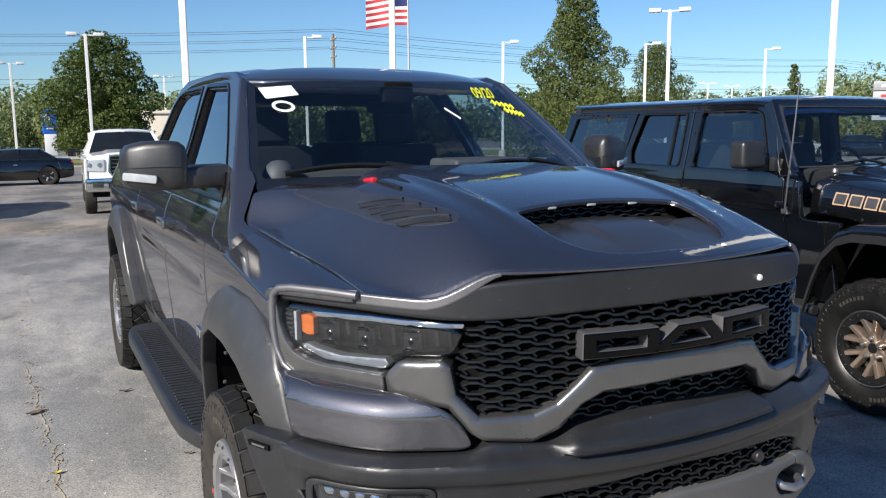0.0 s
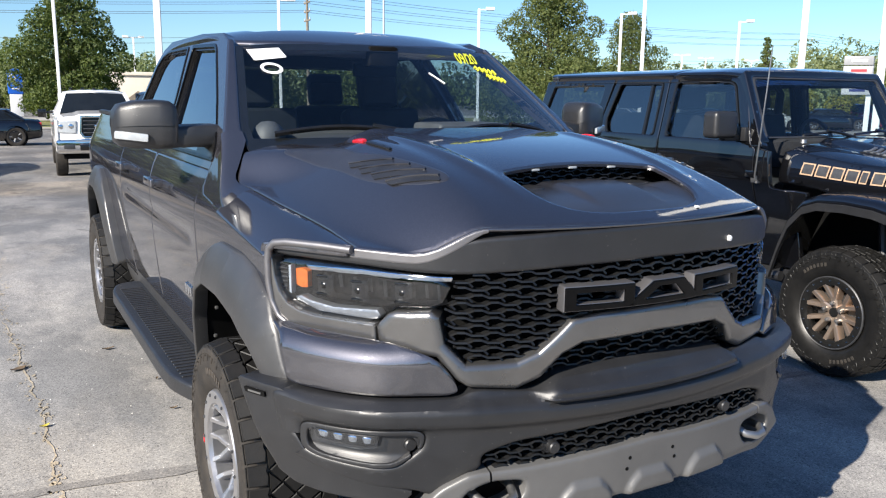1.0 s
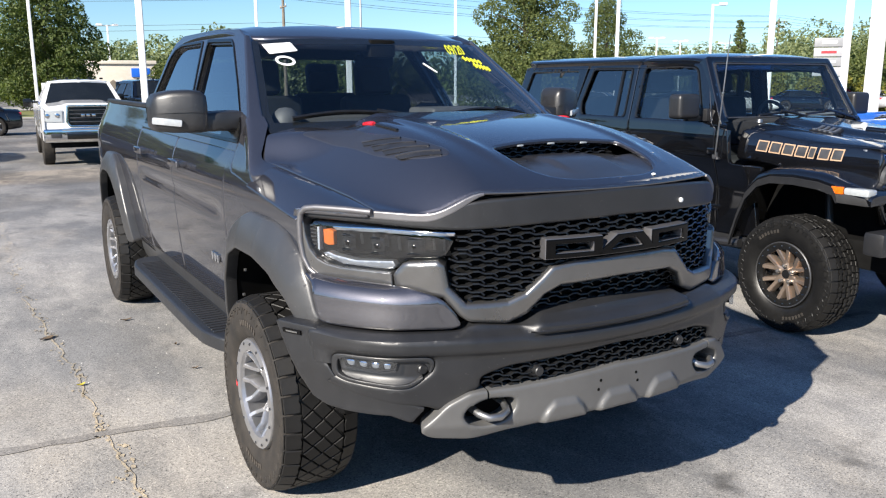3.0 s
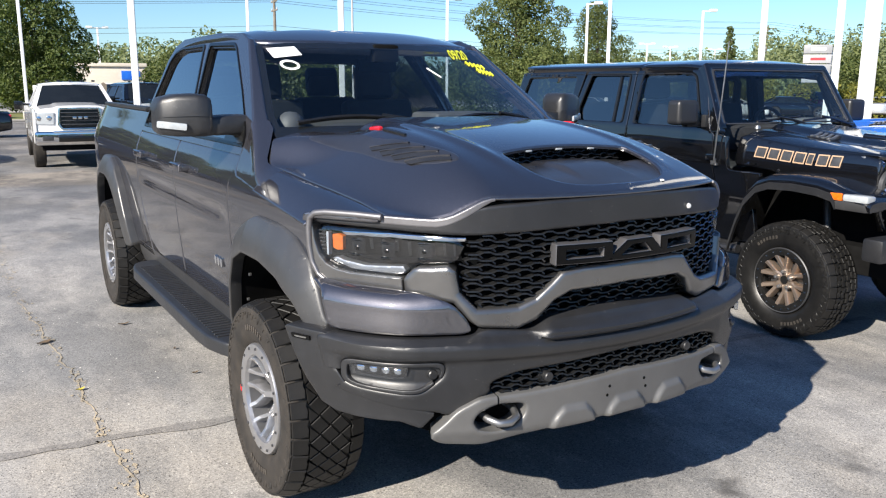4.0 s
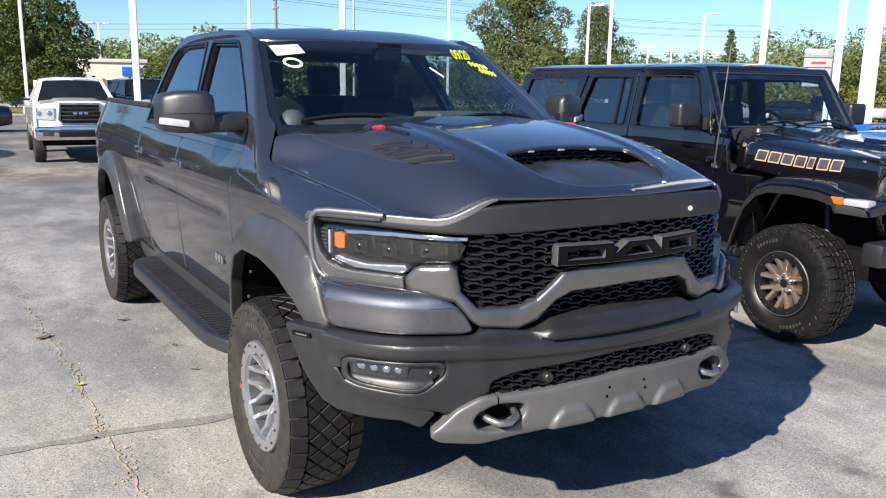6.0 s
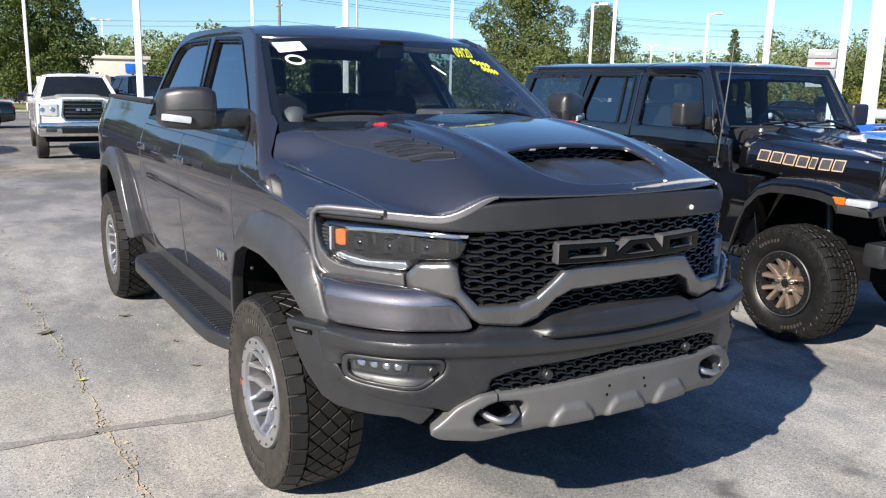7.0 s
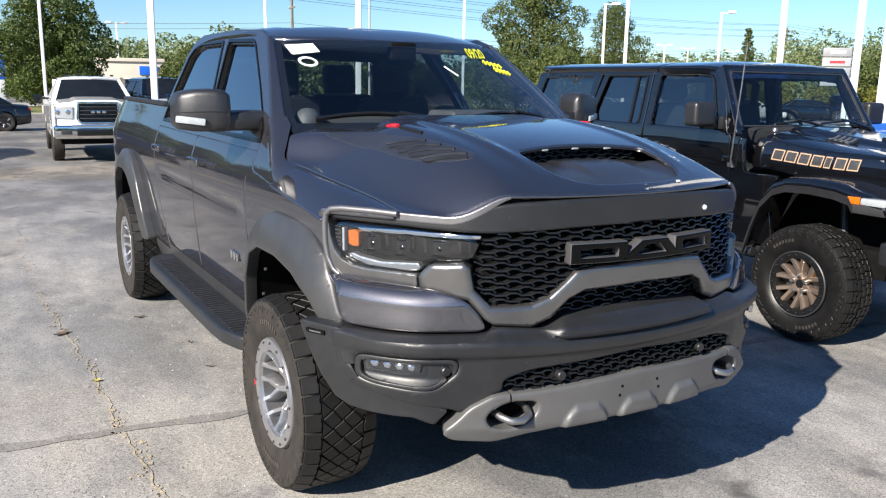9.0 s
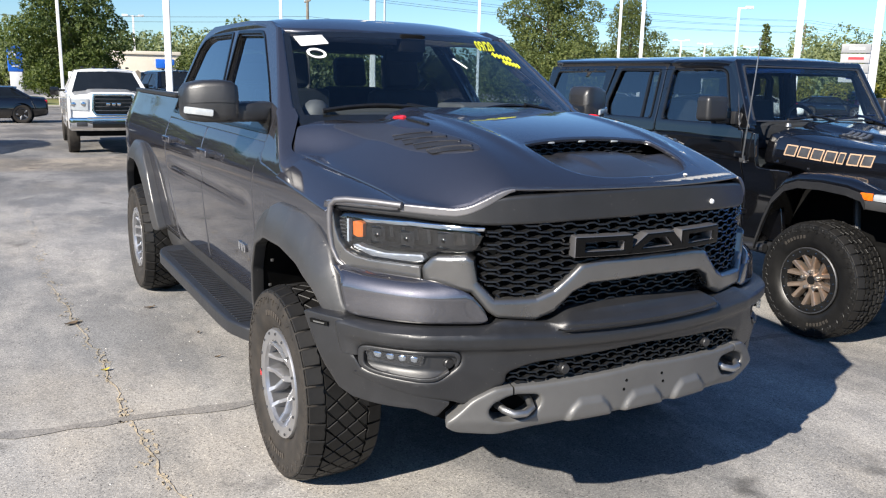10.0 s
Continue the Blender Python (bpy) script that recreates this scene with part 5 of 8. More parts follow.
                faces.append((a, a + 1, a + 4, a + 3))
        both("arch_liner", (verts, faces), DEEP_BLACK, t)
    part("underbody", joined(box(0, 0.94, 0.72, 1.1, 1.0, 0.45, 0.02), box(0, 3.0, 0.62, 1.7, 4.6, 0.22, 0.02), box(0, 4.63, 0.8, 1.1, 1.2, 0.4, 0.02), box(0, 0.40, 0.75, 1.86, 0.18, 0.44, 0.02), box(0, 0.22, 0.615, 1.30, 0.5, 0.05, 0.01)), DEEP_BLACK, t)
    part("axle", joined(tube([(-0.9, 0.94, 0.44), (0.9, 0.94, 0.44)], 0.05, 12), tube([(-0.9, 4.63, 0.44), (0.9, 4.63, 0.44)], 0.06, 12)), DEEP_BLACK, t)
    # side steps
    for s in (1, -1):
        plan = [(0.93, 3.52), (0.93, 1.33), (1.05, 1.33), (1.10, 1.37), (1.15, 1.55), (1.158, 1.75), (1.158, 3.30), (1.12, 3.46), (1.05, 3.52)]
        plan = [(s * x, y) for x, y in soften(plan, 2)]
        st = part("side_step", sheet([plan], lambda x, y: np.stack([x, y, 0.578 + 0.0 * x], -1), (0, 0, 1), cell=0.02, rim=0.055, er=0.016, eh=0.014), PLASTIC, t, "black running board with ribbed tread")
        part("step_bracket", joined(*[box(s * 0.98, y, 0.525, 0.16, 0.06, 0.05, 0.01) for y in (1.75, 2.5, 3.2)]), DEEP_BLACK, st)
        part("step_tread", joined(*[box(s * 1.045, 1.50 + 0.045 * i, 0.5800, 0.13, 0.020, 0.006, 0.002, 1) for i in range(41)]), PLASTIC, st, "faint tread ribs")

    # cab
    win1 = [(1.47, 1.525), (1.50, 1.585), (1.60, 1.66), (1.76, 1.765), (2.13, 1.99), (2.20, 2.018), (2.70, 2.032), (2.56, 1.75), (2.47, 1.525)]
    win2 = [(2.56, 1.525), (2.64, 1.75), (2.84, 2.033), (3.36, 2.030), (3.50, 2.005), (3.57, 1.95), (3.62, 1.72), (3.63, 1.53)]
    along = np.linspace(1.60, 2.045, 8)
    lead = [(float(screen(side(2.0, z)[0], z)[1]) + 0.004, float(z)) for z in along]
    cab = lead + [(lead[-1][0] + 0.14, 2.085), (2.6, 2.105), (3.40, 2.10), (3.58, 2.06), (3.66, 1.97), (3.72, 1.6), (3.73, 1.47), (1.445, 1.47), (1.445, 1.56)]
    flank("cab_side", [cab, soften(win1, 1), soften(win2, 1)], PAINT_GREY, cell=0.010, rim=0.05, er=0.010, eh=0.004)
    for w in (win1, win2):
        g = flank("side_window", [soften([(y, z) for y, z in w], 1)], GLASS_DOOR if w is win1 else GLASS_DARK, cell=0.03, off=-0.022, rim=0.004)
        inner = soften([(sum(p[0] for p in w) / len(w) * 0.045 + y * 0.955, sum(p[1] for p in w) / len(w) * 0.045 + z * 0.955) for y, z in w], 1)
        flank("window_seal", [soften(w, 1), inner], GLOSS_BLACK, cell=0.008, off=-0.006, rim=0.02)
        cy, cz = sum(p[0] for p in w) / len(w), sum(p[1] for p in w) / len(w)
        rim_o = soften([(cy + (y - cy) * 1.045, cz + (z - cz) * 1.065) for y, z in w], 1)
        rim_i = soften([(cy + (y - cy) * 0.995, cz + (z - cz) * 0.995) for y, z in w], 1)
        flank("window_trim", [rim_o, rim_i], EMBLEM, cell=0.007, off=0.005, rim=0.012, er=0.002, eh=0.001)
    flank("mirror_sail", [[(1.48, 1.515), (1.505, 1.578), (1.60, 1.648), (1.78, 1.652), (1.80, 1.62), (1.80, 1.515)]], GLOSS_BLACK, cell=0.012, off=-0.002, rim=0.02, er=0.006, eh=0.004)
    both("wing_sweep", cowl_fillet(), PAINT_GREY, t, "painted sweep from the wing up to the pillar", fix=True, sharp=60)
    edge = lambda z: 0.840 - 0.352 * max(0.0, z - 1.655)
    zs = np.linspace(1.56, 2.015, 10)
    half = [(0, 1.55)] + [(0.5, 1.55), (0.80, 1.56)] + [(edge(z) - 0.005, z) for z in zs] + [(0.55, 2.028), (0.3, 2.034), (0, 2.036)]
    part("windscreen", sheet([sym(half)], screen, front, cell=0.03, rim=0.006), GLASS, t, "clear windscreen")
    frit = [[(0, 2.038), (0.3, 2.036), (0.55, 2.030), (0.64, 2.018)] + [(edge(z) - 0.002, z) for z in reversed(zs)] + [(0.80, 1.555), (0.765, 1.60)] + [(edge(z) - 0.040, z) for z in zs[1:]] + [(0.55, 1.998), (0.3, 2.004), (0, 2.006)]]
    foot = sym([(0, 1.548), (0.5, 1.548), (0.80, 1.556), (0.836, 1.60), (0.80, 1.612), (0.5, 1.618), (0, 1.622)])
    part("windscreen_foot", sheet([foot], screen, front, cell=0.012, off=-0.004, rim=0.002), GLOSS_BLACK, t)
    part("windscreen_border", sheet([sym(frit[0])], screen, front, cell=0.010, off=-0.004, rim=0.002), GLOSS_BLACK, t)
    zp = np.linspace(1.605, 2.045, 12)
    for s in (1, -1):
        pil = [(s * (edge(z) - 0.006), z) for z in zp] + [(s * (float(side(2.0, z)[0]) - 0.001), z) for z in reversed(zp)]
        part("windscreen_pillar", sheet([pil], screen, front, cell=0.006, off=0.004, rim=0.012, er=0.007, eh=0.004), PAINT_GREY, t)
    rp = [(0, 1.805), (0.25, 1.825), (0.5, 1.885), (0.62, 1.945), (0.70, 2.02), (0.722, 2.15), (0.725, 2.4), (0.725, 3.35), (0.70, 3.52), (0.5, 3.60), (0, 3.62)]
    part("roof", sheet([sym(rp)], roof, (0, 0, 1), cell=0.016, off=0.0, rim=0.05, er=0.03, eh=0.014, bump=lambda x, y: -0.010 * (1 - sstep(0.50, 0.53, np.abs(x))) * sstep(2.2, 2.3, y)), PAINT_GREY, t)
    back = lambda x, z: np.stack([x, 3.74 - 0.18 * np.clip((z - 1.5) / 0.55, 0, 1) ** 1.3 + 0.0 * x, z], -1)
    hole = [(-0.74, 1.53), (0.74, 1.53), (0.64, 1.97), (-0.64, 1.97)]
    part("cab_back", sheet([[(-0.93, 1.2), (0.93, 1.2), (0.93, 1.5), (0.70, 2.05), (-0.70, 2.05), (-0.93, 1.5)], hole], back, (0, 1, 0), cell=0.02, rim=0.04), PAINT_GREY, t)
    part("rear_window", sheet([hole], back, (0, 1, 0), cell=0.05, off=-0.02, rim=0.004), GLASS_REAR, t)
    part("cowl", sheet([sym([(0, 1.05), (0.4, 1.10), (0.70, 1.19), (0.86, 1.26), (0.84, 1.36), (0.6, 1.28), (0.3, 1.18), (0, 1.14)])], lambda x, y: np.stack([x, y, 1.545 + 0.03 * (1 - (x / 0.8) ** 2)], -1), (0, 0, 1), cell=0.02, rim=0.02), PLASTIC, t)
    # wipers
    for x0, x1 in ((-0.72, -0.20), (0.02, 0.52)):
        pts = []
        for i in range(11):
            x = x0 + (x1 - x0) * i / 10
            q = screen(x, 1.628 + 0.022 * math.sin(math.pi * i / 10) + 0.0012 * i)
            pts.append((x, q[1] - 0.022, q[2]))
        part("wiper", joined(tube(pts, 0.0125, 6), tube([(x1 - 0.12, pts[8][1] - 0.01, pts[8][2] + 0.012), (x1 + 0.02, pts[10][1] - 0.02, pts[10][2]), (x1 + 0.14, pts[10][1] - 0.03, 1.60)], 0.012, 6)), GLOSS_BLACK, t, "black windscreen wiper", sharp=60)

    # door mirrors
    for s in (1, -1):
        sec = []
        for k, (x, zz, hh, dd) in enumerate(((1.252, 1.640, 0.035, 0.045), (1.246, 1.642, 0.070, 0.075), (1.225, 1.646, 0.092, 0.095), (1.16, 1.650, 0.104, 0.108), (1.08, 1.652, 0.106, 0.110), (1.03, 1.650, 0.104, 0.106), (1.005, 1.646, 0.090, 0.09), (0.995, 1.640, 0.06, 0.06))):
            ring = []
            for j in range(20):
                a = 2 * math.pi * j / 20
                ca, sa = math.cos(a), math.sin(a)
                ring.append((s * x, 1.90 + dd * np.sign(ca) * abs(ca) ** 0.36, zz + hh * np.sign(sa) * abs(sa) ** (0.30 if sa > 0 else 0.5)))
            sec.append(ring)
        verts = [v for r in sec for v in r]
        faces = [(i * 20 + j, i * 20 + (j + 1) % 20, (i + 1) * 20 + (j + 1) % 20, (i + 1) * 20 + j) for i in range(len(sec) - 1) for j in range(20)]
        faces += [tuple(range(20)), tuple(range(len(verts) - 20, len(verts)))]
        m = part("door_mirror", (verts, faces), PLASTIC, t, "satin grey door mirror with turn signal", sharp=50, fix=True)
        cap = [(v[0] + s * 0.002 if k < 20 else v[0], v[1] * 1.0, v[2]) for k, v in enumerate(verts)]
        cv = [(v[0], 1.90 + (v[1] - 1.90) * 1.05, 1.652 + (v[2] - 1.652) * 1.05) for r in range(len(sec)) for v in cap[20 * r:20 * r + 11]]
        cf = [(i * 11 + j, i * 11 + j + 1, (i + 1) * 11 + j + 1, (i + 1) * 11 + j) for i in range(len(sec) - 1) for j in range(10)]
        part("mirror_cap", (cv, cf), PLASTIC, m, "satin grey mirror cap", sharp=50, fix=True)
        arm = []
        for x, y, zz, hh, dd in ((1.06, 1.895, 1.600, 0.050, 0.112), (1.00, 1.893, 1.600, 0.050, 0.108), (0.982, 1.892, 1.600, 0.047, 0.105), (0.976, 1.892, 1.600, 0.050, 0.107), (0.93, 1.890, 1.602, 0.050, 0.106), (0.90, 1.888, 1.602, 0.051, 0.106), (0.82, 1.886, 1.602, 0.052, 0.106)):
            arm.append([(s * x, y + dd * np.sign(math.cos(a)) * abs(math.cos(a)) ** 0.3, zz + hh * np.sign(math.sin(a)) * abs(math.sin(a)) ** 0.3) for a in [2 * math.pi * (j + 0.5) / 16 for j in range(16)]])
        av = [v for r in arm for v in r]
        af = [(i * 16 + j, i * 16 + (j + 1) % 16, (i + 1) * 16 + (j + 1) % 16, (i + 1) * 16 + j) for i in range(len(arm) - 1) for j in range(16)]
        part("mirror_arm", (av, af), PLASTIC, m, sharp=50, fix=True)
        part("turn_signal", moved(box(0, 0, 0, 0.135, 0.03, 0.036, 0.010), Matrix.Translation((s * 1.190, 1.800, 1.604)) @ Matrix.Rotation(radians(s * 14), 4, "Z") @ Matrix.Rotation(radians(-s * 6), 4, "Y")), LENS_WHITE, m, "clear turn signal lens")
        part("mirror_glass", box(s * 1.12, 2.006, 1.65, 0.17, 0.006, 0.15, 0.002), CHROME, m)
        pivot = Matrix.Translation((s * 1.10, 1.90, 1.63))
        swept = Matrix(((1, 0, 0, 0), (s * 0.38, 1, 0, 0), (0, 0, 1, 0), (0, 0, 0, 1)))
        m.matrix_local = Matrix.Translation((s * 0.056, -0.235, 0.008)) @ pivot @ Matrix.Scale(0.95, 4) @ pivot.inverted()
        for ob in [m] + list(m.children):
            if ob.name.split(".")[0] != "mirror_arm":
                ob.data.transform(pivot @ swept @ pivot.inverted())

    # cabin
    part("dashboard", joined(box(0, 1.66, 1.50, 1.66, 0.5, 0.20, 0.05, 3), box(0.40, 1.70, 1.62, 0.42, 0.30, 0.07, 0.03, 3), box(-0.35, 1.66, 1.60, 0.6, 0.3, 0.05, 0.02, 2)), DASH, t)
    part("speaker_dome", moved(lathe([(0.0, 0.078), (0.03, 0.074), (0.06, 0.050), (0.072, 0.015), (0.074, 0.0)], 24, "z"), Matrix.Translation((-0.70, 1.47, 1.600))), DASH, t)
    for x in (-0.40, 0.40):
        for y in (2.45, 3.35):
            b = part("seat", joined(moved(box(0, 0, 0.265, 0.50, 0.14, 0.60, 0.05, 3), Matrix.Translation((x, y + 0.15, 1.15)) @ Matrix.Rotation(radians(-12), 4, "X")), box(x, y - 0.1, 1.10, 0.52, 0.5, 0.16, 0.05, 3)), CABIN, t, "dark bucket seat")
            part("headrest", moved(box(0, 0, 0.685, 0.25, 0.10, 0.22, 0.04, 3), Matrix.Translation((x, y + 0.16, 1.15)) @ Matrix.Rotation(radians(-12), 4, "X")), CABIN, b)
    wheel = lathe([(0.175 + 0.015 * math.cos(a), 0.015 * math.sin(a)) for a in [2 * math.pi * k / 8 for k in range(8)]], 36, "y", closed=True)
    part("steering_wheel", moved(joined(wheel, box(0, 0, 0, 0.33, 0.03, 0.05, 0.01), box(0, 0, -0.07, 0.06, 0.03, 0.16, 0.01)), Matrix.Translation((0.42, 1.95, 1.50)) @ Matrix.Rotation(radians(-24), 4, "X")), CABIN, t)
    part("rear_view_mirror", joined(box(0.0, 1.90, 1.915, 0.24, 0.03, 0.07, 0.015, 2), box(0, 1.84, 1.98, 0.16, 0.12, 0.10, 0.02, 2)), DEEP_BLACK, t)
    part("cabin_floor", joined(box(0, 2.6, 0.98, 1.84, 2.3, 0.06), box(0, 2.6, 1.25, 0.28, 1.1, 0.4, 0.04)), CABIN, t)
    part("headliner", sheet([sym([(0, 1.95), (0.6, 2.10), (0.66, 2.3), (0.66, 3.5), (0, 3.55)])], lambda x, y: roof(x, y) - np.array([0, 0, 0.05]), (0, 0, -1), cell=0.08, rim=0), CABIN, t)
    both("door_card", sheet([[(1.5, 0.95), (1.5, 1.47), (3.65, 1.47), (3.6, 0.95)]], side, (-1, 0, 0), cell=0.06, off=0.07, rim=0), CABIN, t)

    for s in (1, -1):
        for k, (dy, w) in enumerate(((0.0, 0.03), (-0.05, 0.035), (-0.10, 0.03))):
            part("door_badge", box(s * (float(side(1.75, 0.9)[0]) + 0.006), 1.80 + dy, 0.905, 0.010, w, 0.045, 0.004), CHROME, t)
        for y, z in ((1.325, 0.80), (1.285, 0.93), (1.20, 1.03)):
            part("liner_clip", box(s * 1.0, y - 0.012, z, 0.014, 0.012, 0.014, 0.004), STEEL, t)

    # wheels
    for x, f in ((-0.9375, False), (0.9375, True)):
        for y, sp in ((0.94, 20), (4.63, 65)):
            mount_wheel(TRUCK_WHEEL, t, x, y, 0.44, f, sp, x < 0)
    part("paint_mark", box(-1.092, 1.186, 0.412, 0.006, 0.014, 0.030, 0.002), RED_BADGE, t, "red inspection mark on the wheel rim")
    return t


def window_notes():
    """A paper sticker, a ring drawn below it and yellow marker writing on the windscreen."""
    st = part("sticker", sheet([[(-0.668, 1.992), (-0.520, 2.004), (-0.508, 1.958), (-0.655, 1.940)]], screen, (0, -1, 0), cell=0.02, off=0.004, rim=0.001), STICKER)
    tagged(st, "white paper sticker on the windscreen", "sticker")
    ring, hole = [], []
    for k in range(32):
        a = 2 * math.pi * k / 32
        ring.append((-0.598 + 0.047 * math.cos(a), 1.905 + 0.026 * math.sin(a)))
        hole.append((-0.598 + 0.034 * math.cos(a), 1.905 + 0.016 * math.sin(a)))
    o = part("marker_ring", sheet([ring, hole], screen, (0, -1, 0), cell=0.004, off=0.004, rim=0.001), STICKER)
    tagged(o, "white ring drawn on the windscreen", "marking")

    def written(text, x, z, size):
        cu = bpy.data.curves.new("writing", "FONT")
        cu.body, cu.size, cu.align_x, cu.shear, cu.offset = text, size, "CENTER", 0.25, 0.0015
        ob = bpy.data.objects.new("writing", cu)
        scene.collection.objects.link(ob)
        me = bpy.data.meshes.new_from_object(ob.evaluated_get(bpy.context.evaluated_depsgraph_get()))
        bpy.data.objects.remove(ob)
        bpy.data.curves.remove(cu)
        for v in me.vertices:
            q = screen(x + v.co.x, z + 1.25 * v.co.y)
            v.co = (q[0], q[1] - 0.006, q[2])
        me.materials.append(YELLOW_INK)
        return me
    w = new("window_writing", written("09/20", 0.475, 1.957, 0.062))
    tagged(w, "yellow date written on the windscreen in marker", "writing")
    for x0, x1, z in ((0.49, 0.62, 1.935), (0.54, 0.65, 1.895)):
        pts = []
        for i in range(15):
            k = i / 14
            q = screen(x0 + (x1 - x0) * k, z - 0.022 * k + 0.012 * math.sin(i * 2.1))
            pts.append((q[0], q[1] - 0.006, q[2]))
        s = part("scribble", tube(pts, 0.0048, 5), YELLOW_INK)
        tagged(s, "yellow marker scribble on the windscreen", "writing")
    q0, q1 = screen(0.16, 1.90), screen(0.21, 1.85)
    c = part("chip_mark", tube([(q0[0], q0[1] - 0.004, q0[2]), (q1[0], q1[1] - 0.004, q1[2])], [0.0035, 0.003], 5), STICKER)
    tagged(c, "short white mark on the windscreen", "marking")


grey_pickup()
window_notes()

# ---- the black off-roader next to it, and a blue one beyond ----
def loft_strip(path, sections):
    """Sweeps a list of (x, dy, dz) section points along a path of (y, z)."""
    verts, faces = [], []
    m = len(sections)
    for y, z in path:
        for x, dy, dz in sections:
            verts.append((x, y + dy, z + dz))
    for i in range(len(path) - 1):
        for k in range(m):
            j = (k + 1) % m
            faces.append((i * m + k, i * m + j, (i + 1) * m + j, (i + 1) * m + k))
    faces += [tuple(range(m)), tuple(range(len(verts) - m, len(verts)))]
    return verts, faces


def shrunk(poly, k):
    us, vs = [p[0] for p in poly], [p[1] for p in poly]
    cx, cy = (max(us) + min(us)) / 2, (max(vs) + min(vs)) / 2
    return [(cx + (a - cx) * k, cy + (b - cy) * k) for a, b in poly]


def j_side(y, z):
    y, z = np.asarray(y, float), np.asarray(z, float)
    x = 0.790 - 0.006 * np.clip((1.0 - z) / 0.4, 0, 1) ** 2 - 0.010 * sstep(1.33, 1.43, z) - 0.20 * np.clip(z - 1.42, 0, 1)
    return np.stack([x, y, z], -1)


def j_hood_side(y, z):
    y, z = np.asarray(y, float), np.asarray(z, float)
    x = 0.615 + 0.125 * np.clip((y - 0.6) / 1.35, 0, 1) - 0.05 * np.clip((z - 1.2) / 0.2, 0, 1) ** 2
    return np.stack([x, y, z], -1)


def j_hood(x, y):
    x, y = np.asarray(x, float), np.asarray(y, float)
    a = np.abs(x)
    z = 1.375 + 0.065 * np.clip((y - 0.6) / 1.35, 0, 1) - 0.05 * np.clip(0.62 - y + 0.04, 0, 1) * 3
    z = z + 0.045 * (1 - sstep(0.22, 0.36, a)) * sstep(0.6, 0.85, y) - 0.075 * np.clip((a - 0.40) / 0.32, 0, 1) ** 2.2
    return np.stack([x, y, z], -1)


def j_screen(x, z):
    x, z = np.asarray(x, float), np.asarray(z, float)
    return np.stack([x, 2.03 + 0.62 * (z - 1.46) - 0.03 * (1 - (x / 0.7) ** 2), z], -1)


NOSE_PARTS = ("hood", "hood_side", "hood_scoop", "hood_vent", "vent_bar", "hood_catch", "catch_slot", "decal_block", "decal_fill", "grille_panel", "grille_back", "headlamp", "lens", "reflector_bar", "headlamp_ring")
FRONT_PARTS = ("bumper", "bumper_lamp", "tow_hook")


def settle(t):
    """Sets the upper body a little wider and taller than the tub, and the short nose behind the fender tips."""
    for ob in t.children_recursive:
        kind = ob.name.split(".")[0]
        if ob.type != "MESH" or kind in ("wheel", "tyre", "spoke", "bolt", "lug_nut", "tread", "tread_block", "hub_cap", "brake_disc", "tyre_marking", "rim_lip"):
            continue
        for v in ob.data.vertices:
            x, y, z = v.co
            if kind in NOSE_PARTS:
                y += 0.20 * max(0.0, min(1.0, (1.9 - y) / 1.33)) ** 1.6
                z += 0.03 * float(sstep(1.2, 1.9, y))
            elif kind in FRONT_PARTS:
                y, z = y + 0.17, z + 0.10
            elif y > 1.75 and kind != "wheel_flare":
                k = float(sstep(0.95, 1.25, z))
                x *= 1 + 0.09 * k
                z += 0.032 * float(sstep(1.2, 1.45, z)) + 0.024 * float(sstep(1.5, 1.9, z))
            else:
                y += 0.07 * max(0.0, min(1.0, (0.9 - y) / 0.35))
            v.co = (x, y, z)


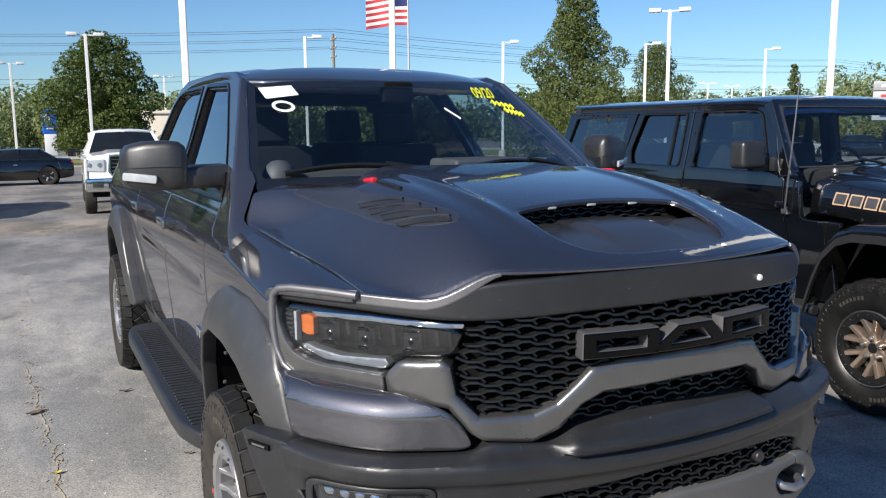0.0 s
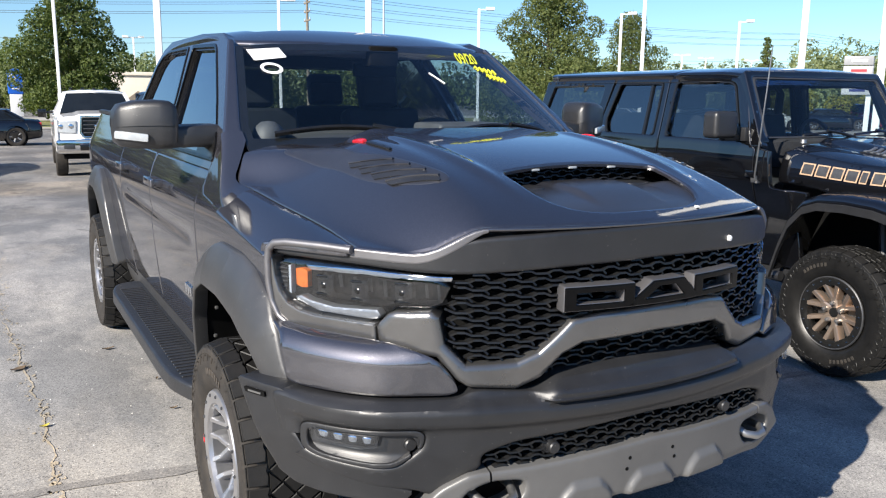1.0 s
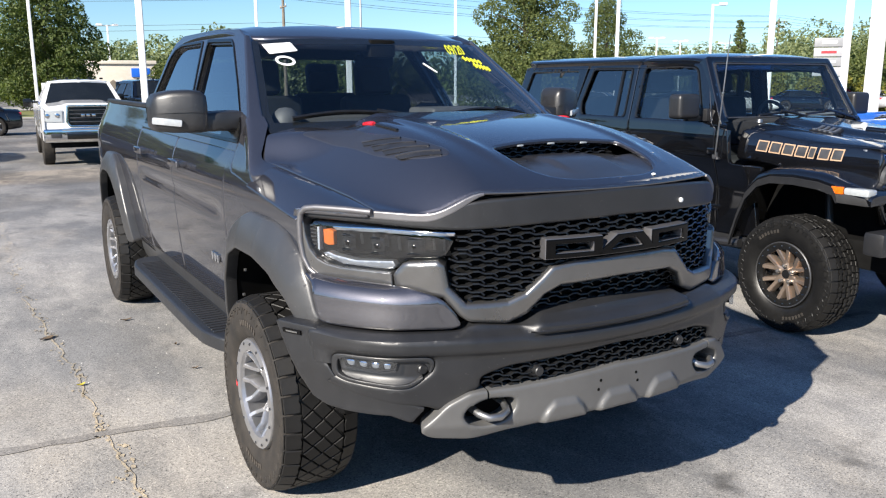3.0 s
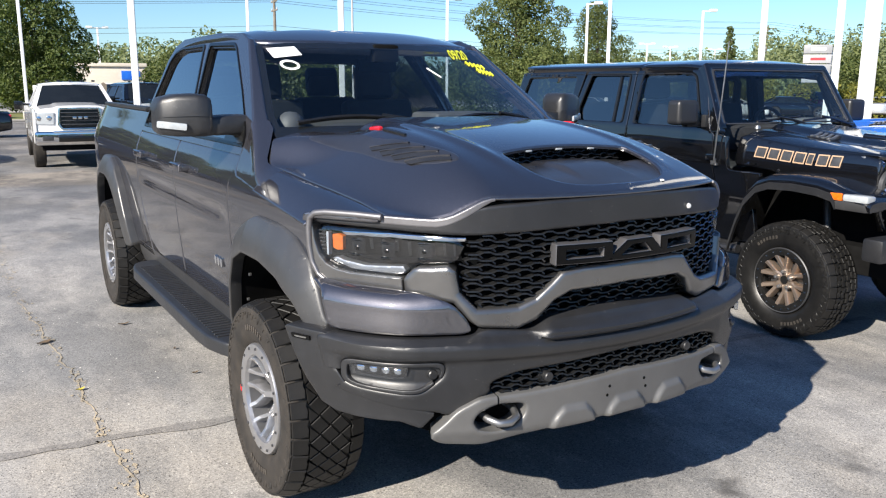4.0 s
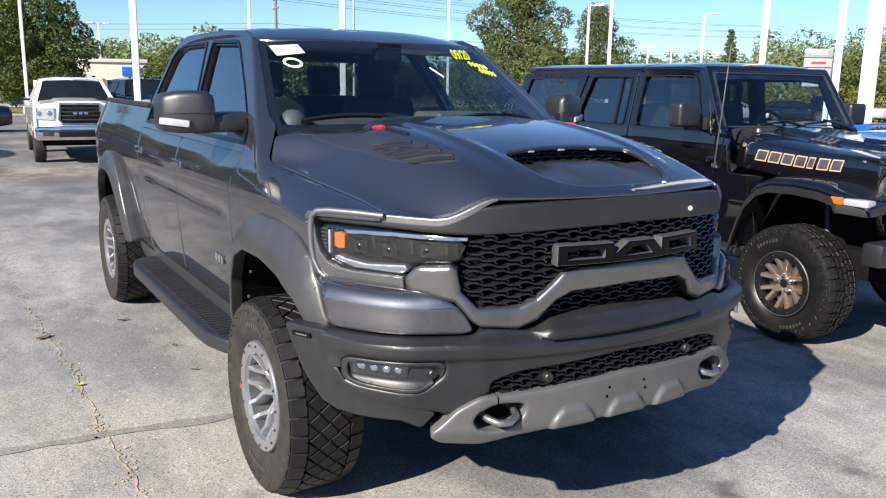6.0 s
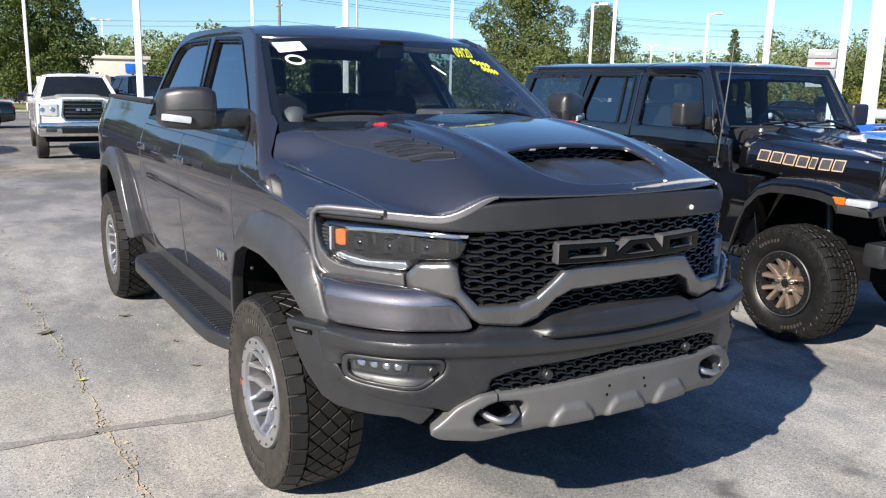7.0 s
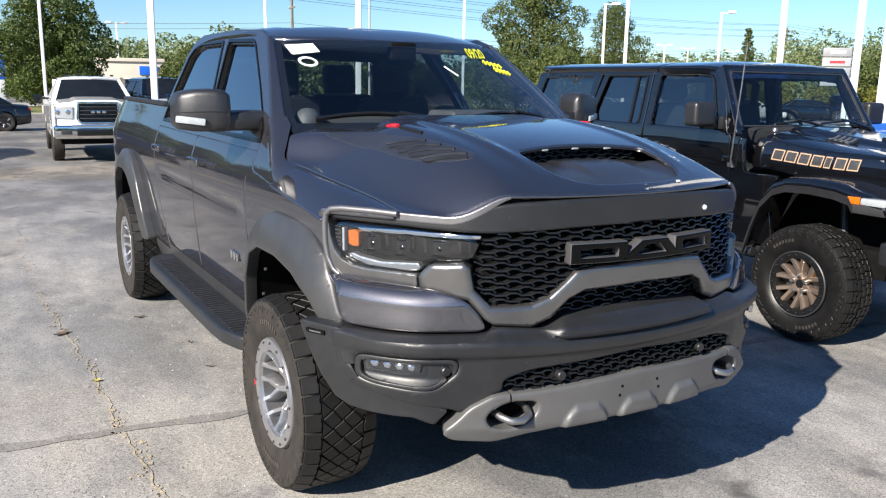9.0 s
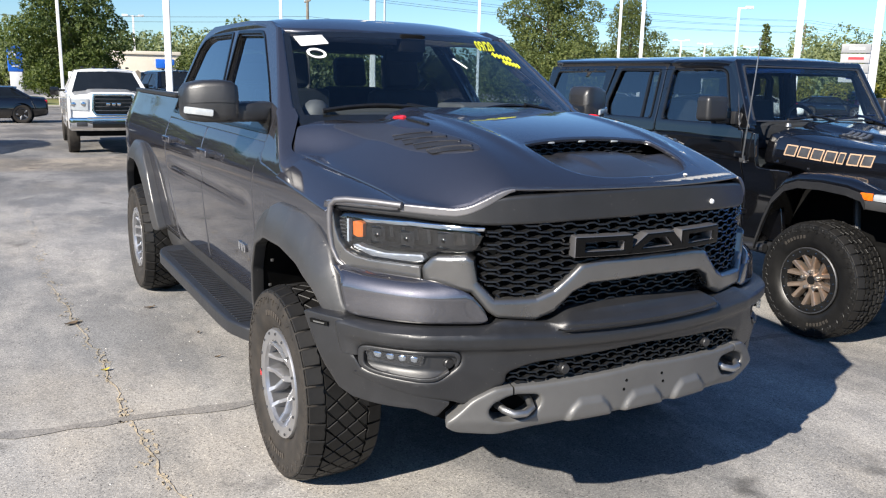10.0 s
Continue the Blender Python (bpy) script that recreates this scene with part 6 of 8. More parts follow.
def off_roader(paint, label, at, letters, turn=0.0):
    t = thing("off_roader", label, "car", at=at, turn=turn)
    front = (0, -1, 0)

    def flank(name, polys, mat, text="", parent=None, **kw):
        return both(name, sheet(polys, j_side, (1, 0, 0), **kw), mat, parent or t, text)

    # tub, doors, windows
    flank("cowl_side", [[(1.62, 0.62), (1.70, 1.0), (1.62, 1.16), (1.90, 1.17), (1.93, 1.40), (2.045, 1.42), (2.045, 0.60)]], paint, cell=0.02, rim=0.03, er=0.01, eh=0.006)
    w1 = [(2.20, 1.45), (2.36, 1.83), (2.41, 1.855), (3.00, 1.86), (3.015, 1.82), (3.02, 1.45)]
    w2 = [(3.155, 1.45), (3.155, 1.85), (3.72, 1.85), (3.83, 1.55), (3.80, 1.45)]
    w3 = [(3.99, 1.47), (3.94, 1.83), (4.75, 1.82), (4.88, 1.47)]
    d1 = [(2.055, 0.60), (2.055, 1.41), (2.10, 1.43), (2.27, 1.885), (3.085, 1.888), (3.085, 0.60)]
    d2 = [(3.095, 0.60), (3.095, 1.888), (3.78, 1.885), (3.91, 1.50), (3.90, 1.05), (3.75, 0.85), (3.66, 0.60)]
    for d, w in ((d1, w1), (d2, w2)):
        for s, ob in zip((1, -1), flank("door", [soften(d, 1), soften(w, 1)], paint, cell=0.016, rim=0.04, er=0.012, eh=0.008)):
            yy = (2.96 if d is d1 else 3.66)
            x = float(j_side(yy, 1.28)[0])
            part("door_handle", joined(box(s * (x + 0.03), yy, 1.28, 0.03, 0.16, 0.03, 0.01), box(s * (x + 0.012), yy + 0.06, 1.28, 0.03, 0.04, 0.05, 0.008)), PLASTIC, ob)
            y0 = 2.06 if d is d1 else 3.10
            for z in (0.80, 1.25):
                part("hinge", box(s * (0.797), y0, z, 0.025, 0.09, 0.045, 0.008), paint, ob)
            part("window_seal", mirror_x(sheet([soften(w, 1), shrunk(soften(w, 1), 0.95)], j_side, (1, 0, 0), cell=0.012, off=0.004, rim=0.01)) if s < 0 else
                 sheet([soften(w, 1), shrunk(soften(w, 1), 0.95)], j_side, (1, 0, 0), cell=0.012, off=0.004, rim=0.01), GLOSS_BLACK, ob)
    flank("quarter", [[(3.91, 0.95), (3.915, 1.50), (3.81, 1.89), (4.88, 1.87), (4.98, 1.42), (4.98, 0.70), (4.86, 0.70), (4.78, 0.92), (4.62, 1.05), (4.0, 1.05)], soften(w3, 1)], paint, cell=0.02, rim=0.03, er=0.01, eh=0.006)
    flank("side_window", [soften(w1, 1)], GLASS_SIDE, cell=0.05, off=-0.02, rim=0.004)
    flank("side_window", [soften(w2, 1)], GLASS_TINT, cell=0.05, off=-0.02, rim=0.004)
    flank("window_post", [[(3.29, 1.44), (3.315, 1.44), (3.315, 1.86), (3.29, 1.86)]], GLOSS_BLACK, cell=0.01, off=-0.008, rim=0.02)
    flank("side_window", [soften(w3, 1)], GLASS_TINT, cell=0.05, off=-0.02, rim=0.004)
    flank("sill", [[(1.70, 0.60), (3.66, 0.60), (3.66, 0.50), (1.70, 0.50)]], PLASTIC, cell=0.03, off=-0.01, rim=0.03)
    both("rock_rail", tube([(0.83, 1.75, 0.56), (0.85, 2.0, 0.54), (0.85, 3.4, 0.54), (0.83, 3.6, 0.56)], 0.035, 10), PLASTIC, t)
    part("tailgate", box(0, 4.97, 1.15, 1.5, 0.05, 0.8, 0.02), paint, t)
    # roof
    rp = [(0, 2.27), (0.60, 2.29), (0.685, 2.33), (0.70, 2.6), (0.70, 4.7), (0.66, 4.88), (0, 4.90)]
    top = lambda x, y: np.stack([x, y, 1.975 - 0.05 * np.abs(np.asarray(x) / 0.70) ** 4 - 0.035 * np.clip((2.6 - y) / 0.33, 0, 1) ** 2], -1)
    part("hard_top", sheet([sym(rp)], top, (0, 0, 1), cell=0.02, rim=0.09, er=0.03, eh=0.015, bump=lambda x, y: -0.012 * np.exp(-((y - 3.02) / 0.012) ** 2)), PLASTIC if paint is PAINT_BLUE else paint, t, "black hard top")
    part("headliner", sheet([sym(rp)], lambda x, y: top(x, y) - np.array([0, 0, 0.07]), (0, 0, -1), cell=0.1, rim=0), CABIN, t)
    part("rear_screen", sheet([[(-0.68, 1.1), (0.68, 1.1), (0.62, 1.88), (-0.62, 1.88)], [(-0.5, 1.48), (0.5, 1.48), (0.48, 1.82), (-0.48, 1.82)]], lambda x, z: np.stack([x, 4.99 - 0.1 * (z - 1.4), z], -1), (0, 1, 0), cell=0.03, rim=0.03), paint, t)
    # windscreen and its frame
    fr_o = [(-0.772, 1.44), (0.772, 1.44), (0.686, 1.935), (-0.686, 1.935)]
    fr_i = soften([(-0.708, 1.475), (0.708, 1.475), (0.638, 1.885), (-0.638, 1.885)], 1)
    part("windscreen_frame", sheet([fr_o, fr_i], j_screen, front, cell=0.012, off=0.015, rim=0.07, er=0.02, eh=0.012), paint, t)
    flank("screen_pillar", [[(1.99, 1.42), (2.02, 1.46), (2.33, 1.945), (2.335, 1.925), (2.285, 1.87), (2.11, 1.42)]], paint, cell=0.014, off=-0.004, rim=0.05, er=0.008, eh=0.004)
    part("windscreen", sheet([fr_i], j_screen, front, cell=0.05, rim=0.004), GLASS, t)
    part("screen_seal", sheet([fr_i, [(x * 0.972, 1.68 + (z - 1.68) * 0.955) for x, z in fr_i]], j_screen, front, cell=0.008, off=0.006, rim=0.006), ALLOY_DARK, t)
    for x in (-0.42, 0.08):
        q = [j_screen(x + 0.06 * k, 1.468 + 0.004 * k) for k in range(9)]
        part("wiper", joined(tube([(p[0], p[1] - 0.035, p[2] + 0.03) for p in q], 0.010, 6), tube([(x + 0.22, q[4][1] - 0.05, q[4][2] + 0.045), (x + 0.34, q[6][1] - 0.06, q[6][2] + 0.02), (x + 0.56, q[8][1] - 0.07, q[8][2] - 0.04)], 0.011, 6)), GLOSS_BLACK, t, sharp=60)
        part("wiper_pivot", moved(lathe([(0, 0.03), (0.02, 0.025), (0.024, 0.0)], 12, "z"), Matrix.Translation((x + 0.02, 1.99, 1.44))), STEEL, t)
    # hood
    hp = [(0, 0.56), (0.40, 0.57), (0.56, 0.60), (0.585, 0.64), (0.64, 1.2), (0.70, 1.92), (0, 1.98)]
    h = part("hood", sheet([sym(hp)], j_hood, (0, 0, 1), cell=0.014, rim=0.02, er=0.02, eh=0.01), paint, t)
    part("hood_scoop", sheet([soften([(-0.19, 0.80), (0.19, 0.80), (0.23, 1.15), (-0.23, 1.15)], 1)], j_hood, (0, 0, 1), cell=0.012, off=0.028, rim=0.04, er=0.03, eh=0.02), paint, h)
    for s in (1, -1):
        part("hood_vent", sheet([soften([(s * 0.27, 1.28), (s * 0.40, 1.28), (s * 0.42, 1.52), (s * 0.29, 1.52)], 1)], j_hood, (0, 0, 1), cell=0.012, off=0.010, rim=0.02, er=0.01, eh=0.006), GLOSS_BLACK, h)
        for k in range(4):
            part("vent_bar", sheet([[(s * 0.285, 1.30 + 0.055 * k), (s * 0.40, 1.30 + 0.055 * k), (s * 0.402, 1.325 + 0.055 * k), (s * 0.287, 1.325 + 0.055 * k)]], j_hood, (0, 0, 1), cell=0.012, off=0.018, rim=0.012), STEEL, h)
        part("hood_catch", box(s * 0.600, 0.78, 1.285, 0.02, 0.055, 0.11, 0.008), STEEL, t, "hood catch of bare metal")
        part("catch_slot", box(s * 0.611, 0.78, 1.285, 0.004, 0.025, 0.07, 0.001), GLOSS_BLACK, t)
    side_poly = [(0.60, 1.10), (0.60, 1.325), (0.8, 1.352), (1.4, 1.378), (1.93, 1.405), (1.93, 1.17), (1.6, 1.16), (1.2, 1.10)]
    both("hood_side", sheet([side_poly], j_hood_side, (1, 0, 0), cell=0.018, rim=0.03, er=0.02, eh=0.012), paint, t)
    # model lettering drawn as plain outlined blocks
    for k in range(7):
        y1 = 1.755 - 0.121 * k
        wd = 0.105 if k != 4 else 0.06
        if k > 4:
            y1 += 0.03
        o = [(y1, 1.247), (y1 - wd, 1.247), (y1 - wd - 0.012, 1.330), (y1 - 0.012, 1.330)]
        c = (y1 - wd / 2 - 0.006, 1.2885)
        i = [(c[0] + (a - c[0]) * 0.80, c[1] + (b - c[1]) * 0.78) for a, b in o]
        i2 = [(c[0] + (a - c[0]) * 0.76, c[1] + (b - c[1]) * 0.74) for a, b in o]
        both("decal_block", sheet([o, i], j_hood_side, (1, 0, 0), cell=0.005, off=0.004, rim=0.002), letters, t, "bronze outlined decal block")
        both("decal_fill", sheet([i2], j_hood_side, (1, 0, 0), cell=0.02, off=0.003, rim=0.002), ALLOY_DARK, t)
    # front
    gp = [(0, 1.325), (0.55, 1.315), (0.60, 1.24), (0.60, 1.0), (0.54, 0.82), (0, 0.80)]
    face = lambda x, z: np.stack([x, 0.53 + 0.06 * (np.asarray(x) / 0.6) ** 2 + 0.10 * (z - 1.0), z], -1)
    slots = []
    for k in range(7):
        x = (k - 3) * 0.105
        slots.append(soften([(x - 0.032, 0.90), (x + 0.032, 0.90), (x + 0.036, 1.22), (x - 0.036, 1.22)], 1))
    eyes = []
    for s in (1, -1):
        eyes.append([(s * 0.495 + 0.098 * math.cos(2 * math.pi * k / 28), 1.14 + 0.098 * math.sin(2 * math.pi * k / 28)) for k in range(28)])
    part("grille_panel", sheet([sym(gp)] + slots + eyes, face, front, cell=0.009, rim=0.05, er=0.02, eh=0.012), paint, t)
    part("grille_back", sheet([[(-0.4, 0.85), (0.4, 0.85), (0.4, 1.26), (-0.4, 1.26)]], face, front, cell=0.1, off=-0.05, rim=0), DEEP_BLACK, t)
    for s in (1, -1):
        p = face(s * 0.495, 1.14)
        hl = part("headlamp", moved(lathe([(0.0, 0.03), (0.06, 0.02), (0.088, 0.0), (0.094, -0.012), (0.104, -0.012), (0.104, 0.02)], 36, "y"), Matrix.Translation(p)), CHROME, t, "round led headlamp")
        part("headlamp_ring", moved(lathe([(0.094, -0.010), (0.097, -0.026), (0.118, -0.020), (0.124, 0.012)], 36, "y"), Matrix.Translation(p)), FLARE, hl)
        part("lens", moved(lathe([(0.0, -0.030), (0.05, -0.026), (0.085, -0.012), (0.09, 0.0)], 32, "y"), Matrix.Translation(p)), GLASS_CLEAR, hl)
        part("reflector_bar", joined(box(p[0], p[1] + 0.005, p[2], 0.15, 0.02, 0.02, 0.004), box(p[0], p[1] + 0.006, p[2] + 0.03, 0.10, 0.02, 0.02, 0.004)), GLOSS_BLACK, hl)
        # flares
        path = [(1.76, 0.66), (1.70, 0.86), (1.63, 1.03), (1.53, 1.135), (1.42, 1.175), (1.22, 1.185), (1.02, 1.175), (0.90, 1.15), (0.74, 1.115), (0.60, 1.085), (0.545, 1.06)]
        sec = [(s * 0.60, 0, 0.012), (s * 0.86, 0, 0.012), (s * 0.925, 0, 0.0), (s * 0.945, 0, -0.03), (s * 0.94, 0, -0.055), (s * 0.90, 0, -0.05), (s * 0.60, 0, -0.02)]
        part("wheel_flare", loft_strip(path, sec), paint, t, "painted wheel arch flare", fix=True, sharp=50)
        lip = [(s * 0.925, 0, -0.045), (s * 0.952, 0, -0.05), (s * 0.950, 0, -0.10), (s * 0.925, 0, -0.10)]
        part("flare_trim", loft_strip(path[:8] + [(0.86, 1.10)], lip), PLASTIC, t, "dark satin flare trim", fix=True, sharp=50)
        part("flare_corner", joined(box(s * 0.85, 0.72, 1.035, 0.19, 0.30, 0.07, 0.02)), FLARE, t)
        part("marker", box(s * 0.935, 0.855, 1.088, 0.03, 0.115, 0.052, 0.012), AMBER, t, "amber side marker")
        part("running_light", box(s * 0.905, 0.68, 1.088, 0.09, 0.23, 0.050, 0.018), LENS_WHITE, t, "clear running light")
        rpath = [(3.68, 0.66), (3.75, 0.88), (3.86, 1.03), (4.0, 1.09), (4.50, 1.09), (4.64, 1.03), (4.76, 0.88), (4.83, 0.68)]
        part("wheel_flare", loft_strip(rpath, [(s * 0.74, 0, 0.02), (s * 0.92, 0, 0.0), (s * 0.95, 0, -0.05), (s * 0.91, 0, -0.05), (s * 0.74, 0, -0.02)]), FLARE, t, "satin grey flare trim", fix=True, sharp=50)
        mr = part("door_mirror", box(s * 0.955, 2.215, 1.565, 0.20, 0.14, 0.185, 0.036, 4), PLASTIC, t, "dark grained door mirror")
        part("mirror_arm", joined(box(s * 0.84, 2.22, 1.475, 0.18, 0.06, 0.045, 0.012), box(s * 0.775, 2.20, 1.50, 0.04, 0.12, 0.10, 0.012)), PLASTIC, mr)
        part("latch", box(s * 0.797, 2.03, 1.22, 0.012, 0.05, 0.05, 0.004), STEEL, t)
    part("bumper", joined(box(0, 0.36, 0.63, 1.20, 0.17, 0.20, 0.03, 2), box(0.74, 0.42, 0.66, 0.36, 0.15, 0.16, 0.03, 2), box(-0.74, 0.42, 0.66, 0.36, 0.15, 0.16, 0.03, 2)), PLASTIC, t, "dark steel front bumper")
    both("bumper_lamp", moved(lathe([(0, -0.08), (0.04, -0.078), (0.048, -0.07), (0.048, 0.0)], 24, "y"), Matrix.Translation((0.60, 0.35, 0.65))), LENS_WHITE, t)
    both("tow_hook", tube([(0.42, 0.30, 0.72), (0.42, 0.22, 0.72), (0.42, 0.20, 0.66), (0.42, 0.28, 0.64)], 0.014, 8), STEEL, t)
    part("underbody", joined(box(0, 2.7, 0.62, 1.3, 4.3, 0.2, 0.02), box(0, 1.2, 0.85, 1.0, 1.2, 0.5, 0.02), box(0, 4.2, 0.8, 1.1, 1.3, 0.45, 0.02)), DEEP_BLACK, t)
    part("axle", tube([(-0.8, 1.25, 0.44), (0.8, 1.25, 0.44)], 0.045, 10), DEEP_BLACK, t)
    part("shock_absorber", tube([(-0.55, 1.15, 0.45), (-0.5, 1.25, 1.0)], 0.03, 10), PLASTIC, t)
    # cabin
    part("dashboard", box(0, 2.30, 1.36, 1.36, 0.34, 0.18, 0.05, 2), CABIN, t)
    for x in (-0.36, 0.36):
        for y in (2.95, 3.75):
            b = part("seat", joined(moved(box(0, 0, 0.28, 0.50, 0.13, 0.58, 0.05, 2), Matrix.Translation((x, y + 0.12, 1.05)) @ Matrix.Rotation(radians(-12), 4, "X")), box(x, y - 0.1, 1.02, 0.50, 0.48, 0.14, 0.05, 2)), CABIN, t)
            part("headrest", moved(box(0, 0, 0.70, 0.25, 0.09, 0.18, 0.04, 2), Matrix.Translation((x, y + 0.13, 1.05)) @ Matrix.Rotation(radians(-12), 4, "X")), CABIN, b)
    sw = lathe([(0.17 + 0.015 * math.cos(a), 0.015 * math.sin(a)) for a in [2 * math.pi * k / 8 for k in range(8)]], 32, "y", closed=True)
    part("steering_wheel", moved(joined(sw, box(0, 0, 0, 0.32, 0.03, 0.05, 0.01)), Matrix.Translation((0.36, 2.55, 1.42)) @ Matrix.Rotation(radians(-22), 4, "X")), CABIN, t)
    part("cabin_floor", box(0, 3.2, 0.75, 1.48, 2.6, 0.06), CABIN, t)
    both("roll_bar", tube([(0.60, 3.20, 1.0), (0.60, 3.20, 1.78), (0.55, 3.20, 1.84), (0.55, 4.6, 1.82)], 0.035, 8), CABIN, t)
    part("antenna", joined(tube([(-0.80, 2.0, 1.20), (-0.82, 2.0, 1.24), (-0.80, 1.97, 1.8), (-0.79, 1.96, 2.09)], [0.012, 0.006, 0.005, 0.004], 6)), STEEL, t)
    part("antenna_base", moved(lathe([(0, 0.02), (0.018, 0.015), (0.022, 0)], 12, "z"), Matrix.Translation((-0.80, 2.0, 1.195))), PLASTIC, t)
    for x, f in ((-0.79, False), (0.79, True)):
        for y, sp in ((1.25, 12), (4.258, 40)):
            mount_wheel(JEEP_WHEEL, t, x, y, 0.425, f, sp, x < 0 and y < 2 and paint is PAINT_BLACK)
    settle(t)
    return t


DECAL = varied("bronze_decal", (0.36, 0.24, 0.15), (0.42, 0.29, 0.19), 0.5, 30.0)
off_roader(PAINT_BLACK, "black four-door off-road vehicle with bronze wheels and hard top", (3.08 + 0.79 * math.cos(0.045) - 1.25 * math.sin(0.045), 1.25 - 0.79 * math.sin(0.045) - 1.25 * math.cos(0.045), 0), DECAL, -math.degrees(0.045))
off_roader(PAINT_BLUE, "bright blue four-door off-road vehicle with black hard top", (6.42, 3.95, 0), GLOSS_BLACK, 180)

# ---- vehicles further off ----
PLAIN_WHEEL = []


def plain_wheel():
    """A simpler wheel for vehicles that stay far off."""
    if not PLAIN_WHEEL:
        R = 0.36
        tyre = lathe([(0.23, -0.10), (0.27, -0.115), (0.33, -0.112), (R - 0.005, -0.09), (R, -0.05), (R, 0.05), (R - 0.005, 0.09), (0.27, 0.115), (0.23, 0.10)], 40)
        rim = lathe([(0.21, -0.06), (0.215, -0.098), (0.232, -0.100), (0.235, -0.08)], 40)
        PLAIN_WHEEL.append(("wheel", mesh_of("wheel", joined(rim, lathe([(0.0, -0.05), (0.21, -0.04)], 40)), ALLOY_DARK, fix=True)))
        PLAIN_WHEEL.append(("tyre", mesh_of("tyre", tyre, RUBBER, fix=True)))
        for i in range(5):
            a = 2 * math.pi * i / 5
            PLAIN_WHEEL.append(("spoke", mesh_of("spoke", bar((0.03 * math.cos(a), 0.03 * math.sin(a)), (0.215 * math.cos(a), 0.215 * math.sin(a)), 0.06, 0.045, 0.075, 0.088), ALLOY, fix=True)))
    return PLAIN_WHEEL, [], 0, None


def ring_loft(stations):
    """Body rings along y: each (y, half width, floor, waist, top, top half width)."""
    verts, faces = [], []
    for y, w, z0, zm, zt, wt in stations:
        half = [(w * 0.9, z0), (w, z0 + 0.10), (w * 1.01, (z0 + zm) / 2), (w * 0.985, zm), (w * 0.96, zm + 0.3 * (zt - zm)), (wt, zt - 0.01), (wt * 0.5, zt + 0.012)]
        r = [(0, z0)] + half + [(0, zt + 0.016)] + [(-a, b) for a, b in reversed(half)]
        verts += [(x, y, z) for x, z in r]
    m = 16
    for i in range(len(stations) - 1):
        for k in range(m):
            j = (k + 1) % m
            faces.append((i * m + k, i * m + j, (i + 1) * m + j, (i + 1) * m + k))
    faces += [tuple(range(m)), tuple(range(len(verts) - m, len(verts)))]
    return verts, faces


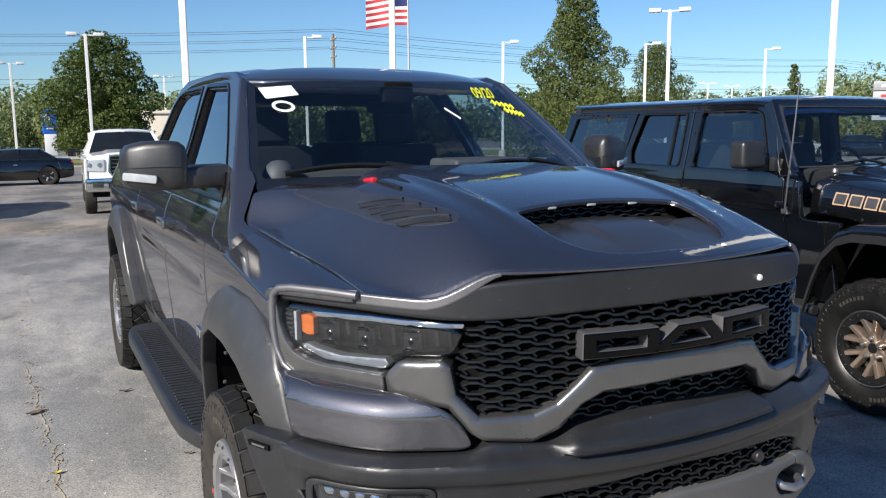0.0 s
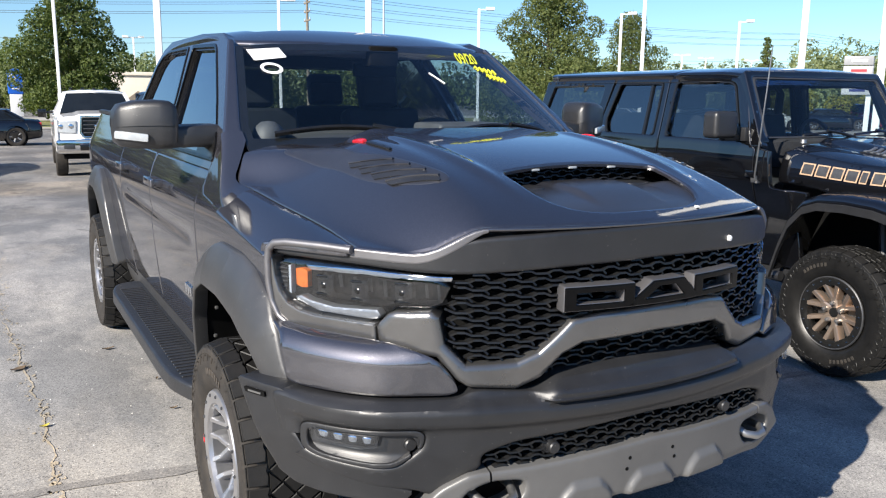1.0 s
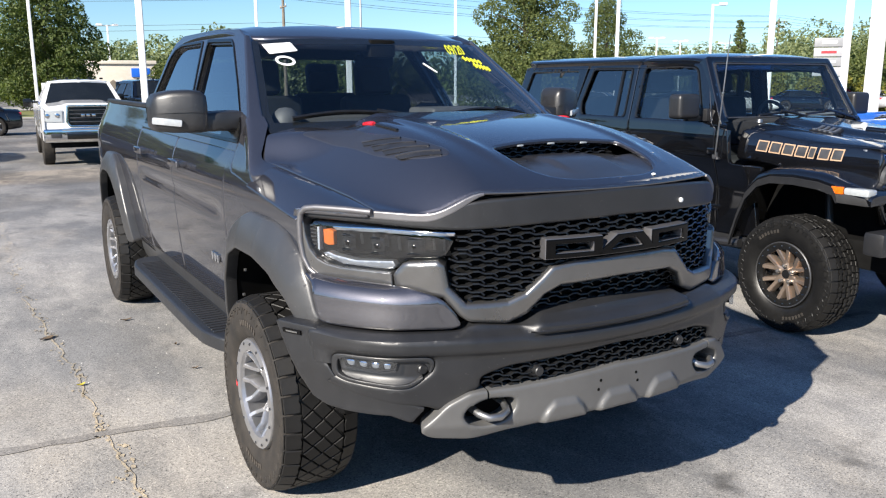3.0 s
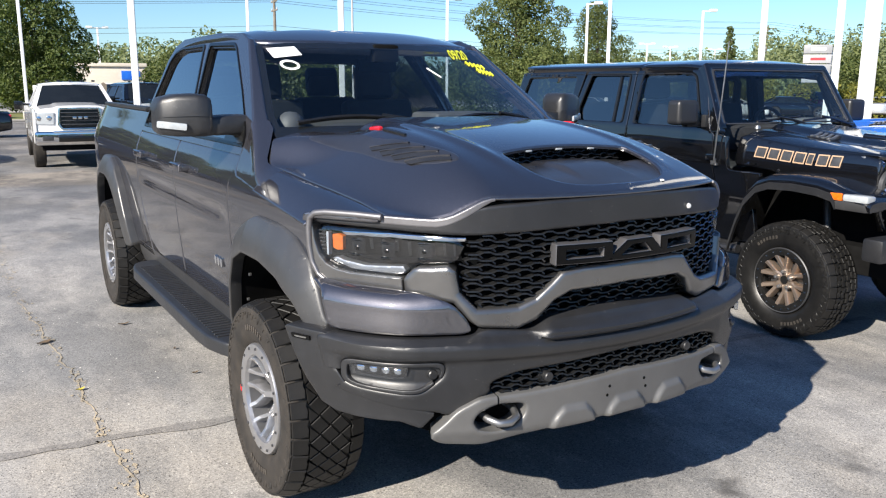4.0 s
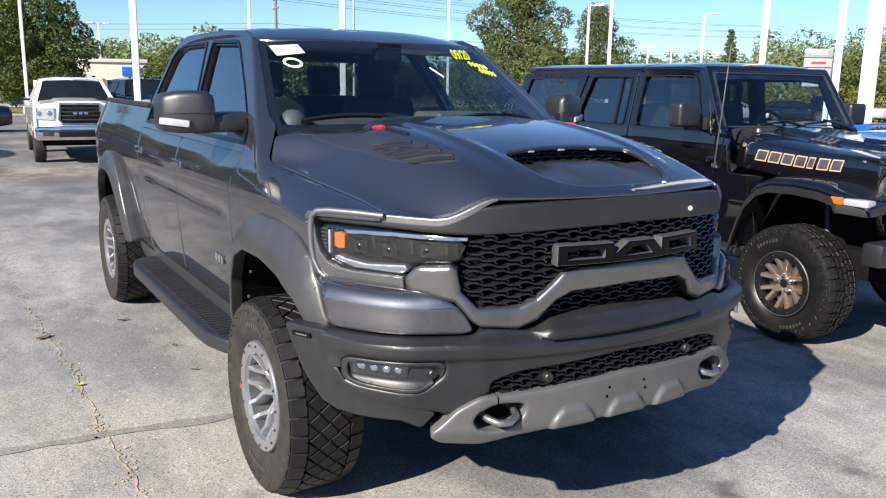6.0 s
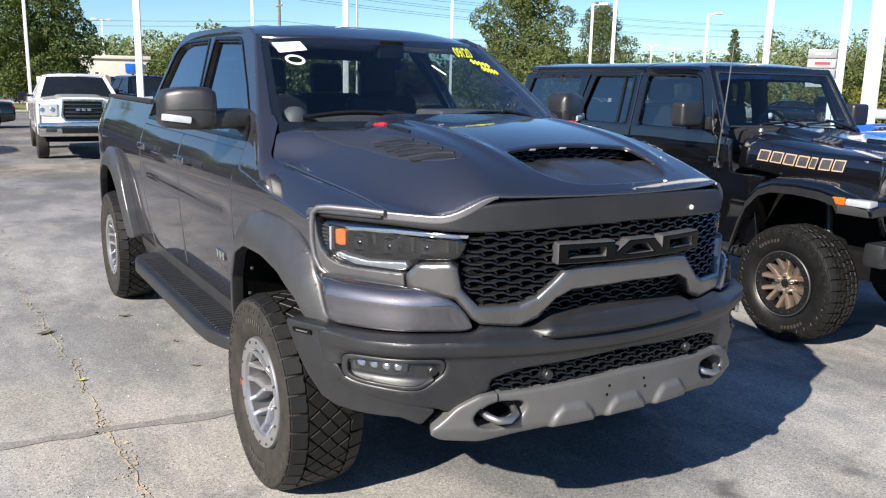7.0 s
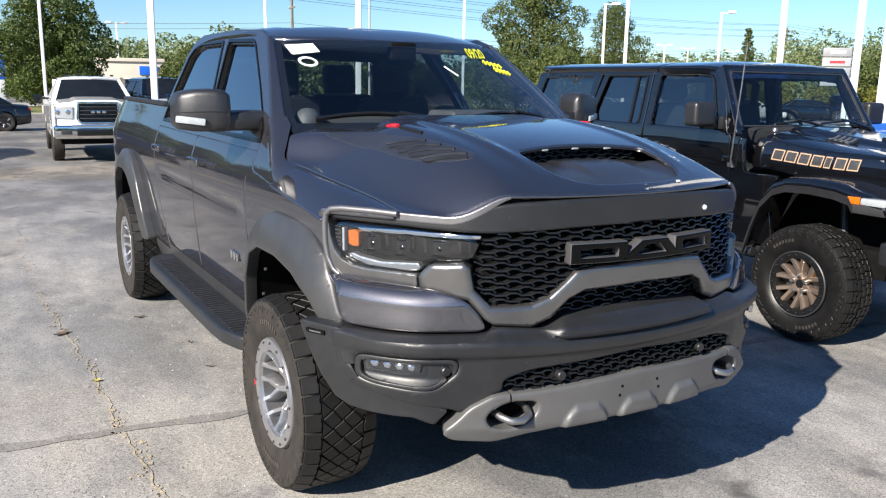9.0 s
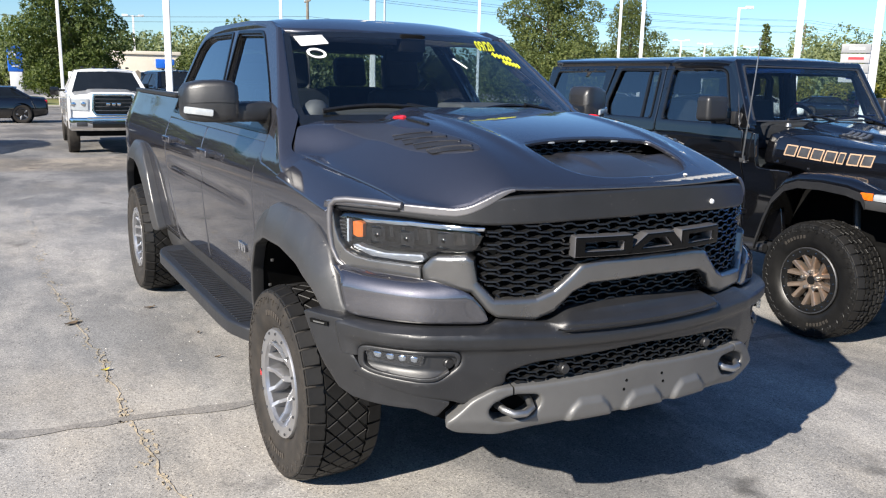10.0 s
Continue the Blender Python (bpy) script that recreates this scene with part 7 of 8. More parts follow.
def far_car(name, label, paint, at, turn, tall=False):
    """A saloon or, when tall, an estate-like sport utility; its nose towards -y before turning."""
    t = thing(name, label, "car", at=at, turn=turn)
    k = 1.22 if tall else 1.0
    st = [(-2.32, 0.62, 0.30, 0.52 * k, 0.62 * k, 0.50), (-2.22, 0.80, 0.22, 0.60 * k, 0.74 * k, 0.66), (-1.9, 0.89, 0.20, 0.70 * k, 0.82 * k, 0.74), (-1.0, 0.92, 0.20, 0.80 * k, 0.95 * k, 0.78),
          (0.2, 0.92, 0.20, 0.84 * k, 0.97 * k, 0.82), (1.4, 0.92, 0.20, 0.86 * k, 1.00 * k, 0.80), (1.9, 0.90, 0.24, 0.86 * k, 1.00 * k, 0.76), (2.28, 0.84, 0.30, 0.80 * k, 0.97 * k, 0.70), (2.36, 0.70, 0.36, 0.72 * k, 0.88 * k, 0.56)]
    b = part("body", ring_loft(st), paint, t, fix=True, sharp=50)
    end = 2.15 if tall else 1.75
    rz = 1.72 if tall else 1.40
    g = [(-1.0, 0.80, 0.92 * k, 0.94 * k, 0.96 * k, 0.76), (-0.25, 0.80, 0.92 * k, 1.0 * k, rz - 0.06, 0.58), (0.3, 0.80, 0.92 * k, 1.0 * k, rz - 0.01, 0.60), (1.0, 0.80, 0.92 * k, 1.0 * k, rz - 0.03, 0.58), (end, 0.78, 0.92 * k, 0.96 * k, 1.0 * k + (0.3 if tall else 0), 0.60)]
    part("cabin_glass", ring_loft(g), GLASS_BLACK, t, fix=True, sharp=50)
    part("roof", sheet([sym([(0, -0.3), (0.5, -0.26), (0.57, 0.1), (0.57, end - 0.75), (0.5, end - 0.45), (0, end - 0.40)])], lambda x, y: np.stack([x, y, rz + 0.012 - 0.05 * np.abs(x / 0.6) ** 3 - 0.05 * np.clip((0.2 - y) / 0.5, 0, 1) ** 2 - 0.04 * np.clip((y - 0.9) / 0.5, 0, 1.5) ** 2], -1), (0, 0, 1), cell=0.06, rim=0.04), paint, t)
    for s in (1, -1):
        part("pillar", tube([(s * 0.80, -0.95, 0.97 * k), (s * 0.60, -0.22, rz - 0.03)], 0.035, 6), paint, t)
        part("pillar", tube([(s * 0.80, 0.45, 0.97 * k), (s * 0.60, 0.45, rz - 0.03)], 0.035, 6), GLOSS_BLACK, t)
        part("pillar", tube([(s * 0.80, end, 0.99 * k), (s * 0.60, end - 0.6, rz - 0.04)], 0.05, 6), paint, t)
        part("headlamp", box(s * 0.66, -2.23, 0.66 * k, 0.28, 0.10, 0.11, 0.03), LENS_WHITE, t)
        part("tail_lamp", box(s * 0.64, 2.30, 0.84 * k, 0.30, 0.10, 0.12, 0.03), RED_BADGE, t)
        part("door_mirror", box(s * 0.98, -0.62, 1.02 * k, 0.18, 0.10, 0.12, 0.03), paint, t)
        for y in (-1.42, 1.42):
            part("arch", moved(lathe([(0.36, -0.01), (0.42, -0.012), (0.42, 0.05)], 32), Matrix.Translation((s * 0.925, y, 0.36))), DEEP_BLACK, t)
        part("door_handle", box(s * 0.925, 0.3, 0.80 * k, 0.03, 0.16, 0.03, 0.008), CHROME, t)
    part("grille", box(0, -2.30, 0.50 * k, 0.9, 0.06, 0.16, 0.02), GLOSS_BLACK, t)
    for x, f in ((-0.83, False), (0.83, True)):
        for y in (-1.42, 1.42):
            mount_wheel(plain_wheel(), t, x, y, 0.36, f)
    return t


GLASS_BLACK = varied("dark_car_glass", (0.008, 0.010, 0.012), (0.014, 0.017, 0.02), 0.06, 2.0, rvar=0.03)


def work_pickup(name, label, paint, at, turn, chrome=True):
    """A large heavy pickup with an upright black grille and towing mirrors."""
    t = thing(name, label, "truck", at=at, turn=turn)
    front = (0, -1, 0)
    face = lambda x, z: np.stack([x, 0.10 + 0.14 * np.abs(np.asarray(x) / 0.95) ** 2.5 + 0.05 * (z - 0.9), z], -1)
    part("nose", sheet([soften(sym([(0, 1.46), (0.55, 1.46), (0.78, 1.38), (0.95, 1.36), (0.97, 0.85), (0, 0.85)]), 1), soften(sym([(0, 1.40), (0.42, 1.40), (0.44, 1.06), (0.38, 0.98), (0, 0.98)]), 1)], face, front, cell=0.03, rim=0.12, er=0.05, eh=0.03), paint, t)
    g = part("grille", sheet([sym([(0, 1.40), (0.42, 1.40), (0.44, 1.06), (0.38, 0.98), (0, 0.98)])], face, front, cell=0.05, off=-0.04, rim=0.02), GLOSS_BLACK, t)
    for z in (1.07, 1.16, 1.25, 1.34):
        part("grille_bar", box(0, 0.10, z, 0.80, 0.03, 0.022, 0.006), ALLOY_DARK, g)
    for x in (-0.12, 0.0, 0.12):
        part("emblem_block", box(x, 0.07, 1.22, 0.085, 0.03, 0.06, 0.01), CHROME, g)
    part("grille_frame", sheet([soften(sym([(0, 1.46), (0.45, 1.455), (0.49, 1.06), (0.41, 0.94), (0, 0.94)]), 1), soften(sym([(0, 1.41), (0.41, 1.41), (0.435, 1.06), (0.38, 0.985), (0, 0.985)]), 1)], face, front, cell=0.014, off=0.025, rim=0.05, er=0.010, eh=0.010), CHROME if chrome else GLOSS_BLACK, t)
    part("bumper", joined(box(0, 0.02, 0.76, 1.98, 0.20, 0.32, 0.07, 3), box(0, 0.0, 0.90, 1.2, 0.16, 0.06, 0.02, 2)), CHROME if chrome else paint, t, "chrome front bumper")
    part("bumper_slot", box(0, -0.075, 0.74, 1.0, 0.04, 0.14, 0.02), GLOSS_BLACK, t)
    part("air_dam", box(0, 0.10, 0.55, 1.7, 0.10, 0.16, 0.03), DEEP_BLACK, t)
    for s in (1, -1):
        part("fog_lamp", box(s * 0.72, -0.07, 0.76, 0.24, 0.05, 0.11, 0.02), ALLOY_DARK, t)
        h = part("headlamp", sheet([soften([(s * x, z) for x, z in ((0.53, 1.35), (0.95, 1.33), (0.965, 1.12), (0.90, 1.06), (0.54, 1.05))], 1)], face, front, cell=0.02, off=0.03, rim=0.05, er=0.03, eh=0.02), LENS_WHITE, t)
        part("projector", moved(lathe([(0, -0.06), (0.05, -0.05), (0.06, -0.02)], 20, "y"), Matrix.Translation(face(s * 0.66, 1.22))), CHROME, h)
        part("projector", moved(lathe([(0, -0.06), (0.05, -0.05), (0.06, -0.02)], 20, "y"), Matrix.Translation(face(s * 0.87, 1.21))), CHROME, h)
        fl = [(0.2, 0.85), (0.2, 1.36), (1.45, 1.42), (1.5, 1.42), (1.5, 0.55), (1.42, 0.60), (1.32, 0.86), (1.15, 0.98), (0.85, 0.98), (0.66, 0.86), (0.58, 0.62), (0.4, 0.62)]
        bd = [(3.85, 1.45), (3.85, 0.55), (4.15, 0.58), (4.25, 0.86), (4.42, 0.98), (4.75, 0.98), (4.92, 0.86), (5.0, 0.62), (5.75, 0.65), (5.75, 1.45)]
        dr = [(1.51, 0.55), (1.51, 1.43), (3.84, 1.45), (3.84, 0.55)]
        wall = lambda y, z, s=s: np.stack([s * (0.985 + 0.02 * np.sin((z - 0.5) * 3) - 0.06 * np.clip((0.5 - y) / 0.5, 0, 1) ** 2), y, z], -1)
        for nm, pl in (("wing", fl), ("door", dr), ("bed_side", bd)):
            part(nm, sheet([pl], wall, (s, 0, 0), cell=0.05, rim=0.04, er=0.02, eh=0.01), paint, t)
        up = lambda y, z, s=s: np.stack([s * (0.95 - 0.48 * (z - 1.45)), y, z], -1)
        w1 = [(1.75, 1.48), (2.25, 1.90), (2.72, 1.92), (2.70, 1.48)]
        w2 = [(2.80, 1.48), (2.82, 1.92), (3.5, 1.90), (3.68, 1.48)]
        part("cab_side", sheet([[(1.45, 1.42), (2.15, 1.99), (3.6, 1.99), (3.85, 1.42)], w1, w2], up, (s, 0, 0), cell=0.03, rim=0.05), paint, t)
        for w in (w1, w2):
            part("side_window", sheet([w], up, (s, 0, 0), cell=0.1, off=-0.02, rim=0.01), GLASS_BLACK, t)
        m = part("door_mirror", box(s * 1.22, 1.93, 1.47, 0.20, 0.09, 0.20, 0.03), GLOSS_BLACK, t, "black towing mirror")
        part("mirror_arm", joined(box(s * 1.08, 1.93, 1.49, 0.22, 0.05, 0.05, 0.01)), GLOSS_BLACK, m)
    hd = lambda x, y: np.stack([x, y, 1.47 - 0.09 * np.abs(np.asarray(x) / 0.95) ** 3 + 0.05 * np.clip((y - 0.15) / 1.3, 0, 1)], -1)
    part("hood", sheet([sym([(0, 0.13), (0.55, 0.16), (0.93, 0.28), (0.97, 1.45), (0, 1.50)])], hd, (0, 0, 1), cell=0.04, rim=0.04, er=0.03, eh=0.02, bump=lambda x, y: 0.03 * (1 - sstep(0.45, 0.55, np.abs(x)))), paint, t)
    sc = lambda x, z: np.stack([x, 1.42 + 1.25 * (z - 1.48) - 0.12 * (1 - (np.asarray(x) / 0.85) ** 2), z], -1)
    part("windscreen", sheet([sym([(0, 1.48), (0.84, 1.48), (0.66, 1.95), (0, 1.98)])], sc, front, cell=0.05, rim=0.01), GLASS_BLACK, t)
    for s in (1, -1):
        part("windscreen_pillar", sheet([[(s * 0.84, 1.46), (s * 0.94, 1.46), (s * 0.72, 1.99), (s * 0.65, 1.96)]], sc, front, cell=0.03, off=0.012, rim=0.05), paint, t)
    part("roof", sheet([sym([(0, 1.90), (0.66, 2.02), (0.70, 2.2), (0.70, 3.5), (0.6, 3.65), (0, 3.68)])], lambda x, y: np.stack([x, y, 2.05 - 0.06 * np.abs(np.asarray(x) / 0.7) ** 3 - 0.05 * np.clip((2.2 - y) / 0.35, 0, 1) ** 2], -1), (0, 0, 1), cell=0.05, rim=0.06, er=0.03, eh=0.02), paint, t)
    for k in range(5):
        part("roof_lamp", box((k - 2) * 0.27, 2.06, 2.07, 0.08, 0.08, 0.045, 0.014), GLOSS_BLACK, t)
    part("cab_back", box(0, 3.75, 1.5, 1.6, 0.06, 0.9, 0.02), paint, t)
    part("bed_floor", box(0, 4.8, 1.0, 1.9, 1.9, 0.05), PLASTIC, t)
    part("tailgate", box(0, 5.75, 1.1, 1.85, 0.06, 0.7, 0.02), paint, t)
    part("underbody", joined(box(0, 2.9, 0.62, 1.5, 5.2, 0.3, 0.02)), DEEP_BLACK, t)
    for x, f in ((-0.88, False), (0.88, True)):
        for y in (1.0, 4.6):
            w = mount_wheel(plain_wheel(), t, x, y, 0.40, f)
            w.scale = (1.15, 0.40 / 0.36, 0.40 / 0.36)
    return t


work_pickup("pickup_truck", "white heavy-duty pickup with chrome bumper and black grille", PAINT_WHITE, (0.57, 17.9, low(20.0)), -3).scale = (0.97, 1, 0.965)

# ---- street furniture, trees and distance ----
EYE_X, EYE_Y = -2.0, -2.3


def ahead(bearing, dist):
    """A place on the ground by its bearing from +y towards +x and its distance."""
    return EYE_X + dist * math.sin(radians(bearing)), EYE_Y + dist * math.cos(radians(bearing))


def lamp_post(bearing, dist, tall, heads=1, wide=0.19, aim=0.0):
    x, y = ahead(bearing, dist)
    t = thing("street_lamp", "white steel parking lot lamp post" + (" with two heads" if heads == 2 else ""), "lamp post", "lamp posts", (x, y, low(y)), aim)
    part("base", lathe([(0.0, 0.62), (0.26, 0.60), (0.28, 0.56), (0.28, 0.0)], 24, "z"), KERB, t)
    part("pole", joined(box(0, 0, 0.6 + (tall - 0.6) / 2, wide, wide, tall - 0.6, 0.02, 1)), POLE_WHITE, t)
    for k in range(heads):
        s = 1 if k == 0 else -1
        part("arm", box(s * 0.30, 0, tall - 0.06, 0.42, 0.08, 0.08, 0.01), POLE_WHITE, t)
        hd = part("lamp_head", box(s * 0.78, 0, tall, 0.62, 0.40, 0.20, 0.04), POLE_WHITE, t)
        part("lens", box(s * 0.78, 0, tall - 0.104, 0.48, 0.30, 0.02, 0.005), LENS_WHITE, hd)
    return t


for row in ((4.6, 57, 8.2, 2), (10.8, 25, 8.4, 1), (18.2, 56, 8.2, 1), (24.2, 27, 8.6, 1), (31.5, 60, 8.2, 1), (40.9, 64, 8.2, 1), (42.35, 48, 8.3, 2), (48.3, 72, 8.2, 1),
            (52.0, 28, 8.6, 1), (56.4, 25, 8.4, 1), (58.2, 11.8, 8.6, 1), (0.2, 80, 8.0, 2), (9.0, 95, 8.0, 2), (44.9, 120, 8.0, 2), (46.4, 130, 8.0, 2), (49.2, 140, 8.0, 2)):
    lamp_post(*row, aim=-row[0])


def flag_pole():
    x, y = ahead(25.1, 62)
    t = thing("flag_pole", "thin grey flagpole with striped flag hanging", "flagpole", at=(x, y, low(y)), turn=-25)
    part("pole", tube([(0, 0, 0), (0, 0, 13.0)], [0.10, 0.05], 12), POLE_GREY, t)
    part("ball", lathe([(0.0, 13.1), (0.08, 13.05), (0.1, 12.98), (0.0, 12.9)], 12, "z"), POLE_GREY, t)
    top, drop, long = 12.6, 2.9, 3.0

    def cloth(u, v):
        return np.stack([-0.06 - long * u, 0.16 * np.sin(u * 9 + v * 2) * np.maximum(u, 0) ** 0.4, top - drop * v - 0.35 * u * u], -1)
    for k in range(13):
        u0 = 0.42 if k < 7 else 0.0
        part("stripe", sheet([[(u0, k / 13), (1.0, k / 13), (1.0, (k + 1) / 13), (u0, (k + 1) / 13)]], cloth, (0, -1, 0), cell=0.04, rim=0.0), FLAG_RED if k % 2 == 0 else FLAG_WHITE, t)
    part("canton", sheet([[(0, 0), (0.42, 0), (0.42, 7 / 13), (0, 7 / 13)]], cloth, (0, -1, 0), cell=0.04, rim=0.0), FLAG_BLUE, t)


flag_pole()


def utility_line():
    spots = [ahead(-24, 120), ahead(20.0, 90), ahead(52.3, 150), ahead(64, 210)]
    tops = []
    for i, (x, y) in enumerate(spots):
        nx, ny = spots[min(i + 1, 3)]
        px, py = spots[max(i - 1, 0)]
        ang = math.degrees(math.atan2(ny - py, nx - px))
        t = thing("utility_pole", "weathered wooden utility pole with crossarms", "utility pole", "utility poles", (x, y, low(y)), ang)
        part("pole", tube([(0, 0, 0), (0, 0, 12.2)], [0.20, 0.13], 10), WOOD_POLE, t)
        for z in (11.6, 10.7, 9.8):
            part("crossarm", box(0, 0, z, 0.12, 2.4, 0.14, 0.01), WOOD_POLE, t)
            for o in (-1.1, 1.1):
                part("insulator", moved(lathe([(0, 0.22), (0.05, 0.2), (0.06, 0.0)], 8, "z"), Matrix.Translation((0, o, z + 0.07))), POLE_GREY, t)
        c, s = math.cos(radians(ang)), math.sin(radians(ang))
        tops.append([(x - s * o, y + c * o, z + dz) for z, dz in ((11.6, 0.28), (10.7, 0.28), (9.8, 0.28)) for o in (-1.1, 1.1)] + [(x, y, 7.6), (x, y, 7.1)])
    for a, b in zip(tops, tops[1:]):
        for p, q in zip(a, b):
            n = 14
            pts = []
            for i in range(n + 1):
                k = i / n
                pts.append((p[0] + (q[0] - p[0]) * k, p[1] + (q[1] - p[1]) * k, p[2] + (q[2] - p[2]) * k - 1.6 * 4 * k * (1 - k) * 0.6))
            tagged(part("overhead_cable", tube(pts, 0.022, 4), CABLE), "thin dark overhead power cable", "cable", "overhead cables")


utility_line()


def leaf_cloud(lumps, count, size, seed, flat=0.5):
    """Many small bent leaf clumps spread over the shells of lumps (x, y, z, rx, ry, rz)."""
    rng = np.random.default_rng(seed)
    vol = np.array([l[3] * l[4] * l[5] for l in lumps]) ** (2 / 3)
    pick = rng.choice(len(lumps), count, p=vol / vol.sum())
    L = np.array(lumps)[pick]
    d = rng.normal(size=(count, 3))
    d /= np.linalg.norm(d, axis=1)[:, None]
    r = rng.uniform(0.55, 1.05, count)[:, None] ** 0.6
    c = L[:, :3] + d * r * L[:, 3:6]
    n = d + rng.normal(size=(count, 3)) * 0.7
    n /= np.linalg.norm(n, axis=1)[:, None]
    t = np.cross(n, rng.normal(size=(count, 3)))
    t /= np.linalg.norm(t, axis=1)[:, None] + 1e-9
    b = np.cross(n, t)
    s = size * rng.uniform(0.5, 1.35, count)[:, None]
    w = s * rng.uniform(0.4, 0.8, count)[:, None]
    q = np.stack([c - t * s, c + b * w + n * s * 0.25, c + t * s, c - b * w + n * s * 0.25], 1).reshape(-1, 3)
    faces = np.arange(count * 4).reshape(-1, 4)
    return q.tolist(), [tuple(f) for f in faces.tolist()]


def tree(label, x, y, tall, wide, leaf, seed, count=6000, size=0.2, shape="round", clear=0.12):
    rng = random.Random(seed)
    t = thing("tree", label, "tree", at=(x, y, low(y)))
    trunk = [(0, 0, 0), (rng.uniform(-.1, .1), rng.uniform(-.1, .1), tall * 0.3), (rng.uniform(-.2, .2), rng.uniform(-.2, .2), tall * 0.7), (0, 0, tall * 0.95)]
    limbs = [tube(trunk, [0.035 * tall * 0.6, 0.026 * tall * 0.6, 0.012 * tall * 0.6, 0.02], 8)]
    lumps = []
    n = 60 if shape == "round" else 52
    for i in range(n):
        k = (i + 0.5) / n
        z = tall * (clear + (1 - clear) * k)
        a = i * 2.399 + rng.uniform(-0.4, 0.4)
        if shape == "round":
            env = math.sin(math.pi * min(1, 0.16 + 0.84 * k)) ** 0.6 if k > 0.35 else 0.75 + 0.6 * k
        elif shape == "cone":
            env = (1 - k) ** 0.8 + 0.05
        else:
            env = (1 - k) ** 0.62 * (0.8 + 0.2 * math.sin(i * 1.7)) + 0.06
        rad = wide / 2 * env * rng.uniform(0.35, 0.95)
        cx, cy = math.cos(a) * rad, math.sin(a) * rad
        lr = wide * (0.125 if shape != "cone" else 0.11) * (0.55 + 0.6 * env) * rng.uniform(0.8, 1.2)
        lumps.append((cx, cy, z - 0.05 * tall * (1 - k), lr * 1.15, lr * 1.15, lr * 0.8))
        if i % 2 == 0:
            limbs.append(tube([(0, 0, max(0.1 * tall, z - 0.12 * tall)), (cx * 0.6, cy * 0.6, z - 0.03 * tall), (cx, cy, z)], [0.006 * tall, 0.004 * tall, 0.01], 5))
    part("trunk", joined(*limbs), BARK, t)
    tagged(part("crown", leaf_cloud(lumps, count, size, seed), leaf, t, smooth=False), kind="stuff")
    return t


x, y = ahead(5.3, 70)
tree("large dark green broadleaf tree behind the car park", x, y, 9.6, 8.0, LEAF_DARK, 3, 30000, 0.115)
x, y = ahead(36.3, 64)
tree("tall olive green spreading tree behind the car park", x, y, 11.8, 11.0, LEAF_OLIVE, 8, 42000, 0.10, "broad", 0.06)
x, y = ahead(41.6, 78)
tree("open olive green tree behind lamp posts", x, y, 9.4, 8.2, LEAF_OLIVE, 12, 18000, 0.10, "broad")
x, y = ahead(50.05, 80)
tree("narrow pointed olive green conifer", x, y, 7.4, 2.8, LEAF_OLIVE, 15, 6000, 0.10, "cone", 0.05)
x, y = ahead(38.0, 58)
tree("low yellow-green bushy tree", x, y, 4.6, 4.6, LEAF_OLIVE, 17, 8000, 0.11)
# out of view: added so the grey truck's flank mirrors a dark tree line
for k in range(7):
    x, y = ahead(-8.0 - 4.2 * k, 58 + 7 * (k % 3))
    tree("dark green tree out of view, added for the truck's reflections", x, y, 7.4 + 1.2 * (k % 3), 6.0 + 0.8 * (k % 2), LEAF_DARK, 40 + k, 3500, 0.30)
x, y = ahead(13.6, 62)
tree("small rounded green tree by the building", x, y, 4.6, 4.6, LEAF_OLIVE, 19, 8000, 0.11)


def far_woods():
    rng = random.Random(21)
    for name, leaf, a0, a1, d0, d1, h0, h1, n, q, sz in (
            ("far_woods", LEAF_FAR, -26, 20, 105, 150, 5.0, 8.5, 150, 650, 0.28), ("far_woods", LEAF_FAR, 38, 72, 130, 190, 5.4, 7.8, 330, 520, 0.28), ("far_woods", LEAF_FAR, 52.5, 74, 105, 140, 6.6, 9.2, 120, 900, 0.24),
            # the LEAF_DARK belts from -175 and from 85 are unseen, added for reflections
            ("far_woods", LEAF_DARK, 20, 40, 120, 170, 5.0, 8.0, 70, 350, 0.4), ("far_woods", LEAF_DARK, -175, -40, 55, 95, 6.0, 10.0, 190, 160, 0.6),
            ("far_woods", LEAF_DARK, 85, 185, 60, 100, 6.0, 10.0, 150, 160, 0.6),
            ("far_woods", LEAF_GOLD, 50, 70, 62, 75, 1.6, 2.6, 40, 900, 0.11), ("far_woods", LEAF_OLIVE, 55.5, 72, 85, 110, 4.0, 6.6, 60, 800, 0.22)):
        lumps = []
        for i in range(n):
            x, y = ahead(rng.uniform(a0, a1), rng.uniform(d0, d1))
            h = rng.uniform(h0, h1)
            for k in range(4):
                r = h * rng.uniform(0.22, 0.34)
                lumps.append((x + rng.uniform(-0.2, 0.2) * h, y + rng.uniform(-0.2, 0.2) * h, h * (0.18 + 0.21 * k) - 0.6, r * (1.3 - 0.15 * k), r * (1.3 - 0.15 * k), r))
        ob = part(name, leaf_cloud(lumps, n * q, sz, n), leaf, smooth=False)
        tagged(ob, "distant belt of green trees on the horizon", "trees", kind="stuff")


far_woods()


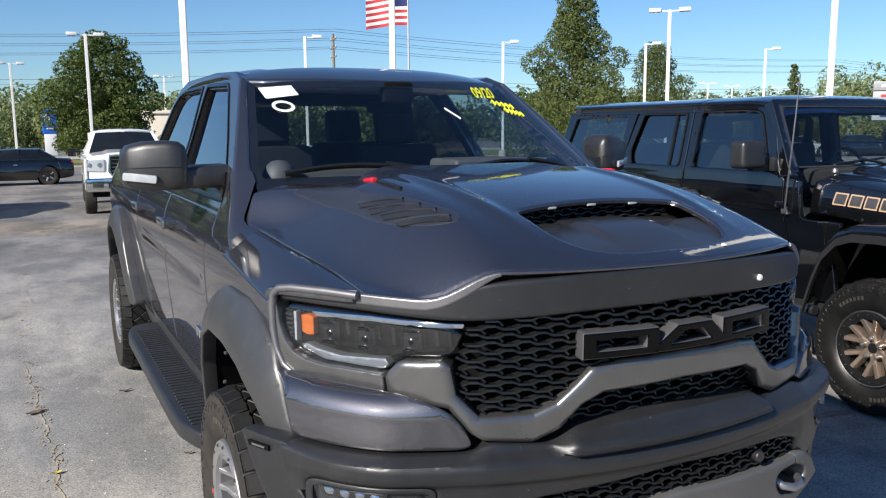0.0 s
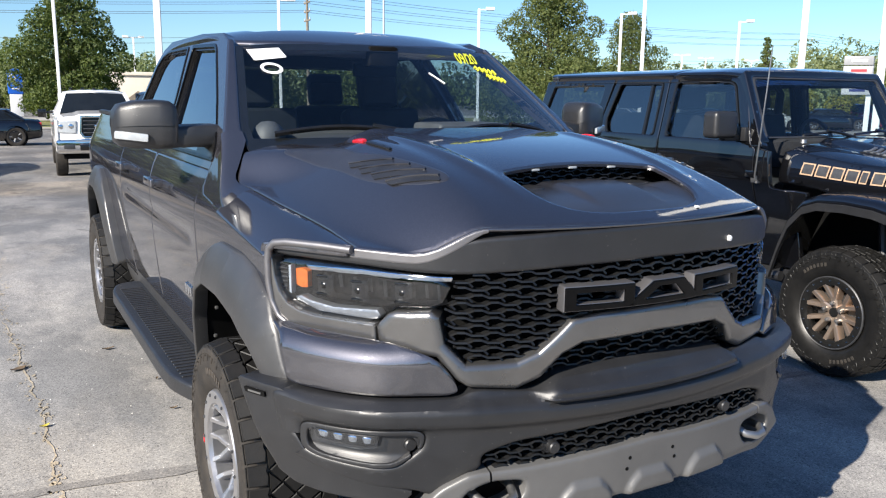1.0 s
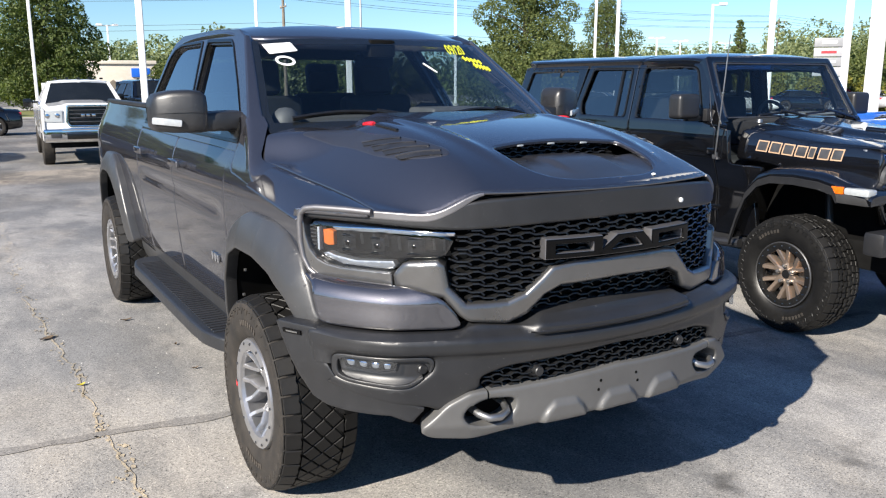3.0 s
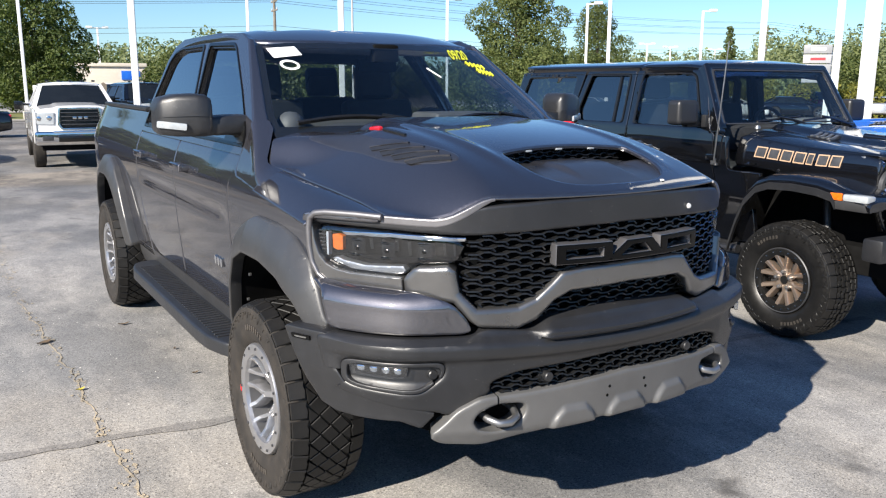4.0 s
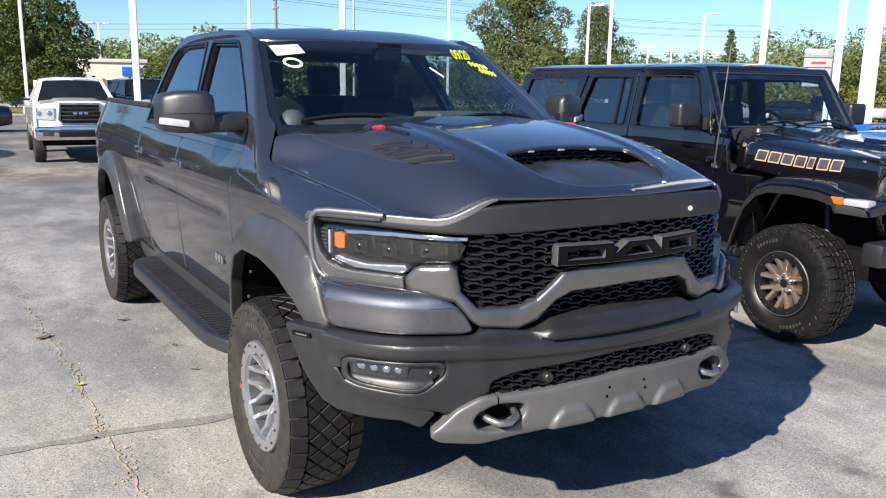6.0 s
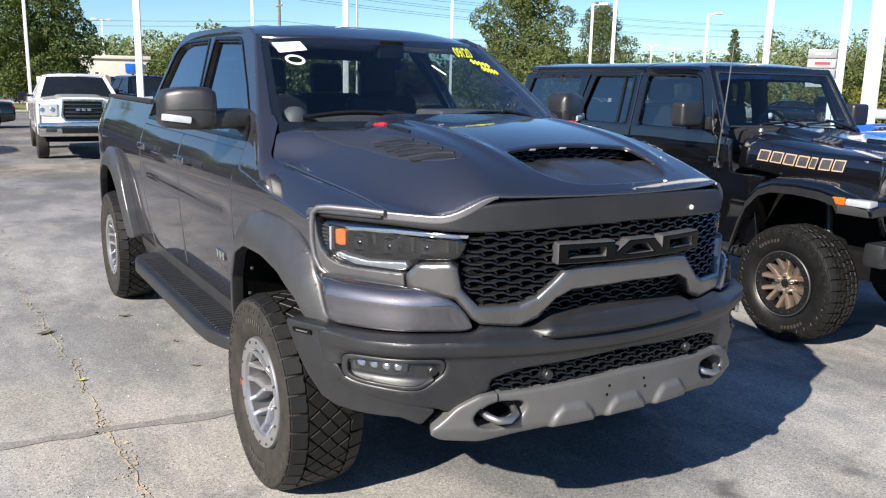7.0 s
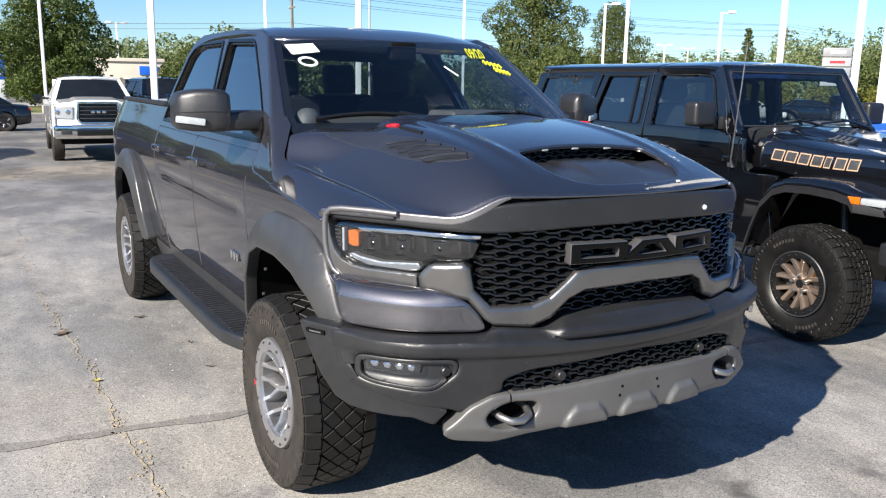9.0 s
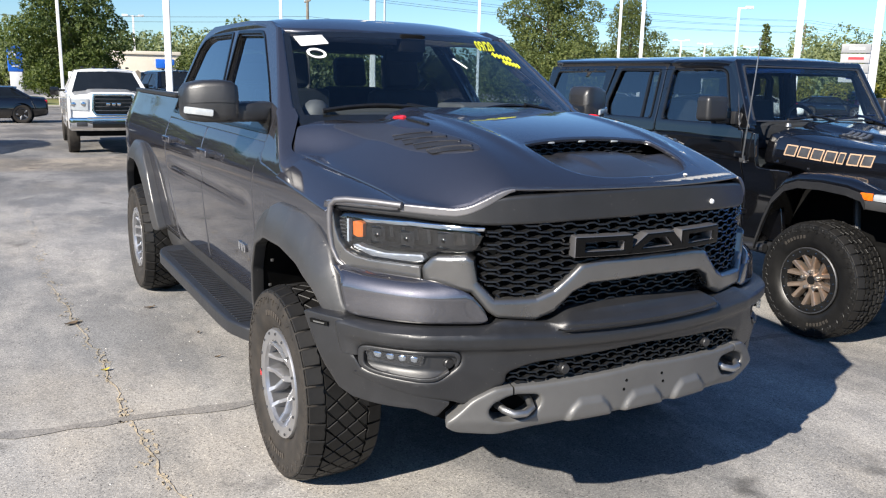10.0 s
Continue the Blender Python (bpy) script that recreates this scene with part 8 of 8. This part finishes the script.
def pylon_sign():
    x, y = ahead(2.1, 86)
    t = thing("pylon_sign", "tall blue dealership sign on white base", "sign", at=(x, y, low(y)), turn=-2)
    part("base", box(0, 0, 1.0, 1.05, 0.5, 2.0, 0.03), SIGN_WHITE, t)
    part("panel", box(0, 0, 3.15, 1.25, 0.55, 2.3, 0.12, 3), SIGN_BLUE, t)
    part("mark", moved(lathe([(0.18, -0.30), (0.30, -0.30), (0.30, -0.27)], 24, "y"), Matrix.Translation((-0.2, 0, 3.5))), SIGN_WHITE, t)
    part("mark_bar", box(0, -0.285, 2.5, 0.6, 0.02, 0.10), SIGN_WHITE, t)


def brand_sign():
    x, y = ahead(55.3, 60)
    t = thing("dealer_sign", "grey and white panelled dealer sign", "sign", at=(x, y, low(y)), turn=-54)
    part("post", box(0.75, 0.2, 2.3, 0.3, 0.3, 4.6, 0.02), POLE_WHITE, t)
    for k in range(4):
        p = part("panel", box(0, 0, 4.45 - 0.62 * k, 1.7, 0.25, 0.56, 0.03), (SIGN_GREY, SIGN_PALE, SIGN_GREY, SIGN_PALE)[k], t)
        part("mark_bar", box(0.05, -0.135, 4.45 - 0.62 * k, 0.9, 0.02, 0.16), (SIGN_WHITE, FLAG_RED, POLE_GREY, FLAG_BLUE)[k], p)


pylon_sign()
brand_sign()


def showroom():
    x, y = ahead(9.5, 96)
    t = thing("showroom", "low cream showroom building with blue sign", "building", at=(x, y, low(y)), turn=-10)
    part("wall", box(0, 0, 2.0, 7, 8, 4.0, 0.03), STUCCO, t)
    part("roof", box(0, 0, 4.15, 7.4, 8.4, 0.35, 0.04), STUCCO, t)
    part("sign", box(2.1, -4.08, 3.1, 1.8, 0.12, 0.9, 0.03), SIGN_BLUE, t)
    part("gable", extrude([(-1.6, 0), (1.6, 0), (0, 1.2)], lambda u, v: (-0.6 + u, -4.3, 1.2 + v), 0.3, (0, 1, 0)), WOOD_POLE, t)
    for k in range(3):
        w = part("window", box(-2.6 + 2.4 * k, -4.02, 1.3, 1.0, 0.10, 1.8, 0.02), GLASS_BLACK, t)
        part("window_frame", box(-2.6 + 2.4 * k, -4.05, 2.24, 1.1, 0.14, 0.08, 0.01), SIGN_WHITE, w)


showroom()


def verge():
    g = part("verge", box(10, 61, -0.62, 260, 15, 0.14), GRASS, smooth=False)
    tagged(g, "dry green grass verge beside the road", "grass", kind="structure")
    k = part("kerb", joined(box(10, 53.4, low(53.4) + 0.07, 260, 0.18, 0.14, 0.03, 1)), KERB)
    tagged(k, "pale concrete kerb along the verge", "kerb", kind="structure")
    r = part("road", box(10, 74, -0.655, 260, 9, 0.04), KERB, smooth=False)
    tagged(r, "pale concrete road beyond the verge", "road", kind="structure")


verge()

# ---- parked cars in the distance ----
far_car("saloon_car", "black four-door saloon parked side-on", PAINT_BLACK, (-2.10, 34.5, low(34.5)), -90)
far_car("saloon_car", "black saloon seen from behind past the white pickup", PAINT_BLACK, (3.0, 38.5, low(38.5)), 170)
far_car("sport_utility", "dark sport utility parked across the lane", PAINT_BLACK, (-3.75, 20.6, low(20.6)), 0, True)
work_pickup("pickup_truck", "dark pickup parked behind the grey truck", PAINT_BLACK, (4.6, 27.0, low(27.0)), 8, False)
far_car("sport_utility", "black sport utility parked by the verge", PAINT_BLACK, (4.6, 49.5, low(49.5)), 90, True)
far_car("saloon_car", "white saloon parked behind the grey truck", PAINT_WHITE, (7.8, 25.0, low(25.0)), 15)
for paint, words, b, d, turn, tall in (
        (PAINT_BLACK, "black saloon in the far row", 54.2, 62, 50, False), (PAINT_RED, "dark red sport utility in the far row", 56.0, 64, 40, True), (PAINT_SILVER, "silver saloon in the far row", 58.8, 64, 130, False),
        (PAINT_BLACK, "black sport utility in the far row", 57.2, 68, 45, True), (PAINT_SILVER, "silver sport utility in the far row", 61.5, 62, -60, True), (PAINT_WHITE, "white saloon in the far row", 50.5, 60, 45, False),
        (PAINT_BLACK, "black saloon in the far row", 47.0, 58, 30, False), (PAINT_SILVER, "silver saloon in the far row", 41.5, 55, 30, False)):
    x, y = ahead(b, d)
    far_car("sport_utility" if tall else "saloon_car", words, paint, (x, y, low(y)), turn, tall)
# an unseen row, added to be mirrored dark in the grey truck's flank
for k in range(5):
    far_car("sport_utility", "black sport utility out of view, added for the truck's reflections", PAINT_BLACK, (-10.5 - 0.5 * (k % 2), 17 + 7.5 * k, low(17 + 7.5 * k)), 82 + 5 * k, True)

# ---- fallen leaves and grit on the asphalt ----
LEAF_YELLOW = varied("yellow_fallen_leaf", (0.42, 0.34, 0.03), (0.50, 0.42, 0.06), 0.7, 40.0)
LEAF_BROWN = varied("brown_fallen_leaf", (0.09, 0.06, 0.035), (0.14, 0.10, 0.06), 0.8, 40.0)
GRIT = varied("pale_grit", (0.55, 0.53, 0.48), (0.66, 0.64, 0.60), 0.85, 60.0)


def fallen_leaf(label, x, y, long, wide, turn, mat, seed):
    """A curled, pointed leaf lying on the ground."""
    rng = random.Random(seed)
    verts, faces = [], []
    n = 8
    for i in range(n + 1):
        k = i / n
        w = wide / 2 * math.sin(math.pi * min(1, k * 0.92 + 0.06)) ** 0.8 * rng.uniform(0.8, 1.15)
        lift = 0.006 + 0.008 * (2 * k - 1) ** 2
        for side_, up in ((-1, 0.006), (0, 0.0), (1, 0.005)):
            verts.append((long * (k - 0.5), side_ * w, lift + up))
    for i in range(n):
        for j in range(2):
            a = i * 3 + j
            faces.append((a, a + 3, a + 4, a + 1))
    ob = part("fallen_leaf", moved((verts, faces), pose(x, y, 0, 0, 0, turn)), mat)
    return tagged(ob, label, "leaf")


fallen_leaf("small yellow leaf lying on the cracked asphalt", -1.616, 2.678, 0.055, 0.030, 20, LEAF_YELLOW, 1)
fallen_leaf("curled brown leaf on a dark stain", -1.702, 3.778, 0.11, 0.06, 35, LEAF_BROWN, 2)
fallen_leaf("dark brown leaf lying flat on asphalt", -1.131, 3.973, 0.085, 0.035, 10, LEAF_BROWN, 3)
fallen_leaf("tiny brown leaf scrap by the running board", -0.949, 2.625, 0.045, 0.022, 5, LEAF_BROWN, 4)
fallen_leaf("tiny dark leaf scrap on asphalt", -0.944, 3.18, 0.03, 0.018, 60, LEAF_BROWN, 5)


def loose_grit():
    """Small pale stones scattered over the near ground."""
    rng = random.Random(31)
    verts, faces = [], []
    for _ in range(170):
        x, y, r = rng.uniform(-2.6, 0.6), rng.uniform(0.3, 6.5), rng.uniform(0.0025, 0.006)
        if -0.75 < x and 0.3 < y < 5.2:
            x -= 1.0
        b = len(verts)
        for a in range(5):
            q = r * rng.uniform(0.7, 1.2)
            verts.append((x + q * math.cos(a * 1.257), y + q * math.sin(a * 1.257), 0.0))
        verts.append((x, y, r * 0.9))
        faces += [(b + a, b + (a + 1) % 5, b + 5) for a in range(5)]
    ob = part("grit", (verts, faces), GRIT, smooth=False)
    tagged(ob, "loose pale grit scattered on the asphalt", "grit", kind="stuff")


loose_grit()
